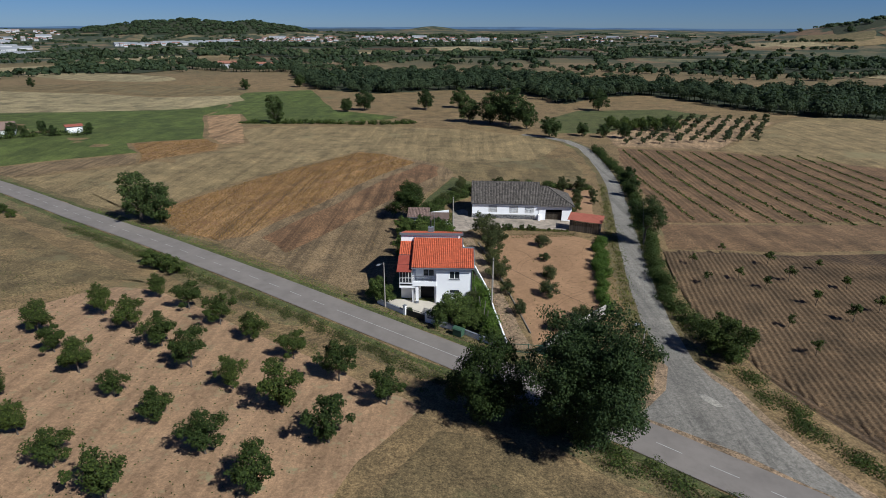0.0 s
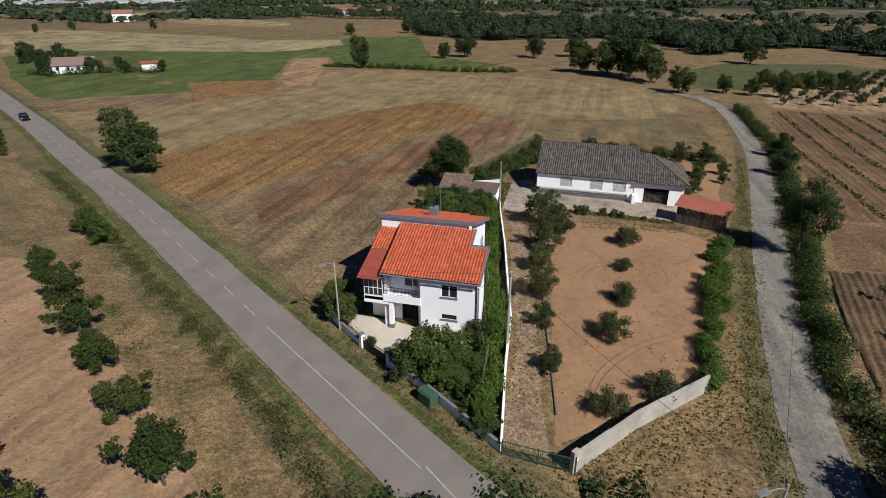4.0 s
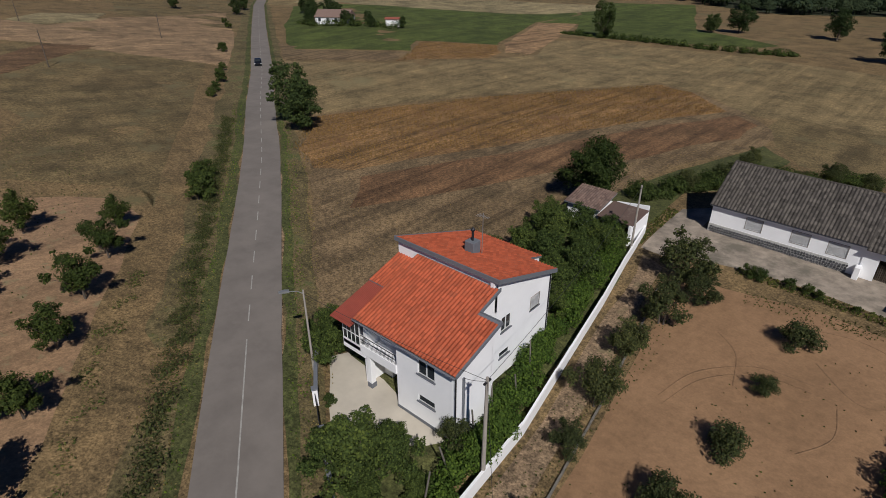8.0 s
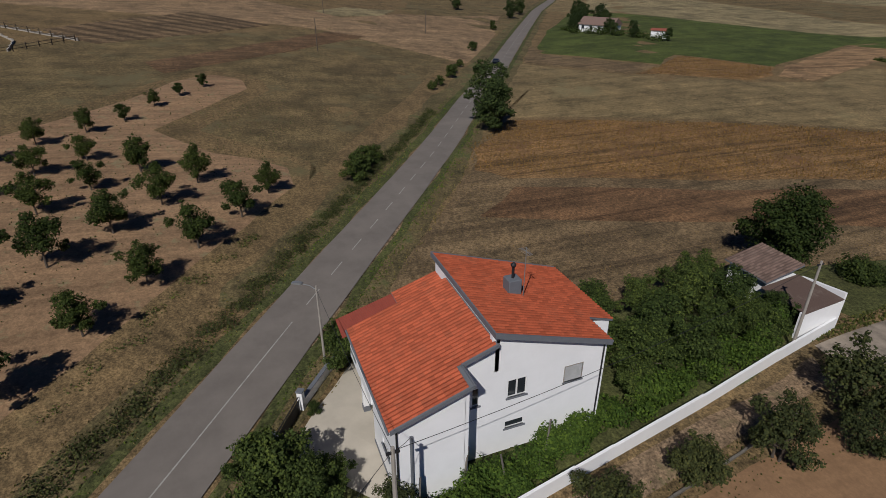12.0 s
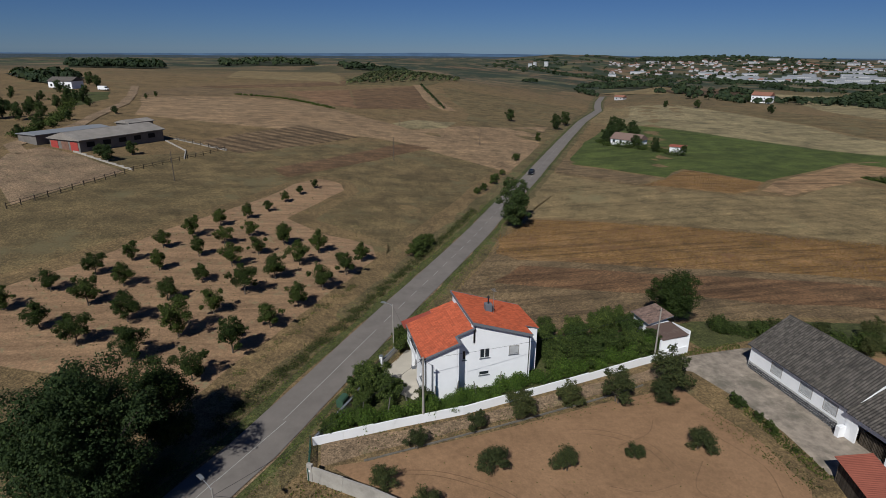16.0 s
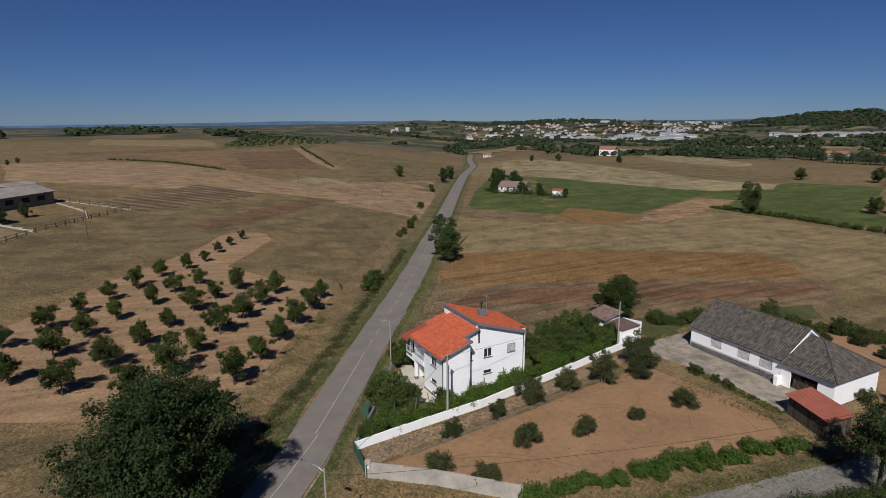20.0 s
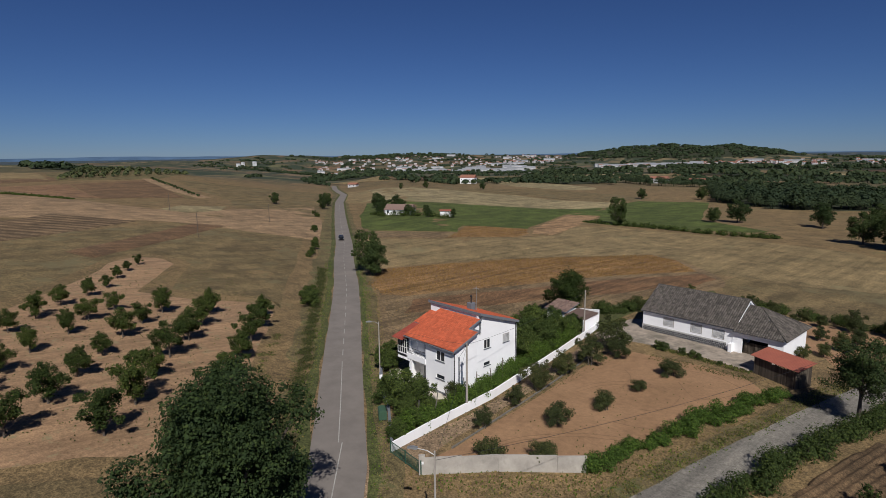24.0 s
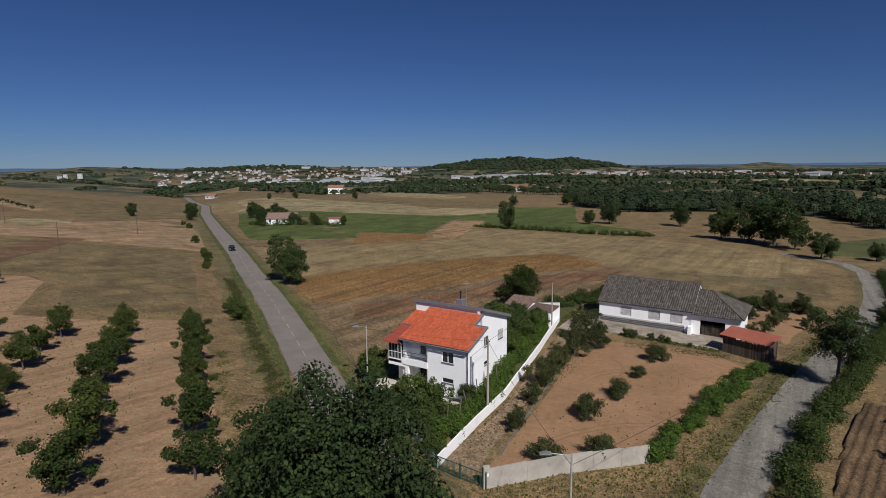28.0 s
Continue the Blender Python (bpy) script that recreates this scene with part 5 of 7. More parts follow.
part("wall", boxes((-4.45, -4.2, 33.2, 37.35, -1.7, 1.3)), RENDER_W, pen)
part("pen_roof", slab(bmesh.new(), (-8.2, 33.4, 1.35), (-4.1, 33.4, 1.35), (-4.1, 37.3, 1.75), (-8.2, 37.3, 1.75), 0.07), TILE_B, pen, "low brown roof over the pen")

# ---- walls, gates, fences of the plots ----
gw = thing("garden_wall", "low white garden wall overgrown with vines", "wall", kind="structure")
GW = [(4.0, -12.3), (2.9, -3.0), (2.3, 4.0), (0.6, 13.0), (-0.9, 21.0), (-2.7, 29.5), (-4.2, 37.3)]
for (ax, ay), (bx_, by_) in zip(GW, GW[1:]):
    d = math.hypot(bx_ - ax, by_ - ay)
    n = max(1, int(d / 3.0))
    for k in range(n):
        x0, y0 = ax + (bx_ - ax) * k / n, ay + (by_ - ay) * k / n
        ang = math.degrees(math.atan2(by_ - ay, bx_ - ax))
        zg = min(lie(x0, y0), lie(x0 + (bx_ - ax) / n, y0 + (by_ - ay) / n))
        m = pose(x0, y0, zg, 0, 0, ang)
        part("wall_panel", box(bmesh.new(), 0, d / n - 0.012, -0.09, 0.09, -0.3, 1.04 + (0.04 if k % 2 else 0), m), RENDER_W, gw)
cw = thing("concrete_wall", "bare concrete boundary wall at the junction", "wall", kind="structure")
CW = [(9.0, -12.5), (13.1, -7.3), (18.6, -1.6)]
for (ax, ay), (bx_, by_) in zip(CW, CW[1:]):
    d = math.hypot(bx_ - ax, by_ - ay)
    n = max(1, int(d / 2.4))
    ang = math.degrees(math.atan2(by_ - ay, bx_ - ax))
    for k in range(n):
        x0, y0 = ax + (bx_ - ax) * k / n, ay + (by_ - ay) * k / n
        m = pose(x0, y0, lie(x0, y0), 0, 0, ang)
        part("wall_panel", box(bmesh.new(), 0, d / n - 0.015, -0.1, 0.1, -0.4, 1.58 - 0.02 * (k % 3), m), CONCRETE, cw)
part("end_pillar", bevelled(box(bmesh.new(), -0.55, 0.02, -0.16, 0.16, -0.4, 1.85, pose(9.0, -12.5, lie(9.0, -12.5), 0, 0, 52)), 0.015), CONCRETE, cw)
part("letter_plate", box(bmesh.new(), -0.4, -0.12, -0.185, -0.165, 1.05, 1.3, pose(9.0, -12.5, lie(9.0, -12.5), 0, 0, 52)), FRAME_W, cw, "small white plate")
fg = thing("field_gate", "dark green barred field gate across the track", "gate")
gm = pose(4.1, -12.5, lie(4, -12.5), 0, 0, math.degrees(math.atan2(-0.45, 5.2)))
for z in (0.12, 1.2):
    part("rail", box(bmesh.new(), 0.05, 4.85, -0.025, 0.025, z, z + 0.06, gm), GREENMETAL, fg)
for k in range(41):
    x = 0.08 + k * 0.118
    part("bar", box(bmesh.new(), x, x + 0.022, -0.012, 0.012, 0.18, 1.2, gm), GREENMETAL, fg)
for x in (0.0, 2.42, 4.86):
    part("post", box(bmesh.new(), x - 0.04, x + 0.04, -0.04, 0.04, 0.0, 1.4, gm), GREENMETAL, fg)

# road front of the farmhouse: low wall, pillars, dark gate
rw = thing("road_wall", "low white road wall with grey coping", "wall", kind="structure")
RW = [(-13.9, 0.3), (-12.3, -1.1), (-9.65, -3.15)]
RW2 = [(-6.4, -5.2), (-3.0, -7.2), (0.3, -9.6), (3.9, -12.2)]
for line in (RW, RW2):
    for (ax, ay), (bx_, by_) in zip(line, line[1:]):
        d = math.hypot(bx_ - ax, by_ - ay)
        ang = math.degrees(math.atan2(by_ - ay, bx_ - ax))
        m = pose(ax, ay, lie(ax, ay), 0, 0, ang)
        w = part("wall_panel", box(bmesh.new(), 0, d - 0.01, -0.1, 0.1, -0.3, 0.75, m), RENDER_W, rw)
        part("coping", bevelled(box(bmesh.new(), -0.01, d, -0.14, 0.14, 0.752, 0.82, m), 0.01), GREYTRIM, w, "grey coping")
for x, y in ((-9.6, -3.2), (-6.45, -5.15)):
    pl = thing("gate_pillar", "white gate pillar with a grey cap", "pillar", "gate pillars")
    m = pose(x, y, lie(x, y), 0, 0, -33)
    part("shaft", bevelled(box(bmesh.new(), -0.18, 0.18, -0.18, 0.18, -0.2, 1.45, m), 0.01), RENDER_W, pl)
    part("cap", bevelled(box(bmesh.new(), -0.23, 0.23, -0.23, 0.23, 1.452, 1.55, m), 0.02), GREYTRIM, pl)
dg = thing("drive_gate", "dark iron driveway gate with white scroll top", "gate")
m = pose(-9.4, -3.35, lie(-8, -4), 0, 0, math.degrees(math.atan2(-1.75, 2.8)))
part("panel", box(bmesh.new(), 0.05, 3.2, -0.02, 0.02, 0.08, 0.95, m), IRON, dg)
for z in (0.95, 1.22):
    part("rail", box(bmesh.new(), 0.02, 3.24, -0.025, 0.025, z, z + 0.045, m), IRON, dg)
for k in range(21):
    x = 0.08 + k * 0.155
    part("bar", box(bmesh.new(), x, x + 0.02, -0.012, 0.012, 0.995, 1.22, m), IRON, dg)
wb = thing("waste_bin", "green plastic roadside waste bin", "bin")
m = pose(-2.1, -8.75, lie(-2, -8.8), 0, 0, -33)
bm = bmesh.new()
prism(bm, [(-0.62, 0.18), (0.62, 0.18), (0.7, 1.05), (-0.7, 1.05)], "y", -0.42, 0.42)
bm.transform(m)
part("body", bm, BINGREEN, wb)
bm = bmesh.new()
prism(bm, [(-0.45, 1.052), (0.45, 1.052), (0.34, 1.22), (0.0, 1.3), (-0.34, 1.22)], "x", -0.72, 0.72)
bm.transform(m)
part("lid", bm, BINGREEN, wb)
for sx in (-0.5, 0.5):
    for sy in (-0.3, 0.3):
        part("wheel", tube(bmesh.new(), [m @ Vector((sx - 0.04, sy, 0.1)), m @ Vector((sx + 0.04, sy, 0.1))], [0.1, 0.1], 10), IRON, wb)

# ---- poles and lamps ----
def pole(name, x, y, h, label, r0=0.15, r1=0.09, mat=POLE_C):
    z = lie(x, y)
    t = thing(name, label, "pole")
    part("shaft", tube(bmesh.new(), [(x, y, z - 0.3), (x, y, z + h)], [r0, r1], 8), mat, t)
    return t, z + h


up, zt = pole("utility_pole", 2.62, -0.6, 7.9, "grey concrete utility pole outside the garden wall")
part("crossarm", boxes((2.57, 2.67, -0.9, -0.3, zt - 0.35, zt - 0.25)), IRON, up)
up2, zt2 = pole("utility_pole", -3.3, 31.8, 7.6, "grey concrete utility pole by the pen wall", 0.13, 0.08)
part("crossarm", boxes((-3.35, -3.25, 31.5, 32.1, zt2 - 0.3, zt2 - 0.22)), IRON, up2)


def street_lamp(x, y, h, yaw, reach, label):
    t, z = pole("street_lamp", x, y, h, label, 0.095, 0.06)
    m = pose(x, y, z, 0, 0, yaw)
    part("arm", tube(bmesh.new(), [m @ Vector(p) for p in ((0, 0, -0.3), (reach * 0.4, 0, -0.02), (reach, 0, 0.08))], [0.03, 0.028, 0.025], 6), GALV, t, "thin steel arm")
    bm = bmesh.new()
    prism(bm, [(reach - 0.1, 0.02), (reach + 0.6, 0.06), (reach + 0.6, 0.12), (reach + 0.2, 0.2), (reach - 0.1, 0.14)], "y", -0.13, 0.13)
    bm.transform(m)
    part("lamp_head", bm, GALV, t, "grey lamp head")
    return z


street_lamp(-12.6, -1.1, 7.0, 240, 1.0, "grey street lamp on the house verge")
street_lamp(17.9, -19.4, 8.4, 215, 1.3, "grey street lamp at the junction")


def wire(pts, sag):
    bm = bmesh.new()
    (x0, y0, z0), (x1, y1, z1) = pts
    line = [(x0 + (x1 - x0) * k / 12, y0 + (y1 - y0) * k / 12, z0 + (z1 - z0) * k / 12 - sag * 4 * (k / 12) * (1 - k / 12)) for k in range(13)]
    tube(bm, line, [0.014] * 13, 4)
    return solid("overhead_cable", bm, IRON, "thin dark overhead cable between poles", "cable", "overhead cables")


wire(((2.62, -0.6, zt - 0.2), (17.9, -19.4, 7.3)), 0.5)
wire(((2.62, -0.6, zt - 0.2), (-3.3, 31.8, zt2 - 0.2)), 0.7)
wire(((2.62, -0.6, zt - 0.2), (-12.6, -1.1, 6.3)), 0.25)
wire(((2.62, -0.6, zt - 0.25), (-0.3, 1.1, 4.5)), 0.08)
wire(((17.9, -19.4, 7.3), (33, 32, 7.0)), 1.0)

# lane dashes on the road
dash_meshes = {}
pos, total = [], 0.0
acc = 0.0
for (ax, ay), (bx_, by_) in zip(ROAD_LINE[1:14], ROAD_LINE[2:15]):
    d = math.hypot(bx_ - ax, by_ - ay)
    ang = math.atan2(by_ - ay, bx_ - ax)
    s = -acc % 5.0
    while s < d:
        pos.append((ax + (bx_ - ax) * s / d, ay + (by_ - ay) * s / d, ang))
        s += 5.0
    acc += d
marks = thing("lane_marks", "worn white dashes along the road centre", "road marking", kind="structure")
for x, y, ang in pos[:70]:
    bm = bmesh.new()
    reach = 1.25 if -16 < x < 14 else 0.62
    for k in range(4):
        u0, u1 = k * reach, (k + 1) * reach
        c_, s_ = math.cos(ang), math.sin(ang)
        vs = [bm.verts.new((x + u * c_ - w * s_, y + u * s_ + w * c_, lie(x + u * c_, y + u * s_) + 0.128)) for u, w in ((u0, -0.05), (u1, -0.05), (u1, 0.05), (u0, 0.05))]
        bm.faces.new(vs)
    part("dash", bm, PAINT_W, marks)


# a dark car on the country road, towards the crest
CAR_P = plain_mat("black car paint", (0.012, 0.013, 0.016), 0.25, 0.05, 2.0, 0.0005, 0.2)
LENS = plain_mat("pale lamp lens", (0.6, 0.6, 0.58), 0.2, 0.05)
TAIL = plain_mat("red lamp lens", (0.35, 0.02, 0.02), 0.25, 0.05)


def dark_car(x, y, yaw):
    t = thing("car", "black hatchback car on the country road", "car")
    m = pose(x, y, lie(x, y) + 0.12, 0, 0, yaw)

    def shape(bm):
        bm.transform(m)
        return bm

    body = part("body", shape(bevelled(prism(bmesh.new(), [(-2.05, 0.3), (2.1, 0.3), (2.15, 0.62), (1.95, 0.84), (0.95, 0.97), (-1.95, 1.0), (-2.12, 0.8)], "y", -0.87, 0.87), 0.06)), CAR_P, t)
    part("cabin", shape(bevelled(prism(bmesh.new(), [(-1.9, 0.98), (0.95, 0.96), (0.2, 1.42), (-1.3, 1.47), (-1.7, 1.38)], "y", -0.74, 0.74), 0.06)), CAR_P, t)
    part("windscreen", shape(prism(bmesh.new(), [(0.90, 1.01), (0.97, 1.01), (0.27, 1.42), (0.22, 1.40)], "y", -0.66, 0.66)), GLASS, t)
    part("rear_window", shape(prism(bmesh.new(), [(-1.93, 1.04), (-1.87, 1.04), (-1.68, 1.36), (-1.73, 1.36)], "y", -0.62, 0.62)), GLASS, t)
    for v in (-0.75, 0.75):
        part("side_window", shape(prism(bmesh.new(), [(-1.65, 1.04), (0.65, 1.03), (0.15, 1.35), (-1.25, 1.39)], "y", v - 0.012, v + 0.012)), GLASS, t)
        part("headlight", shape(boxes((2.0, 2.13, v - 0.14, v + 0.14, 0.62, 0.76))), LENS, body, "pale headlight")
        part("tail_light", shape(boxes((-2.13, -2.02, v - 0.12, v + 0.12, 0.72, 0.9))), TAIL, body, "red tail light")
    for u in (-1.3, 1.32):
        for v in (-0.78, 0.78):
            w = part("wheel", shape(tube(bmesh.new(), [(u, v - 0.11, 0.31), (u, v + 0.11, 0.31)], [0.31, 0.31], 14)), DARK, t)
            part("rim", shape(tube(bmesh.new(), [(u, v - 0.12, 0.31), (u, v + 0.12, 0.31)], [0.19, 0.19], 10)), GALV, w, "grey wheel rim")


dark_car(-121.2, 64.7, -32.5)


# ---- plants ----
def leaf_mesh(name, blobs, count, size, mat, seed, flat=0.5, shell=0.55):
    """A crown: many small leaf clumps set through a group of blobs (x, y, z, rx, ry, rz)."""
    rg = np.random.RandomState(seed)
    vol = np.array([b[3] * b[4] * b[5] for b in blobs]) ** 0.75
    pick = rg.choice(len(blobs), count, p=vol / vol.sum())
    B = np.array(blobs)[pick]
    d = rg.normal(size=(count, 3))
    d /= np.linalg.norm(d, axis=1)[:, None]
    rad = np.where(rg.rand(count) < shell, rg.uniform(0.82, 1.1, count), rg.uniform(0.25, 0.9, count))
    wob = 1 + 0.22 * np.sin(d[:, 0] * 5 + B[:, 0] * 3) * np.cos(d[:, 1] * 6 + B[:, 1] * 2 + d[:, 2] * 4)
    c = B[:, :3] + d * (rad * wob)[:, None] * B[:, 3:6]
    n = d * 1.0 + rg.normal(size=(count, 3)) * 0.55
    n[:, 2] += flat
    n /= np.linalg.norm(n, axis=1)[:, None]
    a = np.cross(n, rg.normal(size=(count, 3)))
    a /= np.linalg.norm(a, axis=1)[:, None]
    b = np.cross(n, a)
    s = size * rg.uniform(0.55, 1.35, count)[:, None]
    w = s * rg.uniform(0.55, 0.9, count)[:, None]
    v = np.stack([c - a * s, c - b * w - n * s * 0.25, c + a * s, c + b * w - n * s * 0.2], 1).reshape(-1, 3)
    f = np.arange(count * 4).reshape(-1, 4)
    me = bpy.data.meshes.new(name)
    me.from_pydata(v.tolist(), [], f.tolist())
    me.materials.append(mat)
    return me


def limbs_mesh(name, h, r, blobs, seed, trunks=1, mat=BARK, lean=0.1):
    rg = random.Random(seed)
    bm = bmesh.new()
    for k in range(trunks):
        ox, oy = (0, 0) if trunks == 1 else (rg.uniform(-0.35, 0.35), rg.uniform(-0.35, 0.35))
        lx, ly = rg.uniform(-lean, lean) * h, rg.uniform(-lean, lean) * h
        tube(bm, [(ox, oy, -0.25), (ox + lx * 0.3, oy + ly * 0.3, h * 0.5), (ox + lx, oy + ly, h)], [r * 1.25, r, r * 0.75], 7)
        for b in blobs[k::trunks]:
            e = Vector(b[:3])
            s = Vector((ox + lx, oy + ly, h * rg.uniform(0.75, 1.0)))
            mid = s.lerp(e, 0.5) + Vector((rg.uniform(-0.2, 0.2), rg.uniform(-0.2, 0.2), rg.uniform(0, 0.3))) * r * 4
            tube(bm, [s, mid, e], [r * 0.5, r * 0.34, r * 0.12], 5)
    return mesh_of(name, bm, mat)


def tree_kind(h0, spread, top, count, size, mat, seed, blobs=7, r=0.09, trunks=1, name="tree", label="", category="tree", group="", lobes=0, bunches=6):
    """Builds one tree out of sight of the layout loops; copy it with plant()."""
    rg = random.Random(seed)
    bl = []
    mid = (h0 + top) / 2
    for k in range(blobs):
        a = k * 2.399 + rg.uniform(-0.4, 0.4)
        f = (k + 0.5) / blobs
        z = h0 + (top - h0) * (0.16 + 0.72 * f) + rg.uniform(-0.06, 0.06) * (top - h0)
        wide = math.sqrt(max(0.05, 1 - (2 * (0.12 + 0.8 * f) - 0.85) ** 2))
        q = rg.uniform(0.45, 0.8) * wide
        br = spread * rg.uniform(0.24, 0.4) * (1.25 if blobs < 8 else 1.0)
        bl.append((spread * q * math.cos(a), spread * q * math.sin(a), z, br * rg.uniform(0.9, 1.2), br * rg.uniform(0.9, 1.2), br * rg.uniform(0.65, 0.95)))
    bl.append((0, 0, mid, spread * 0.42, spread * 0.42, (top - h0) * 0.3))
    if lobes:
        # a lumpy crown: boughs at several heights, each with its own bunches of leaves
        bl = []
        half = (top - h0) / 2
        core = (0, 0, mid, spread * 0.56, spread * 0.56, half * 0.66)
        for k in range(lobes):
            f = (k + 0.5) / lobes
            a = k * 2.399 + rg.uniform(-0.5, 0.5)
            u = 1.7 * f - 0.8
            wide = math.sqrt(max(0.02, 1 - u * u))
            lr = spread * rg.uniform(0.22, 0.44)
            out = max(0.0, spread * rg.uniform(0.72, 1.22) * wide - lr)
            c_ = Vector((out * math.cos(a), out * math.sin(a), mid + u * half * 0.9 - lr * 0.2))
            bl.append((*c_, lr * 0.8, lr * 0.8, lr * 0.7))
            for q in range(bunches):
                d = Vector((rg.gauss(0, 1), rg.gauss(0, 1), rg.gauss(0.25, 0.8))).normalized()
                e = c_ + d * lr * rg.uniform(0.6, 1.0)
                br = lr * rg.uniform(0.22, 0.42)
                bl.append((e.x, e.y, max(h0 * 0.7 + br, e.z), br * rg.uniform(0.8, 1.3), br * rg.uniform(0.8, 1.3), br * rg.uniform(0.6, 0.9)))
        bl.append(core)
    t = thing(name, label, category, group)
    lm = new("trunk", limbs_mesh("trunk", h0 + (mid - h0) * 0.3, r, bl[::bunches + 1] if lobes else bl, seed, trunks))
    lm.parent = t
    cr = new("crown", leaf_mesh("crown", bl, count, size, mat, seed))
    cr.parent = t
    return t


used = set()


def plant(kinds, x, y, scale=1.0, rng_=random, dz=0.0, tilt=0.0):
    k = kinds[rng_.randrange(len(kinds))]
    m = pose(x, y, lie(x, y) + dz, rng_.uniform(-tilt, tilt), rng_.uniform(-tilt, tilt), rng_.uniform(0, 360))
    s = scale * rng_.uniform(0.9, 1.1)
    if k not in used:
        used.add(k)
        k.matrix_basis = m @ Matrix.Diagonal((s, s, s * rng_.uniform(0.92, 1.08), 1))
        return k
    old = k.scale.copy()
    c_ = copy_thing(k, m)
    c_.matrix_basis = m @ Matrix.Diagonal((s, s, s * rng_.uniform(0.92, 1.08), 1))
    return c_


rg = random.Random(11)
ORCH = [tree_kind(0.75, 2.15, 4.4, 5200, 0.088, L_ORCH, 100 + k, 13, 0.085, 1, "orchard_tree", "leafy green orchard tree on bare soil", "fruit tree", "orchard rows", lobes=7, bunches=5) for k in range(5)]
# five rows, planted a little unevenly: place and size of each tree
ROW_A = [(-92.7, -7, 0.55), (-86.8, -10.8, 0.55), (-80.4, -14.3, 0.6), (-73, -17.9, 0.7), (-67.8, -22, 0.75), (-63, -26.8, 0.8), (-56.8, -31.1, 0.85), (-50.8, -35.1, 0.85), (-45.2, -38.9, 0.85), (-39.4, -42.7, 0.85), (-33.8, -47, 0.9), (-28.3, -50.8, 0.9)]
ROW_B = [(-57.1, -20.7, 0.85), (-52.8, -25.2, 0.85), (-46.9, -28.9, 0.85), (-41, -34.1, 0.85), (-35.2, -37.9, 0.95), (-29.1, -41, 1), (-22.8, -44.8, 1)]
ROW_C = [(-52.9, -14.7, 1), (-47.9, -19.2, 0.95), (-42.5, -23.2, 0.95), (-36.4, -27.2, 0.8), (-30.2, -31.1, 1), (-24, -35, 1.1), (-18.1, -39.3, 1.1)]
ROW_D = [(-48.7, -8.7, 1.1), (-43.1, -12.2, 1.05), (-37.2, -16.2, 1.15), (-31.7, -20.6, 1.1), (-25.6, -24.4, 1), (-19.4, -28.1, 1.2), (-13.9, -32.3, 1.15)]
ROW_E = [(-45.1, -1.3, 0.85), (-39.2, -4.6, 1), (-33.2, -8.9, 1.05), (-27.5, -12.9, 0.95), (-21.4, -16.8, 1), (-15.2, -21.2, 1.15), (-9.5, -25.2, 1.1)]
for row in (ROW_A, ROW_B, ROW_C, ROW_D, ROW_E):
    for x, y, sc in row:
        plant(ORCH, x, y, sc, rg)

BIG = tree_kind(1.4, 6.5, 13.2, 75000, 0.105, L_OAK, 201, 40, 0.38, 1, "large_tree", "large dark spreading tree at the road junction", "tree", lobes=24, bunches=9)
plant([BIG], 10.3, -30.0, 1.03, rg)
BIG2 = tree_kind(0.3, 4.9, 8.8, 26000, 0.10, L_DARK, 205, 26, 0.22, 2, "wide_tree", "low dark spreading tree beside the large one", "tree", lobes=12, bunches=8)
plant([BIG2], 1.2, -26.6, 1.0, rg)
WALNUT = tree_kind(0.6, 4.1, 7.6, 18000, 0.105, L_DARK, 210, 20, 0.2, 1, "walnut_tree", "dense dark round tree behind the outhouse", "tree", lobes=13, bunches=7)
plant([WALNUT], -12.8, 41.0, 1.28, rg)
ROADT = [tree_kind(0.4, 3.5, 8.0, 7000, 0.14, L_OAK, 220 + k, 16, 0.2, 1, "roadside_tree", "dark bushy roadside tree", "tree", "roadside trees", lobes=10, bunches=6) for k in range(3)]
for x, y, s in ((-68.5, 37.8, 1.25), (-63.5, 36.5, 1.1), (-251, 107, 1.05), (-251.5, 141, 1.0), (-233, 126.5, 1.0)):
    plant(ROADT, x, y, s, rg)
for x, y, s in ((-150, 131, 0.6), (-140, 137, 0.55), (-84.4, 184, 1.5), (41.8, 67, 0.75), (44.8, 82, 0.6)):
    plant(ROADT, x, y, s, rg)
FIELDOAK = [tree_kind(1.0, 7.4, 14.5, 9000, 0.26, L_OAK, 230 + k, 20, 0.35, 1, "field_oak", "large dark oak at the field edge", "tree", "field oaks", lobes=13, bunches=6) for k in range(2)]
for x, y, s in ((20.5, 187, 1.3), (12, 191, 1.1), (27, 178, 0.8), (34, 158, 0.7), (2, 196, 0.8), (48, 163, 0.4), (56, 160, 0.4), (64, 158, 0.45), (72, 240, 0.8), (-52, 232, 0.75), (-60, 226, 0.6), (-20, 238, 0.75), (-2, 246, 0.8), (-150, 330, 0.6), (-118, 352, 0.7), (-96, 362, 0.6)):
    plant(FIELDOAK, x, y, s, rg)
LANET = tree_kind(3.2, 4.7, 11.2, 15000, 0.105, L_OAK, 236, 16, 0.2, 1, "lane_tree", "tall open tree with a bare trunk beside the lane", "tree", lobes=10, bunches=7)
plant([LANET], 33.0, 28.6, 1.0, rg)
SHRUB = [tree_kind(0.1, 1.3, 2.1, 1800, 0.085, L_SHRUB, 240 + k, 9, 0.05, 3, "shrub", "rough green shrub on a verge", "shrub", "shrubs") for k in range(4)]
BUSH = [tree_kind(0.15, 1.3, 1.9, 3800, 0.058, L_BUSH, 250 + k, 11, 0.05, 4, "fruit_bush", "low bushy fruit tree on raked soil", "fruit bush", "plot bushes") for k in range(3)]
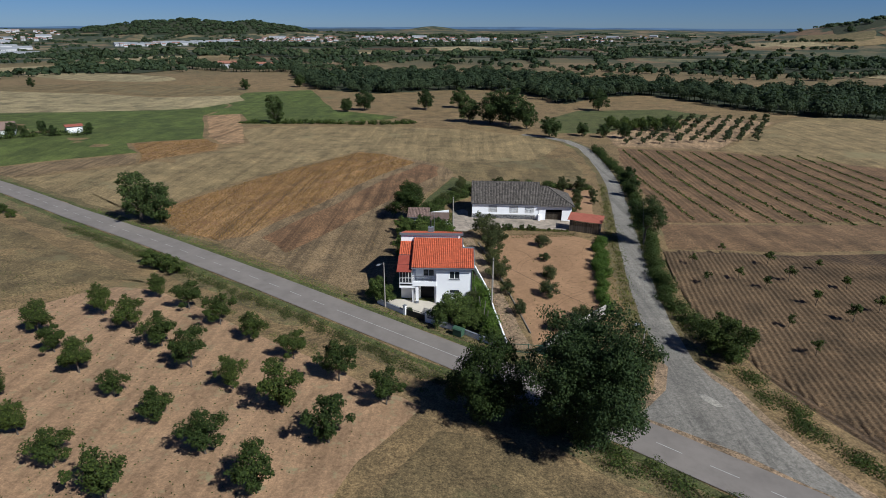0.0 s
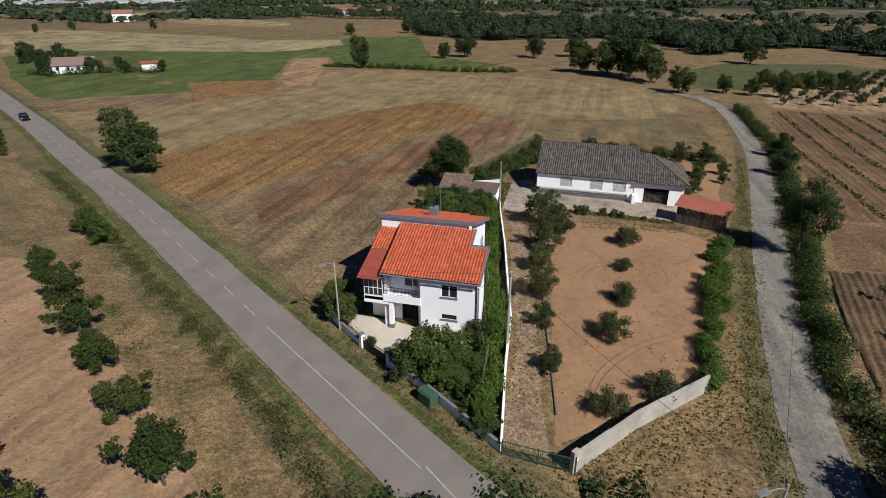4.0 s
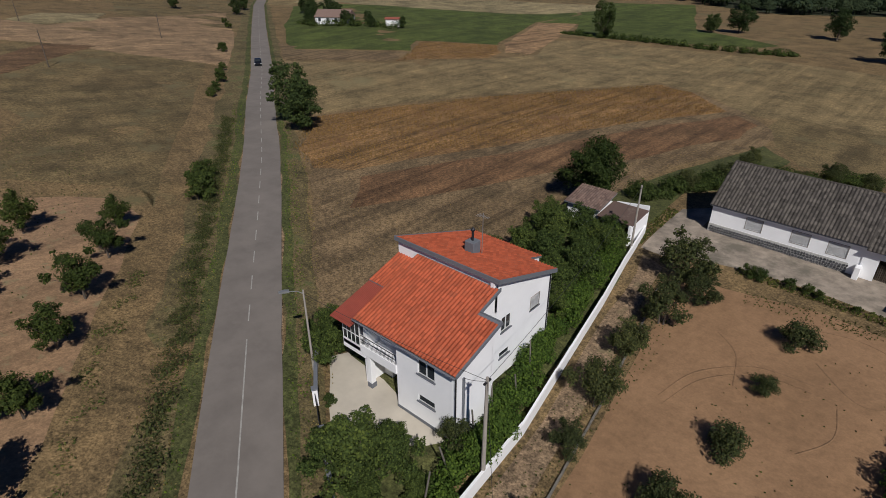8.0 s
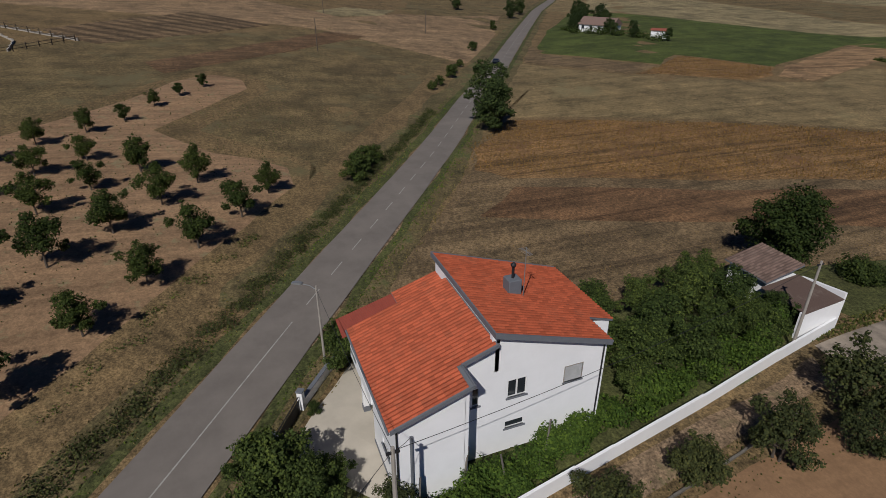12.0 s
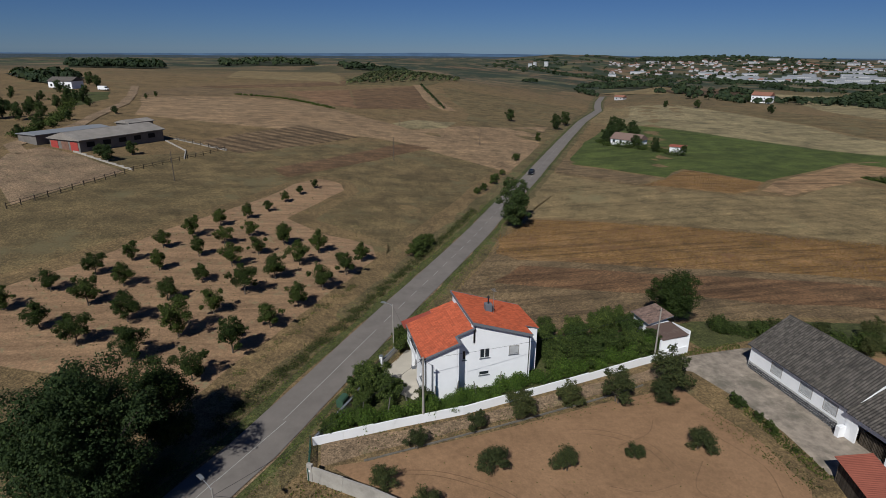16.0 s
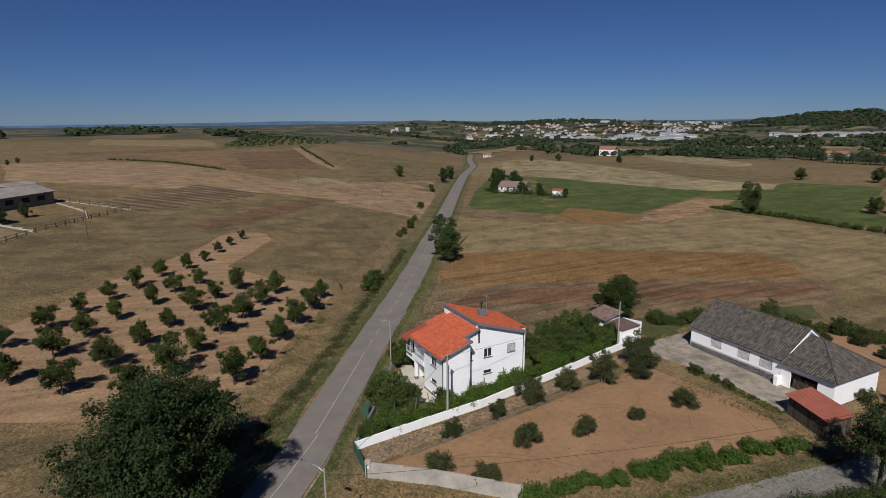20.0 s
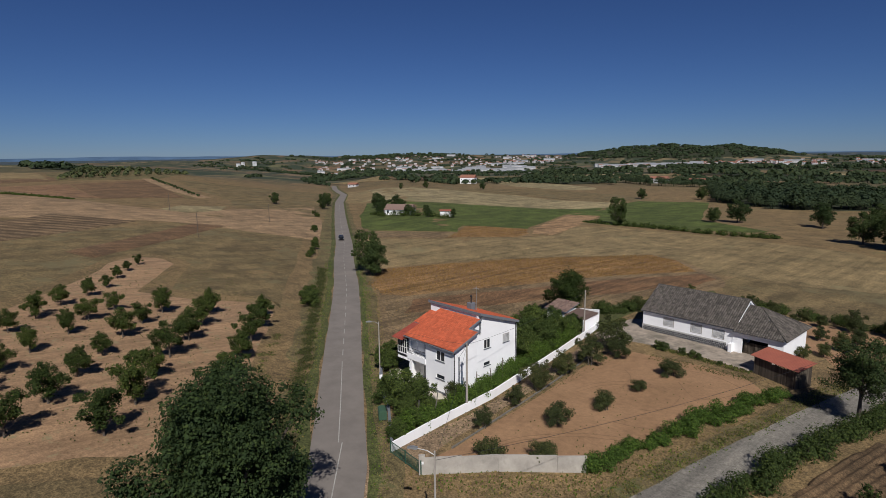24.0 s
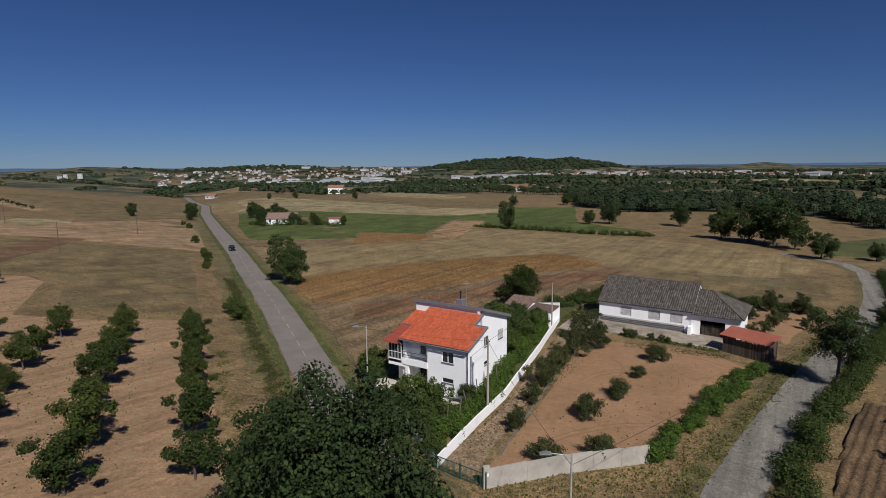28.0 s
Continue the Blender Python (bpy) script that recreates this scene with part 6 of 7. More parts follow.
for x, y, s in ((11.4, 4.2, 1.3), (12.7, 11.2, 1.2), (12.9, 18.7, 0.85), (13.3, 26.2, 1.45), (11.2, -6.3, 1.05), (15.0, -3.2, 1.05)):
    plant(BUSH, x, y, s, rg)
TRACKT = [tree_kind(0.4, 2.0, 3.6, 6000, 0.072, L_BUSH, 260 + k, 12, 0.07, 2, "fruit_tree", "small fruit tree along the earth track", "fruit tree", "track trees", lobes=8, bunches=5) for k in range(4)]
for x, y, s in ((6.6, -2.2, 0.75), (5.3, 4.7, 0.7), (4.4, 9.8, 1.05), (3.6, 16.2, 1.05), (3.9, 22.2, 1.2), (2.6, 29.6, 1.45), (5.2, 27.0, 0.9)):
    plant(TRACKT, x, y, s, rg)
GARDENT = [tree_kind(0.3, 2.4, 4.0, 8000, 0.08, L_GARDEN, 270 + k, 14, 0.09, 2, "garden_tree", "leafy garden tree behind the wall", "tree", "garden trees", lobes=9, bunches=6) for k in range(4)]
for x, y, s in ((-3.2, 17.5, 0.9), (-5.4, 19.5, 1.05), (-7.6, 22.5, 1.05), (-4.2, 23.0, 1.0), (-6.2, 26.8, 1.0), (-9.5, 27, 1.0), (-4.6, 29.5, 0.9), (-9.2, 31.5, 0.9), (-11.2, 24, 0.95),
                (-4.5, -6.0, 0.75), (-3.2, -5.4, 1.25), (-1.2, -6.6, 0.6), (-10.2, 17.2, 0.85), (-8.0, 18.4, 0.9), (-12.2, 20.2, 0.9), (-7.0, 30.8, 0.85), (-11.6, 28.6, 0.9), (-13.0, 32.0, 0.9), (-6.2, 33.2, 0.75),
                (-1.9, -3.9, 0.8), (0.6, -4.0, 0.55), (0.0, -7.0, 0.55), (1.7, -7.6, 0.6), (2.4, -10.2, 0.5), (-13.1, 0.2, 0.85), (-13.9, 2.0, 0.9), (-2.9, -2.6, 0.6)):
    plant(GARDENT, x, y, s, rg)
for x, y, s in ((-13.0, 1.2, 0.95), (-9.0, -2.5, 0.45), (2.6, -11.0, 0.8), (1.2, -9.6, 0.8)):
    plant(SHRUB, x, y, s, rg)
# south verge shrubs, tall bank bush, young roadside trees
for x, y, s in ((-47.8, 9.2, 1.3), (-50.0, 10.4, 1.6), (-52.5, 11.8, 1.6), (-54.5, 13.6, 1.2), (-95.7, 37.6, 1.0), (-100, 41, 1.1), (-108, 46.5, 1.3), (-113, 49.5, 1.1), (-120, 54, 0.9), (-145, 68.5, 1.2), (-149, 71, 1.0), (-192, 98, 1.3), (-205, 104, 1.0)):
    plant(SHRUB, x, y, s, rg)
YOUNG = [tree_kind(1.1, 0.85, 2.5, 260, 0.12, L_ORCH, 280 + k, 4, 0.04, 1, "young_tree", "young staked tree in ploughed soil", "young tree", "young trees") for k in range(3)]
for x, y in ((38.2, 18.2), (37.2, 9.8), (43.3, 12.0), (51.2, 18.6), (51.3, 11.8), (58.9, 17.3), (50.4, 2.8), (42.9, -4.1), (46.0, 8.8), (42.2, -11.6), (58.8, 9.0), (58.5, 1.1), (52.7, -2.2), (45.8, 24.4), (66, 6), (65, -4), (60, -10)):
    plant(YOUNG, x, y, rg.uniform(0.8, 1.15), rg)
# olive rows beyond the lane
OLIVE = [tree_kind(0.7, 1.7, 3.4, 420, 0.24, L_OLIVE, 290 + k, 5, 0.12, 1, "olive_tree", "grey-green olive tree in a row", "olive tree", "olive rows") for k in range(3)]
for r in range(9):
    for k in range(11):
        x = 62 + r * 6.6 + k * 3.6
        y = 146 + r * 1.2 + k * 6.3
        if r > 5 and k > 9:
            continue
        plant(OLIVE, x + rg.uniform(-0.8, 0.8), y + rg.uniform(-0.8, 0.8), rg.uniform(0.65, 1.0), rg)
DARKGROVE = [(66 + 6 * i + rg.uniform(-1, 1), 178 + 5.5 * j + rg.uniform(-1, 1)) for i in range(5) for j in range(3)]
for x, y in DARKGROVE:
    plant(GARDENT, x, y, 1.2, rg)
# back garden
for x, y, s in ((-3.0, 58, 1.1), (1.5, 62, 1.0), (-5.5, 53, 1.0), (-1.5, 66, 1.3), (4.5, 66.5, 0.9), (8, 70, 1.0), (12.5, 68, 1.0), (10, 62, 0.8), (16.5, 66, 0.8), (20, 69, 0.8), (24.5, 70, 1.15), (29.5, 71.5, 1.4), (22, 60, 0.85), (26.5, 62, 1.0), (25.5, 56, 1.0), (31, 64, 0.9), (24.5, 51, 0.8), (22.8, 47.5, 0.7), (30, 58, 0.6), (17, 71, 0.7)):
    plant(TRACKT, x, y, s * 0.85, rg)
for x, y, s in ((7.2, 35.4, 0.6), (8.2, 35.3, 0.75), (10.6, 35.7, 0.5), (12.2, 35.6, 0.5), (13.1, 35.5, 0.5), (16, 35.2, 0.3)):
    plant(SHRUB, x, y, s, rg)


def leafy_band(name, line, half, h, per_m, size, mat, label, category, seed, base=0.0, dense=1.0):
    """A hedge or climbing band of leaves along a line, with stems."""
    rg_ = np.random.RandomState(seed)
    blobs = []
    for (ax, ay), (bx_, by_) in zip(line, line[1:]):
        d = math.hypot(bx_ - ax, by_ - ay)
        n = max(1, int(d / (half * 1.1) * dense))
        for k in range(n):
            x = ax + (bx_ - ax) * (k + rg_.rand()) / n + rg_.uniform(-0.7, 0.7) * half
            y = ay + (by_ - ay) * (k + rg_.rand()) / n + rg_.uniform(-0.7, 0.7) * half
            hh = h * rg_.uniform(0.45, 1.2)
            blobs.append((x, y, lie(x, y) + base + hh * 0.5, half * rg_.uniform(0.75, 1.2), half * rg_.uniform(0.75, 1.2), hh * 0.55))
    total = sum(math.hypot(b[0] - a[0], b[1] - a[1]) for a, b in zip(line, line[1:]))
    t = thing(name, label, category)
    ob = new("foliage", leaf_mesh("foliage", blobs, int(total * per_m), size, mat, seed))
    ob.parent = t
    bm = bmesh.new()
    for b in blobs:
        z = lie(b[0], b[1])
        tube(bm, [(b[0], b[1], z - 0.1), (b[0] + 0.1, b[1], z + h * 0.6)], [0.04, 0.02], 5)
    tagged(part("stems", bm, BARK, t), kind="stuff")
    return t


leafy_band("vine_hedge", [(19.0, -1.2), (19.6, 3), (21.4, 13), (23.3, 22), (24.8, 30)], 0.95, 1.75, 950, 0.085, L_VINE, "bright green vine hedge on a wire fence", "hedge", 401)
leafy_band("garden_vines", [(-10, 44), (-7, 51), (-2, 60), (3, 68), (11, 73), (21, 74.5), (32, 73)], 1.5, 2.0, 720, 0.11, L_SHRUB, "bright green vines along the back garden", "vines", 410)
leafy_band("wall_vine", [(2.4, -10.6), (1.7, -5.5), (1.0, 3), (-0.65, 10), (-2.2, 18), (-3.9, 27), (-5.5, 34)], 0.95, 2.1, 1000, 0.085, L_VINE, "green vine pergola along the garden wall", "vine", 402, 0.2)
leafy_band("garden_creeper", [(1.3, -3.4), (0.7, 3.6), (-0.9, 9.5), (-1.5, 15)], 1.0, 1.6, 700, 0.085, L_VINE, "green creeper between the house and the garden wall", "vine", 415)
leafy_band("lane_hedge", [(30.6, -10), (29.6, -3), (29.4, 5), (31.4, 16), (34.4, 28), (36.6, 40), (40.2, 58), (43.5, 76), (46.2, 96), (47.0, 118), (47.2, 134)], 1.25, 2.1, 560, 0.10, L_SHRUB, "rough dark hedge along the lane", "hedge", 403, dense=1.6)
leafy_band("ditch_scrub", [(0.4, -22.4), (-7, -18.0), (-12.8, -13.3), (-22.3, -6.6), (-43, 7.4), (-61, 19.6), (-80, 32)], 0.9, 0.6, 220, 0.08, L_BUSH, "low dark scrub along the roadside ditch", "scrub", 404, dense=1.8)
leafy_band("bank_weeds", [(-3, -25.2), (-14, -17.8), (-26, -10.2), (-36, -3.2)], 0.8, 0.25, 45, 0.08, L_WEED, "patchy green weeds at the orchard edge", "weeds", 409, dense=0.5)
leafy_band("lane_bank_weeds", [(22.0, -13), (22.4, -4), (23.8, 8), (26.6, 24), (29.6, 40), (33, 58), (37, 80)], 0.9, 0.4, 50, 0.09, L_WEED, "green and dry weeds on the lane bank", "weeds", 411, dense=0.9)
leafy_band("lane_foot_weeds", [(28.6, -8), (28.8, 4), (30.4, 16), (33, 30), (36, 46)], 0.6, 0.4, 60, 0.09, L_WEED, "weeds at the foot of the lane hedge", "weeds", 412, dense=1.2)
leafy_band("field_hedge", [(-100, 182), (-84, 184), (-62, 186), (-40, 185), (-22, 190)], 1.5, 1.9, 110, 0.25, L_SHRUB, "dark hedge along the green crop", "hedge", 405)
leafy_band("bank_scrub", [(30.8, -16), (32.9, -23), (34.8, -30), (38.5, -38), (44, -45)], 1.5, 0.7, 330, 0.085, L_SHRUB, "grass and brambles on the field bank", "scrub", 406, dense=1.6)
leafy_band("junction_scrub", [(4, -25.5), (9.5, -28.4), (14, -32.2), (19, -36.5), (24, -40.8)], 1.4, 0.9, 380, 0.085, L_SHRUB, "green weeds under the large tree", "scrub", 407, dense=1.5)
plant([tree_kind(0.0, 3.9, 6.0, 16000, 0.11, L_SHRUB, 330, 12, 0.15, 3, "lane_bush", "large rounded bush beside the lane", "bush", lobes=13, bunches=7)], 31.0, -12.3, 1.05, rg)
# pergola posts leaning at the garden wall
rg2 = random.Random(21)
for k in range(7):
    f = k / 12
    x, y = 2.0 - 4.6 * f + rg2.uniform(-0.5, 0.3), -7 + 32 * f
    z = lie(x, y)
    bm = tube(bmesh.new(), [(x, y, z - 0.2), (x + rg2.uniform(-0.7, 0.5), y + rg2.uniform(-0.6, 0.6), z + rg2.uniform(2.5, 3.2))], [0.07, 0.055], 6)
    solid("pergola_post", bm, POST_G, "leaning grey pergola post among vines", "post", "pergola posts")

# vine rows in the tilled field: short stakes with leaves
stv, stf = [], []
rgn = np.random.RandomState(9)
for r in range(14):
    for k in range(150):
        y = 47 + k * 0.6
        x = 43.6 + r * 5.9 + 0.017 * (y - 45) + rgn.uniform(-0.18, 0.18)
        if x > 122 or y > 135 - 0.12 * (x - 43) or x < 42 + (y - 50) * 0.16:
            continue
        z = lie(x, y)
        for q in range(4):
            c_ = np.array([x + rgn.uniform(-.3, .3), y + rgn.uniform(-.35, .35), z + rgn.uniform(0.12, 0.45)])
            a = rgn.normal(size=3) * 0.15
            b = rgn.normal(size=3) * 0.15
            i = len(stv)
            stv += [tuple(c_ - a), tuple(c_ - b), tuple(c_ + a), tuple(c_ + b)]
            stf.append((i, i + 1, i + 2, i + 3))
me = bpy.data.meshes.new("young_vines")
me.from_pydata(stv, [], stf)
me.materials.append(L_SHRUB)
tagged(new("young_vines", me), "rows of small young vines in tilled soil", "vines", kind="stuff")


# rough grass tufts on the verges and banks
def tufts(name, areas, label, mat, seed, size=0.3):
    rgt = np.random.RandomState(seed)
    v, f = [], []
    for pts, half, per_m in areas:
        for (ax, ay), (bx_, by_) in zip(pts, pts[1:]):
            d = math.hypot(bx_ - ax, by_ - ay)
            nx, ny = -(by_ - ay) / d, (bx_ - ax) / d
            for k in range(int(d * per_m)):
                u, w = rgt.rand(), rgt.uniform(-half, half)
                x, y = ax + (bx_ - ax) * u + nx * w, ay + (by_ - ay) * u + ny * w
                z = lie(x, y) + 0.04
                for q in range(2):
                    an = rgt.uniform(0, 6.28)
                    s = size * rgt.uniform(0.5, 1.3)
                    dx, dy = math.cos(an) * s * 0.5, math.sin(an) * s * 0.5
                    lx, ly = rgt.uniform(-.2, .2) * s, rgt.uniform(-.2, .2) * s
                    i = len(v)
                    v += [(x - dx, y - dy, z), (x + dx, y + dy, z), (x + dx * 0.7 + lx, y + dy * 0.7 + ly, z + s), (x - dx * 0.7 + lx, y - dy * 0.7 + ly, z + s * 0.9)]
                    f.append((i, i + 1, i + 2, i + 3))
    me = bpy.data.meshes.new(name)
    me.from_pydata(v, [], f)
    me.materials.append(mat)
    return tagged(new(name, me), label, "grass", kind="stuff")


def offset_line(line, s):
    out_ = []
    for i, p in enumerate(line):
        a, b = Vector(line[max(0, i - 1)]), Vector(line[min(len(line) - 1, i + 1)])
        d = (b - a).normalized()
        out_.append((p[0] - d.y * s, p[1] + d.x * s))
    return out_


tufts("dry_tufts", [(offset_line(ROAD_LINE[2:9], 5.2), 2.0, 14), (offset_line(ROAD_LINE[3:9], -4.8), 1.4, 10), (offset_line(LANE_LINE[2:8], 3.4), 1.2, 12), (offset_line(LANE_LINE[2:8], -3.3), 1.0, 12), ([(8, -14), (14, -9.5), (20, -4.5), (22.5, 4)], 2.2, 30), ([(14, -17), (21, -12)], 3, 30)], "tufts of dry roadside grass", L_GRASS, 31, 0.13)
tufts("green_tufts", [(offset_line(ROAD_LINE[2:10], 4.2), 0.9, 8), (offset_line(ROAD_LINE[3:10], -3.9), 0.8, 10), ([(9, -13.5), (19, -4), (24, 8)], 2.0, 14), ([(24.5, 10), (31, 40)], 1.0, 7)], "tufts of green roadside grass", L_VINE, 32, 0.14)
tufts("plot_weeds", [([(10, -6), (14, 6), (17, 18), (19, 28)], 6, 4), ([(8, 31), (21, 33)], 1.2, 30), ([(4.5, -8), (4.2, 8), (3.6, 28)], 1.6, 16)], "small green weeds in the garden soil", L_WEED, 33, 0.11)
tufts("orchard_weeds", [([(-20, -44), (-50, -22), (-88, 0)], 16, 20)], "small weeds between the orchard rows", L_WEED, 34, 0.12)
tufts("yard_weeds", [([(6, 35.8), (20, 35.2)], 0.8, 40), ([(-4, 34), (-4.3, 46)], 0.7, 40)], "weeds along the yard edge", L_WEED, 35, 0.16)


def grain_rows(name, poly, way, gap, every, size, mat, label, seed):
    """Standing stalks in drill rows over a field."""
    rgt = np.random.RandomState(seed)
    ux, uy = way
    xs, ys = [p[0] for p in poly], [p[1] for p in poly]
    cx, cy = sum(xs) / len(xs), sum(ys) / len(ys)
    v, f = [], []
    span = 62
    for r in range(int(-span / gap), int(span / gap)):
        bare = noise.noise((r * gap * 0.45, 3.3, 0.2)) > 0.25
        for k in range(int(-span / every), int(span / every)):
            if rgt.rand() < (0.7 if bare else 0.12):
                continue
            a, b = k * every + rgt.uniform(-0.15, 0.15), r * gap + rgt.uniform(-0.12, 0.12)
            x, y = cx + ux * a - uy * b, cy + uy * a + ux * b
            inside = False
            for (ax, ay), (bx_, by_) in zip(poly, poly[1:] + poly[:1]):
                if (ay > y) != (by_ > y) and x < (bx_ - ax) * (y - ay) / (by_ - ay) + ax:
                    inside = not inside
            if not inside:
                continue
            z = lie(x, y) + 0.05
            s = size * rgt.uniform(0.5, 1.25)
            an = rgt.uniform(0, 6.28)
            dx, dy = math.cos(an) * s * 0.32, math.sin(an) * s * 0.32
            lx, ly = rgt.uniform(-.35, .35) * s, rgt.uniform(-.35, .35) * s
            i = len(v)
            v += [(x - dx, y - dy, z), (x + dx, y + dy, z), (x + dx * 0.8 + lx, y + dy * 0.8 + ly, z + s), (x - dx * 0.8 + lx, y - dy * 0.8 + ly, z + s * 0.85)]
            f.append((i, i + 1, i + 2, i + 3))
    me = bpy.data.meshes.new(name)
    me.from_pydata(v, [], f)
    me.materials.append(mat)
    return tagged(new(name, me), label, "grain", kind="stuff")


grain_rows("grain_stalks", [(-57, 29), (-69, 42), (-63, 58), (-47, 91), (-36, 117), (-27, 115), (-16, 103), (-24, 82), (-34, 52), (-44, 30), (-48, 26)], (0.39, 0.92), 0.5, 0.3, 0.26, L_GRAIN, "ripe orange-brown grain standing in rows", 51)
grain_rows("stubble_stalks", [(-24, 34), (-14, 62), (-7, 82), (-3, 82), (-9, 60), (-12, 40), (-10, 20), (-13, 7), (-19, 4), (-47, 24), (-42, 27), (-30, 20)], (0.39, 0.92), 0.6, 0.45, 0.13, L_STUB, "short dry stubble behind the farmhouse", 52)
grain_rows("ledge_stalks", [(-103, 103), (-97, 92), (-83, 112), (-87, 123), (-95, 133), (-114, 119)], (0.6, 0.8), 0.6, 0.4, 0.3, L_GRAIN, "ripe grain on the low bank", 53)


# ---- beyond: farm buildings, woods, town ----
def simple_house(name, x, y, yaw, w, d, h, rise, wall, roofm, label, windows=True, zoff=0.0):
    """A small distant building: walls, gabled roof with eaves, windows, door."""
    t = thing(name, label, "house" if "house" in name else "building")
    m = pose(x, y, lie(x, y) + zoff, 0, 0, yaw)
    part("wall", box(bmesh.new(), -w / 2, w / 2, -d / 2, d / 2, -0.6, h, m), wall, t)
    bm = bmesh.new()
    prism(bm, [(-d / 2 - 0.4, h - 0.1), (d / 2 + 0.4, h - 0.1), (d / 2 + 0.4, h + 0.06), (0, h + rise), (-d / 2 - 0.4, h + 0.06)], "x", -w / 2 - 0.4, w / 2 + 0.4)
    bm.transform(m)
    part("roof", bm, roofm, t)
    if windows:
        n = max(2, int(w / 3.2))
        for fl in range(max(1, int(h / 2.7))):
            for k in range(n):
                u = -w / 2 + (k + 0.5) * w / n
                for s in (-1, 1):
                    ya, yb = sorted((s * d / 2, s * (d / 2 + 0.04)))
                    part("window", box(bmesh.new(), u - 0.5, u + 0.5, ya, yb, 0.9 + fl * 2.7, 2.1 + fl * 2.7, m), GLASS, t)
    return t


simple_house("grey_house", -174, 134, 32, 13, 9, 2.5, 2.4, RENDER_W, TILE_B, "white house with a grey-brown roof among trees")
simple_house("white_shed", -148.2, 140.5, 40, 5.2, 5.5, 2.6, 0.4, RENDER_W, SHEET_R, "small white field shed with a red roof", False)
simple_house("villa_house", -392, 407, 30, 16, 11, 6.5, 3.0, RENDER_W, ROOF_F, "white two-storey villa with an orange roof")
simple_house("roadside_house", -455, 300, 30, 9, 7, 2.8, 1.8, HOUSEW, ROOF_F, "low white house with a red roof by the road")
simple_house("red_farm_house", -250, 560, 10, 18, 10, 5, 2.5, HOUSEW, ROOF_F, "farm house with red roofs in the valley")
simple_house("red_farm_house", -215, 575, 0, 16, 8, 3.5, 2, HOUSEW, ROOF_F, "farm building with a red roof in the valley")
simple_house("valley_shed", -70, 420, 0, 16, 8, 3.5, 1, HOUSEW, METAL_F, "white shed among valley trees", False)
for x, y, s in ((-180, 126, 0.8), (-185, 130, 0.9), (-166, 132, 0.7), (-160, 130, 0.6), (-190, 136, 0.9), (-186, 145, 0.8), (-157, 136, 0.65), (-198, 150, 1.1), (-215, 150, 1.0), (-220, 158, 0.8), (-395, 395, 0.7), (-380, 400, 0.6), (-300, 330, 0.9), (-330, 290, 0.8), (-330, 262, 0.7)):
    plant(ROADT, x, y, s, rg)

# long livestock barn on the hill
barn = thing("livestock_barn", "long grey livestock barn with red end doors", "barn")
bmx = pose(-135.4, -63.4, lie(-135, -63) - 0.1, 0, 0, 141)
part("wall", box(bmesh.new(), -13.5, 13.5, -6.2, 6.2, -1.5, 3.0, bmx), BLOCK, barn)
bm = bmesh.new()
prism(bm, [(-6.8, 2.9), (6.8, 2.9), (6.8, 3.1), (0, 4.9), (-6.8, 3.1)], "x", -14, 14)
bm.transform(bmx)
part("roof", bm, ROOF_B, barn, "weathered brown-grey sheet roof")
for u, w, mt in ((-4.0, 1.5, RED_P), (-0.2, 1.4, RUST), (4.2, 1.5, RED_P)):
    part("door", box(bmesh.new(), -13.58, -13.5, u - w, u + w, -0.4, 2.4, bmx), mt, barn, "red end door" if mt == RED_P else "rusty end door")
for k in range(5):
    part("opening", box(bmesh.new(), -11.5 + k * 4.9, -9.2 + k * 4.9, -6.26, -6.2, 1.0, 2.3, bmx), DARK, barn, "dark ventilation opening")
simple_house("farm_annex", -141, -76.5, 141, 22, 8, 2.6, 0.5, BLOCK, METAL_F, "low farm annex with a blue-grey sheet roof", False)
simple_house("farm_annex", -157, -61, 141, 9, 6, 3.2, 0.9, BLOCK, ROOF_B, "grey block store behind the barn", False)
simple_house("hill_farm_house", -300, -124, 70, 13, 9, 3.6, 2, RENDER_W, TILE_G, "dark-roofed white farm house on the hill")
simple_house("hill_shed", -322, -135, 70, 8, 5, 2.5, 1, HOUSEW, METAL_F, "small white shed on the hill", False)
van = thing("white_van", "white panel van parked by the farm track", "van")
vm = pose(-290, -104, lie(-290, -104), 0, 0, 70)
bm = bmesh.new()
prism(bm, [(-2.6, 0.45), (2.6, 0.45), (2.6, 1.1), (1.8, 1.3), (1.2, 2.2), (-2.6, 2.3)], "y", -0.95, 0.95)
bm.transform(vm)
part("body", bevelled(bm, 0.06), RENDER_W, van)
part("windscreen", box(bmesh.new(), 1.35, 1.75, -0.97, 0.97, 1.35, 1.95, vm), GLASS, van)
for u in (-1.7, 1.6):
    for v in (-0.85, 0.85):
        bm = tube(bmesh.new(), [(u, v - 0.1, 0.36), (u, v + 0.1, 0.36)], [0.36, 0.36], 12)
        bm.transform(vm)
        part("wheel", bm, DARK, van)
sheet("barn_yard", [(-73, -66), (-103, -51.5), (-121, -69), (-129, -79), (-118, -84), (-96, -80)], TRACK, "trampled pale yard by the barn", 0.1, 10, 0.8)
strip("farm_track", [(-118, -80), (-129, -86), (-145, -84), (-166, -80.5), (-192, -81), (-225, -80), (-256, -84), (-285, -89), (-330, -98)], 2, 2, TRACK, "pale farm track", 0.2, 6, 0.6, "track")
yf = thing("yard_fence", "weathered wire and post yard fence", "fence")
FP = [(-71, -66), (-103, -50.5), (-131, -31.5), (-145, -49)]
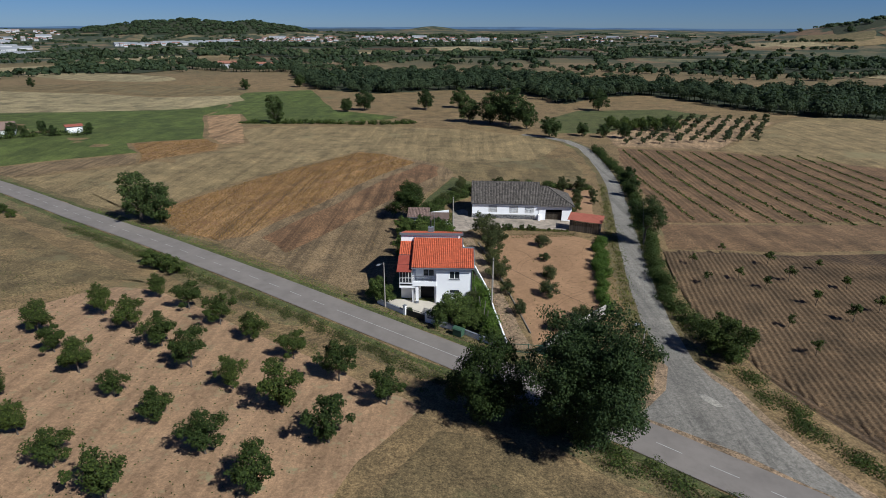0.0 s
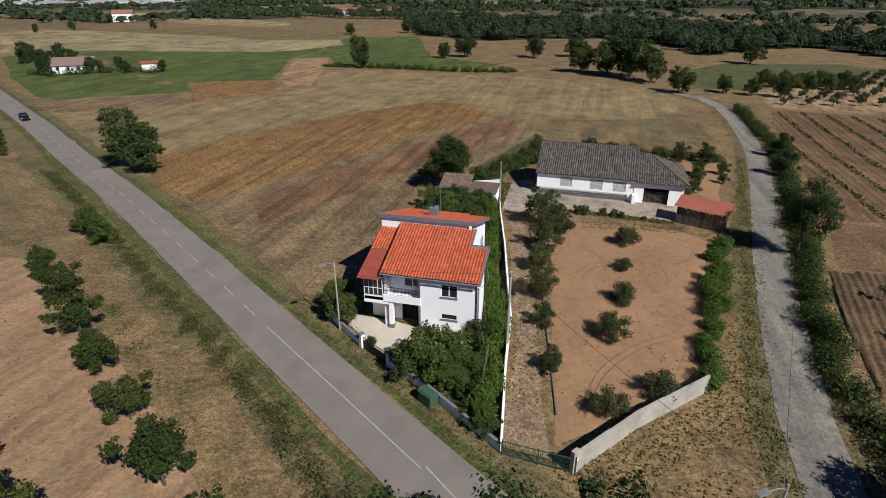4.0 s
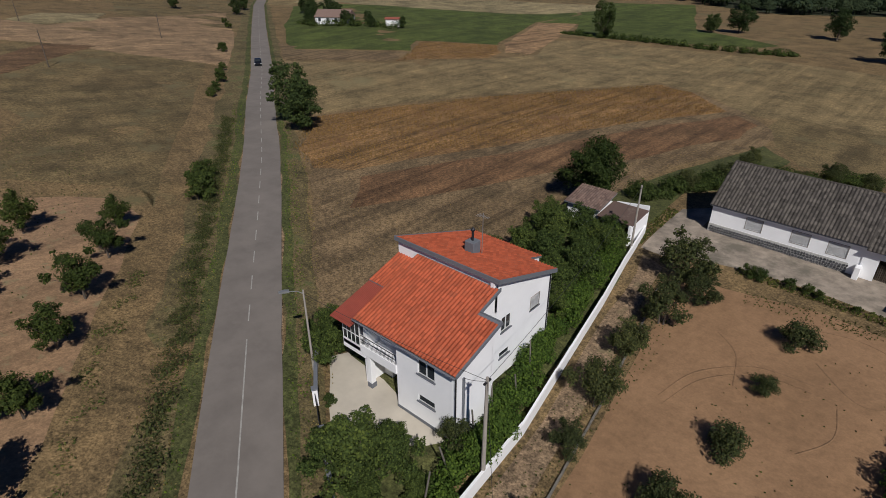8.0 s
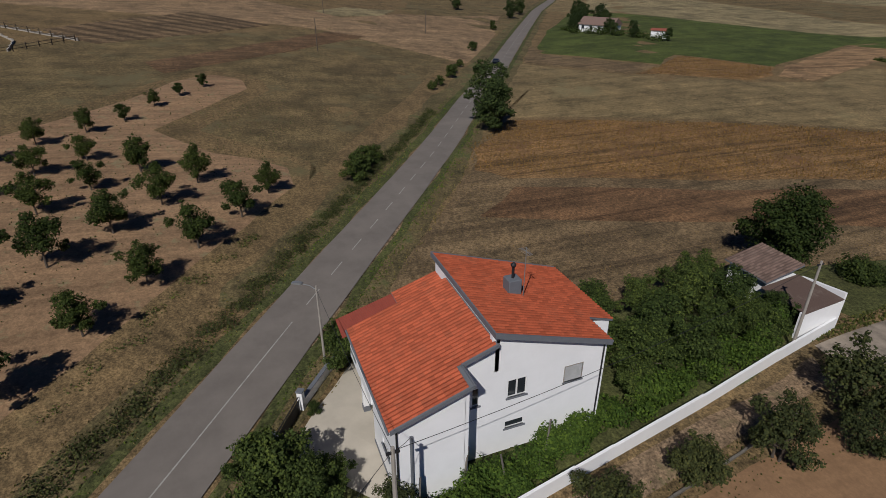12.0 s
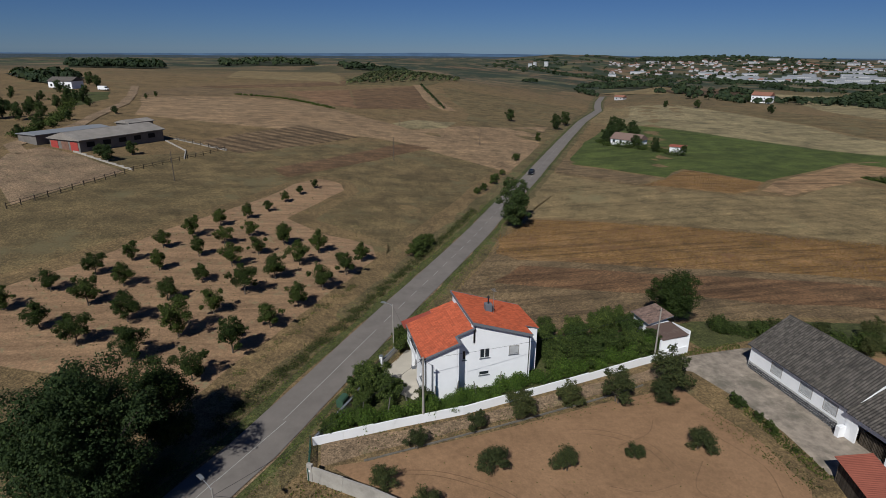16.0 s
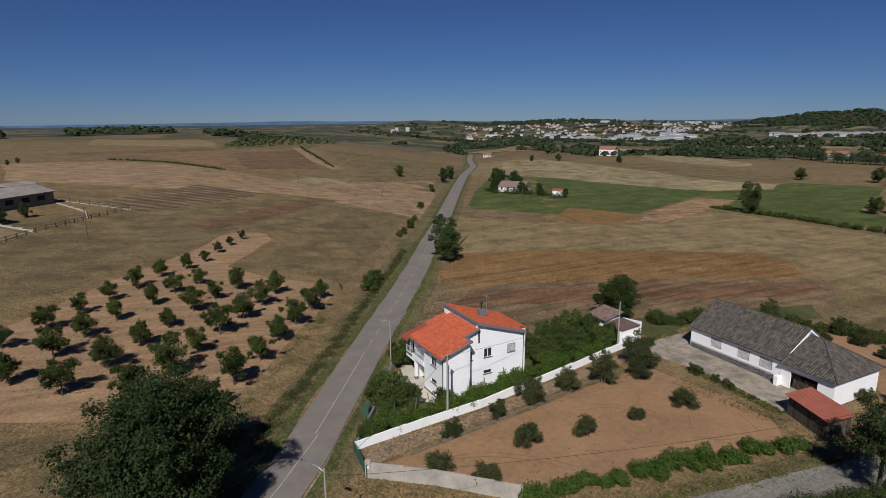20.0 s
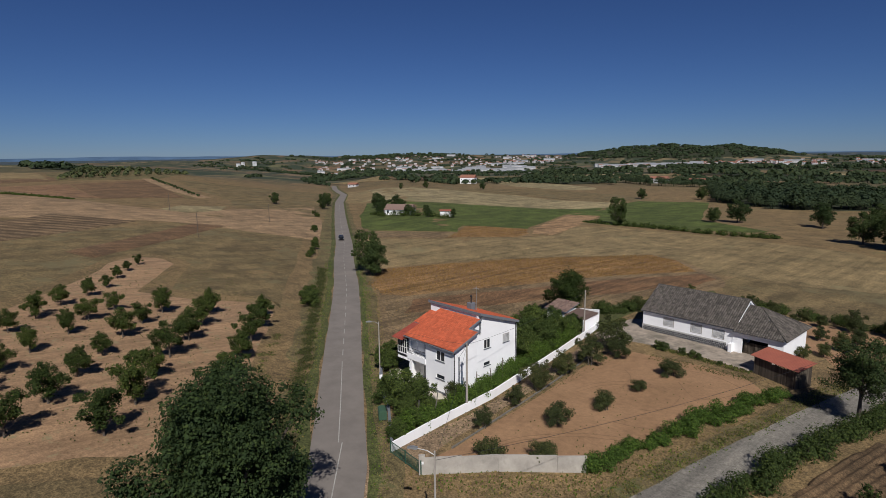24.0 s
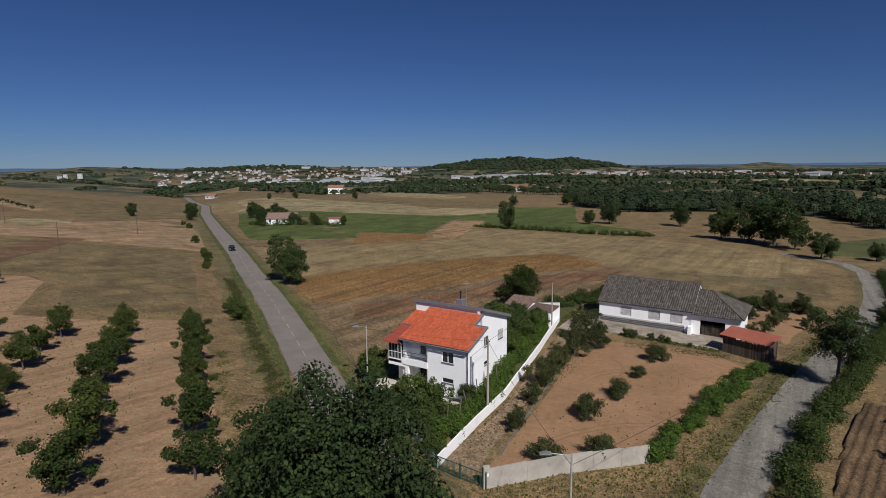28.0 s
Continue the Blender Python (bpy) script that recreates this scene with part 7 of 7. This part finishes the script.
for (ax, ay), (bx_, by_) in zip(FP, FP[1:]):
    d = math.hypot(bx_ - ax, by_ - ay)
    n = int(d / 3)
    ang = math.degrees(math.atan2(by_ - ay, bx_ - ax))
    for k in range(n):
        x, y = ax + (bx_ - ax) * k / n, ay + (by_ - ay) * k / n
        part("post", box(bmesh.new(), -0.07, 0.07, -0.07, 0.07, -0.2, 1.3, pose(x, y, lie(x, y), 0, 0, ang)), WOOD, yf)
        dz = lie(x + (bx_ - ax) / n, y + (by_ - ay) / n) - lie(x, y)
        for z in (0.5, 1.05):
            part("rail", tube(bmesh.new(), [(x, y, lie(x, y) + z), (x + (bx_ - ax) / n, y + (by_ - ay) / n, lie(x, y) + dz + z)], [0.05, 0.05], 5), WOOD, yf)


def low_wall(line, h, label):
    bm = bmesh.new()
    for (ax, ay), (bx_, by_) in zip(line, line[1:]):
        d = math.hypot(bx_ - ax, by_ - ay)
        n = max(1, int(d / 3))
        ang = math.degrees(math.atan2(by_ - ay, bx_ - ax))
        for k in range(n):
            x, y = ax + (bx_ - ax) * (k + 0.5) / n, ay + (by_ - ay) * (k + 0.5) / n
            box(bm, -d / n / 2, d / n / 2, -0.12, 0.12, -0.6, h, pose(x, y, lie(x, y), 0, 0, ang))
    return solid("low_wall", bm, CONCRETE, label, "wall")


def track_kerb(line):
    t = thing("track_kerb", "low dark weathered kerb along the earth track", "kerb")
    for (ax, ay), (bx_, by_) in zip(line, line[1:]):
        d = math.hypot(bx_ - ax, by_ - ay)
        n = max(1, int(d / 0.9))
        ang = math.degrees(math.atan2(by_ - ay, bx_ - ax))
        for k in range(n):
            x, y = ax + (bx_ - ax) * (k + 0.5) / n, ay + (by_ - ay) * (k + 0.5) / n
            part("kerb_stone", bevelled(box(bmesh.new(), -d / n / 2 + 0.01, d / n / 2 - 0.01, -0.07, 0.07, -0.15, rg.uniform(0.1, 0.17), pose(x, y, lie(x, y) + 0.02, 0, 0, ang + rg.uniform(-2, 2))), 0.012), POST_G, t)


track_kerb([(7.4, -7.6), (6.15, 0.9), (4.8, 10.0), (3.1, 19.8), (1.6, 27)])
low_wall([(-121.5, -69), (-112, -60), (-103.5, -51)], 0.5, "low concrete wall round the barn yard")
low_wall([(-141, -49.5), (-128, -42), (-118, -41)], 0.4, "low pale wall across the barn meadow")
low_wall([(-131, -31), (-145, -48.5)], 0.5, "low concrete wall below the barn")
for x, y, s in ((-114, -60, 0.62), (-112.5, -58.5, 0.55), (-120.5, -54.5, 0.5), (-142, -89, 0.6), (-152, -87, 0.7), (-176, -86, 0.5), (-224, -95, 0.7), (-173, -100, 0.8), (-184, -97, 0.7), (-195, -76, 0.4), (-214, -90, 0.5), (-206, -99, 0.7), (-270, -118, 0.8), (-262, -112, 0.6), (-310, -112, 0.8), (-325, -120, 0.9), (-250, -76, 0.35), (-262, -74, 0.4)):
    plant(ROADT, x, y, s, rg)
for k in range(26):
    plant(ROADT, rg.uniform(-262, -160), rg.uniform(-140, -98), rg.uniform(0.4, 0.8), rg)
leafy_band("farm_hedge", [(-140, -90), (-160, -88), (-185, -90), (-215, -98), (-240, -104)], 2.2, 2.2, 60, 0.26, L_SHRUB, "dark overgrown hedge along the farm track", "hedge", 413)
leafy_band("house_hedge", [(-141, 134), (-152, 133), (-163, 128), (-176, 124), (-188, 128)], 2.0, 2.4, 70, 0.24, L_SHRUB, "dark garden hedge by the grey house", "hedge", 414)
leafy_band("hill_hedge", [(-292, -40), (-287, -17), (-266, -2), (-244, 10)], 1.0, 0.9, 60, 0.28, L_SHRUB, "thin dark hedge on the hillside", "hedge", 408)
for x, y in ((-130, 20), (-168, 62), (-200, 35), (-95, -40)):
    pole("field_pole", x, y, 7.5, "thin wooden field power pole", 0.12, 0.08, BARK)


def far_crowns(name, spots, label, mat, seed, per=46, size=1.2):
    """Far woodland: each crown is a cluster of leaf clumps over a short stem."""
    rgt = np.random.RandomState(seed)
    V, F = [], []
    n0 = 0
    for x, y, r, h in spots:
        z = lie(x, y)
        d = rgt.normal(size=(per, 3))
        d /= np.linalg.norm(d, axis=1)[:, None]
        d[:, 2] = np.abs(d[:, 2]) * 1.2 - 0.35
        c = np.array([x, y, z + h * 0.52]) + d * np.array([r, r, h * 0.5]) * rgt.uniform(0.7, 1.08, (per, 1))
        n = d + rgt.normal(size=(per, 3)) * 0.3 + np.array([0, 0, 0.3])
        n /= np.linalg.norm(n, axis=1)[:, None]
        a = np.cross(n, rgt.normal(size=(per, 3)))
        a /= np.linalg.norm(a, axis=1)[:, None]
        b = np.cross(n, a)
        s = size * r / 4 * rgt.uniform(0.7, 1.4, (per, 1))
        V.append(np.stack([c - a * s, c - b * s - n * s * 0.3, c + a * s, c + b * s - n * s * 0.3], 1).reshape(-1, 3))
        F.append(np.arange(per * 4).reshape(-1, 4) + n0)
        n0 += per * 4
        st = np.array([[x - 0.25, y, z - 0.3], [x + 0.25, y, z - 0.3], [x + 0.2, y + 0.2, z + h * 0.6], [x - 0.2, y + 0.2, z + h * 0.6]])
        V.append(st)
        F.append(np.arange(4).reshape(1, 4) + n0)
        n0 += 4
    me = bpy.data.meshes.new(name)
    me.from_pydata(np.concatenate(V).tolist(), [], np.concatenate(F).tolist())
    me.materials.append(mat)
    return tagged(new(name, me), label, "woodland", kind="stuff")


def scatter(poly, n, r, seed, hmul=2.1):
    """Random spots inside a polygon."""
    rgt = random.Random(seed)
    xs, ys = [p[0] for p in poly], [p[1] for p in poly]
    res = []
    while len(res) < n:
        x, y = rgt.uniform(min(xs), max(xs)), rgt.uniform(min(ys), max(ys))
        inside = False
        for (ax, ay), (bx_, by_) in zip(poly, poly[1:] + poly[:1]):
            if (ay > y) != (by_ > y) and x < (bx_ - ax) * (y - ay) / (by_ - ay) + ax:
                inside = not inside
        if inside:
            rr = r * rgt.uniform(0.7, 1.35)
            res.append((x, y, rr, rr * hmul * rgt.uniform(0.85, 1.15)))
    return res


def wood(poly, n, r, tall, seed, near=False, floor=True):
    """A stand of trees over a piece of land, with dark ground below it."""
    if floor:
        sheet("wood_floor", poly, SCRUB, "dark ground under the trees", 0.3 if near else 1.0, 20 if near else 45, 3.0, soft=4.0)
    far_crowns("far_wood", scatter(poly, n, r, 60 + seed, tall), "far dark green woodland along the valley", L_WOOD, 70 + seed, 210 if near else 40, 0.5 if near else 1.15)


wood([(210, 214), (180, 222), (155, 247), (134, 296), (120, 318), (87, 301), (60, 266), (47, 312), (18, 345), (-17, 336), (-57, 312), (-97, 332), (-131, 402), (-110, 440), (-20, 430), (60, 420), (130, 370), (190, 325), (300, 335), (430, 390), (430, 250), (310, 236)], 760, 4.2, 2.0, 0, True)
wood([(-131, 405), (-161, 500), (-222, 496), (-288, 541), (-352, 536), (-434, 557), (-500, 680), (-350, 690), (-200, 600), (-60, 560), (60, 520), (140, 520), (150, 440), (-20, 445), (-110, 455)], 170, 4.4, 1.2, 1, True, False)
wood([(240, 500), (420, 560), (640, 760), (560, 800), (380, 640), (220, 560)], 110, 6.0, 1.5, 2)
wood([(-700, 900), (-300, 800), (100, 780), (500, 820), (480, 860), (0, 850), (-640, 1000)], 190, 6.5, 1.3, 3)
wood([(-1330, 1930), (-1080, 1800), (-800, 1800), (-600, 1880), (-500, 2050), (-800, 2250), (-1250, 2250)], 900, 8.0, 0.9, 4)
wood([(-600, 1250), (-200, 1200), (300, 1300), (260, 1350), (-250, 1280), (-560, 1330)], 110, 8.0, 1.0, 5)
wood([(-500, 2100), (300, 2200), (300, 2500), (-500, 2400)], 160, 9.0, 0.9, 6)
wood([(-2600, 1400), (-2000, 1600), (-1800, 1900), (-2300, 1850)], 200, 9.0, 0.9, 7)
wood([(800, 1250), (1200, 1350), (1500, 1700), (1000, 1700)], 260, 8.0, 0.9, 8)
wood([(-1050, -90), (-800, -110), (-780, 20), (-980, 40)], 90, 5.5, 1.3, 9)
wood([(-950, 70), (-700, 60), (-680, 160), (-900, 170)], 80, 5.5, 1.2, 10)
wood([(-760, -260), (-600, -215), (-560, -140), (-640, -130), (-800, -190)], 130, 5.0, 1.3, 11)
wood([(-400, -190), (-330, -150), (-310, -130), (-390, -140)], 30, 4.0, 1.4, 12)
wood([(-420, 560), (-380, 470), (-300, 470), (-280, 540)], 50, 4.0, 1.4, 13)
wood([(-900, 500), (-600, 420), (-560, 460), (-860, 560)], 60, 5.0, 1.3, 14)
EDGE = [(340, 240), (202, 214), (180, 221), (155, 246), (134, 294), (120, 318), (87, 300), (58, 264), (47, 313), (18, 347), (-17, 337), (-57, 311), (-97, 331), (-131, 402), (-161, 498), (-222, 495), (-288, 541)]
rge = random.Random(23)
front = []
for (ax, ay), (bx_, by_) in zip(EDGE, EDGE[1:]):
    d = math.hypot(bx_ - ax, by_ - ay)
    for k in range(int(d / 3.2)):
        f = rge.random()
        rr = rge.uniform(2.8, 4.6)
        front.append((ax + (bx_ - ax) * f + rge.uniform(-4, 4), ay + (by_ - ay) * f + rge.uniform(0, 12), rr, rr * rge.uniform(1.8, 2.4)))
far_crowns("wood_edge", front, "dense dark trees along the woodland edge", L_WOOD, 95, 320, 0.40)
rgf = random.Random(17)
hed = []
for k in range(190):
    a = rgf.uniform(0.9, 2.75)
    r0 = 540 + 2200 * rgf.random() ** 1.4
    x0, y0 = r0 * math.cos(a), r0 * math.sin(a)
    b = rgf.uniform(0, math.pi)
    for q in range(rgf.randrange(5, 16)):
        hed.append((x0 + q * 13 * math.cos(b) + rgf.uniform(-4, 4), y0 + q * 13 * math.sin(b) + rgf.uniform(-4, 4), rgf.uniform(2.5, 5) * (1 + r0 / 3000), rgf.uniform(4, 7.5)))
far_crowns("far_hedgerow", hed, "far hedgerows and scattered trees", L_WOOD, 91, 26, 1.5)
olv = [(-412 - 13 * i - 6 * j, 36 + 4.0 * i + 9.5 * j, 2.6, 3.8) for i in range(13) for j in range(12) if 30 + 4 * i + 9.5 * j < 168 - 0.2 * i]
sap = [(-416 + 9.5 * k, 94 - 1.2 * k, 1.3, 2.0) for k in range(15)]
far_crowns("saplings", sap, "row of saplings on a pale strip", L_OAK, 96, 22, 1.5)
far_crowns("far_olives", olv, "olive rows on the hilltop", L_OLIVE, 92, 22, 1.5)

# fields on the mid slopes
FIELDS = [(STRAW, "pale far field"), (CUT, "brown far field"), (STUBBLE, "straw-coloured far field"), (PASTURE, "dry far pasture"), (PLOUGH, "reddish far field"), (VERGE, "green-brown far field")]
for k in range(34):
    a = 0.85 + 1.75 * ((k * 0.618) % 1.0)
    r0 = 640 + 900 * ((k * 0.377) % 1.0)
    x0, y0 = r0 * math.cos(a), r0 * math.sin(a)
    w, d = rgf.uniform(40, 80) * (0.6 + r0 / 1800), rgf.uniform(30, 60) * (0.6 + r0 / 1800)
    b = rgf.uniform(0, math.pi)
    c_, s_ = math.cos(b), math.sin(b)
    poly = [(x0 + u * c_ - v * s_, y0 + u * s_ + v * c_) for u, v in ((-w, -d), (w * 0.9, -d * 1.1), (w, d * 0.8), (-w * 0.8, d))]
    mat, lab = FIELDS[k % 6]
    sheet("far_field", poly, mat, lab, 0.6 + r0 / 2500, 28 + r0 / 60, 4.0)


# the town: a spread of white blocks, red roofs and long sheds
def town(name, spots, label, seed):
    rgt = random.Random(seed)
    bw = bmesh.new()
    for x, y, w, d, h, yaw, rf in spots:
        m = pose(x, y, lie(x, y), 0, 0, yaw)
        k = len(bw.faces)
        box(bw, -w / 2, w / 2, -d / 2, d / 2, -2, h, m)
        vs = [m @ Vector(p) for p in ((-w / 2 - 0.4, -d / 2 - 0.4, h), (w / 2 + 0.4, -d / 2 - 0.4, h), (w / 2 + 0.4, d / 2 + 0.4, h), (-w / 2 - 0.4, d / 2 + 0.4, h), (-w / 2, 0, h + d * 0.2), (w / 2, 0, h + d * 0.2))]
        v = [bw.verts.new(p) for p in vs]
        for f in ((0, 1, 5, 4), (2, 3, 4, 5), (0, 4, 3), (1, 2, 5)):
            bw.faces.new([v[i] for i in f]).material_index = rf
        if h > 5:
            for s in (-1, 1):
                for q in range(max(2, int(w / 4))):
                    for fl in range(int(h / 3)):
                        u = -w / 2 + (q + 0.5) * w / max(2, int(w / 4))
                        ya, yb = sorted((s * d / 2, s * (d / 2 + 0.08)))
                        n0 = len(bw.faces)
                        box(bw, u - 0.6, u + 0.6, ya, yb, 1 + fl * 3, 2.3 + fl * 3, m)
                        bw.faces.ensure_lookup_table()
                        for i in range(n0, len(bw.faces)):
                            bw.faces[i].material_index = 3
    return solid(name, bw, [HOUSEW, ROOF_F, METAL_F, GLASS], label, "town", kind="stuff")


def town_arc(az0, az1, d0, d1, n, seed, shed):
    """Buildings spread over a sector of the land, seen from the farm."""
    rgt = random.Random(seed)
    res = []
    for k in range(n):
        a, d = radians(rgt.uniform(az0, az1)), rgt.uniform(d0, d1)
        x, y = 40 + d * math.cos(a), -40 + d * math.sin(a)
        yaw = math.degrees(a) + 90
        if rgt.random() < shed:
            res.append((x, y, rgt.uniform(20, 52), rgt.uniform(12, 20), rgt.uniform(4, 6.5), yaw + rgt.uniform(-15, 15), 2))
        else:
            res.append((x, y, rgt.uniform(7, 11), rgt.uniform(6, 8.5), rgt.choice((3, 4.5, 4.5, 6.5)), yaw + rgt.uniform(-40, 40), 1))
    return res


town("industrial_estate", town_arc(128, 141, 1450, 2050, 60, 41, 0.62), "long white industrial sheds at the edge of town", 1)
town("town", town_arc(140, 149, 1900, 2700, 95, 42, 0.03), "white town with red roofs on the slope", 2)
town("town", town_arc(125, 141, 2050, 2700, 150, 48, 0.06), "white houses with red roofs behind the sheds", 9)
town("village", town_arc(112.5, 121.5, 1600, 1780, 75, 43, 0.22), "white village below the dark hill", 3)
town("village", town_arc(103, 113, 1650, 1950, 60, 44, 0.03), "scattered white houses on the far slope", 4)
town("village", town_arc(91, 101, 1700, 2100, 60, 45, 0.1), "white village on the far slope", 5)
town("village", town_arc(70, 91, 1700, 2500, 40, 46, 0.1), "scattered far white houses", 6)
blocks = [(-1955, 905, 14, 11, 16, 60, 2), (-1930, 850, 11, 10, 14, 60, 2), (-1890, 815, 13, 10, 11, 60, 2)]
town("apartment_blocks", blocks, "white apartment blocks at the edge of town", 8)
rgt_ = random.Random(77)
tt = []
for az0, az1, d0, d1, n in ((124, 150, 1300, 2800, 420), (150, 160, 1400, 2700, 120), (90, 124, 1300, 2100, 260), (60, 90, 900, 2400, 260)):
    for k in range(n):
        a, d = radians(rgt_.uniform(az0, az1)), rgt_.uniform(d0, d1)
        r_ = rgt_.uniform(3.0, 6.5)
        tt.append((40 + d * math.cos(a), -40 + d * math.sin(a), r_ * 1.2, r_ * 1.3))
far_crowns("town_trees", tt, "scattered trees between far houses and fields", L_WOOD, 97, 18, 1.6)


# hills at the edge of sight, all round, with blue haze in their colour
def ridge(name, r, base, amp, wave, mat, label, seed, dip):
    bm = bmesh.new()
    prev = None
    n = 360
    for k in range(n + 1):
        a = (k % n) * math.tau / n
        c_, s_ = math.cos(a), math.sin(a)
        h = base + amp * noise.noise((c_ * wave, s_ * wave, seed)) + amp * 0.35 * noise.noise((c_ * wave * 4, s_ * wave * 4, seed + 5)) + amp * 0.12 * noise.noise((c_ * wave * 16, s_ * wave * 16, seed + 9))
        # open, lower country to the south-west
        h -= dip * max(0.0, math.cos(a - radians(190))) ** 1.5
        cur = [bm.verts.new(((r + q * 420) * c_, (r + q * 420) * s_, z)) for q, z in ((-0.6, -40), (-0.25, h * 0.55), (0, h), (0.6, h * 0.7))]
        if prev:
            for i in range(3):
                bm.faces.new((prev[i], prev[i + 1], cur[i + 1], cur[i])).smooth = True
        prev = cur
    bmesh.ops.recalc_face_normals(bm, faces=bm.faces[:])
    return solid(name, bm, mat, label, "distant hills", kind="structure")


ridge("backdrop_ridge", 4150, 12, 9, 3.2, L_RIDGE, "dark wooded hills with haze blue in their colour", 1.7, 16)
ridge("backdrop_hills", 4720, 20, 14, 2.2, HAZE_RIDGE, "hills on the horizon with pale blue haze painted in", 6.1, 14)
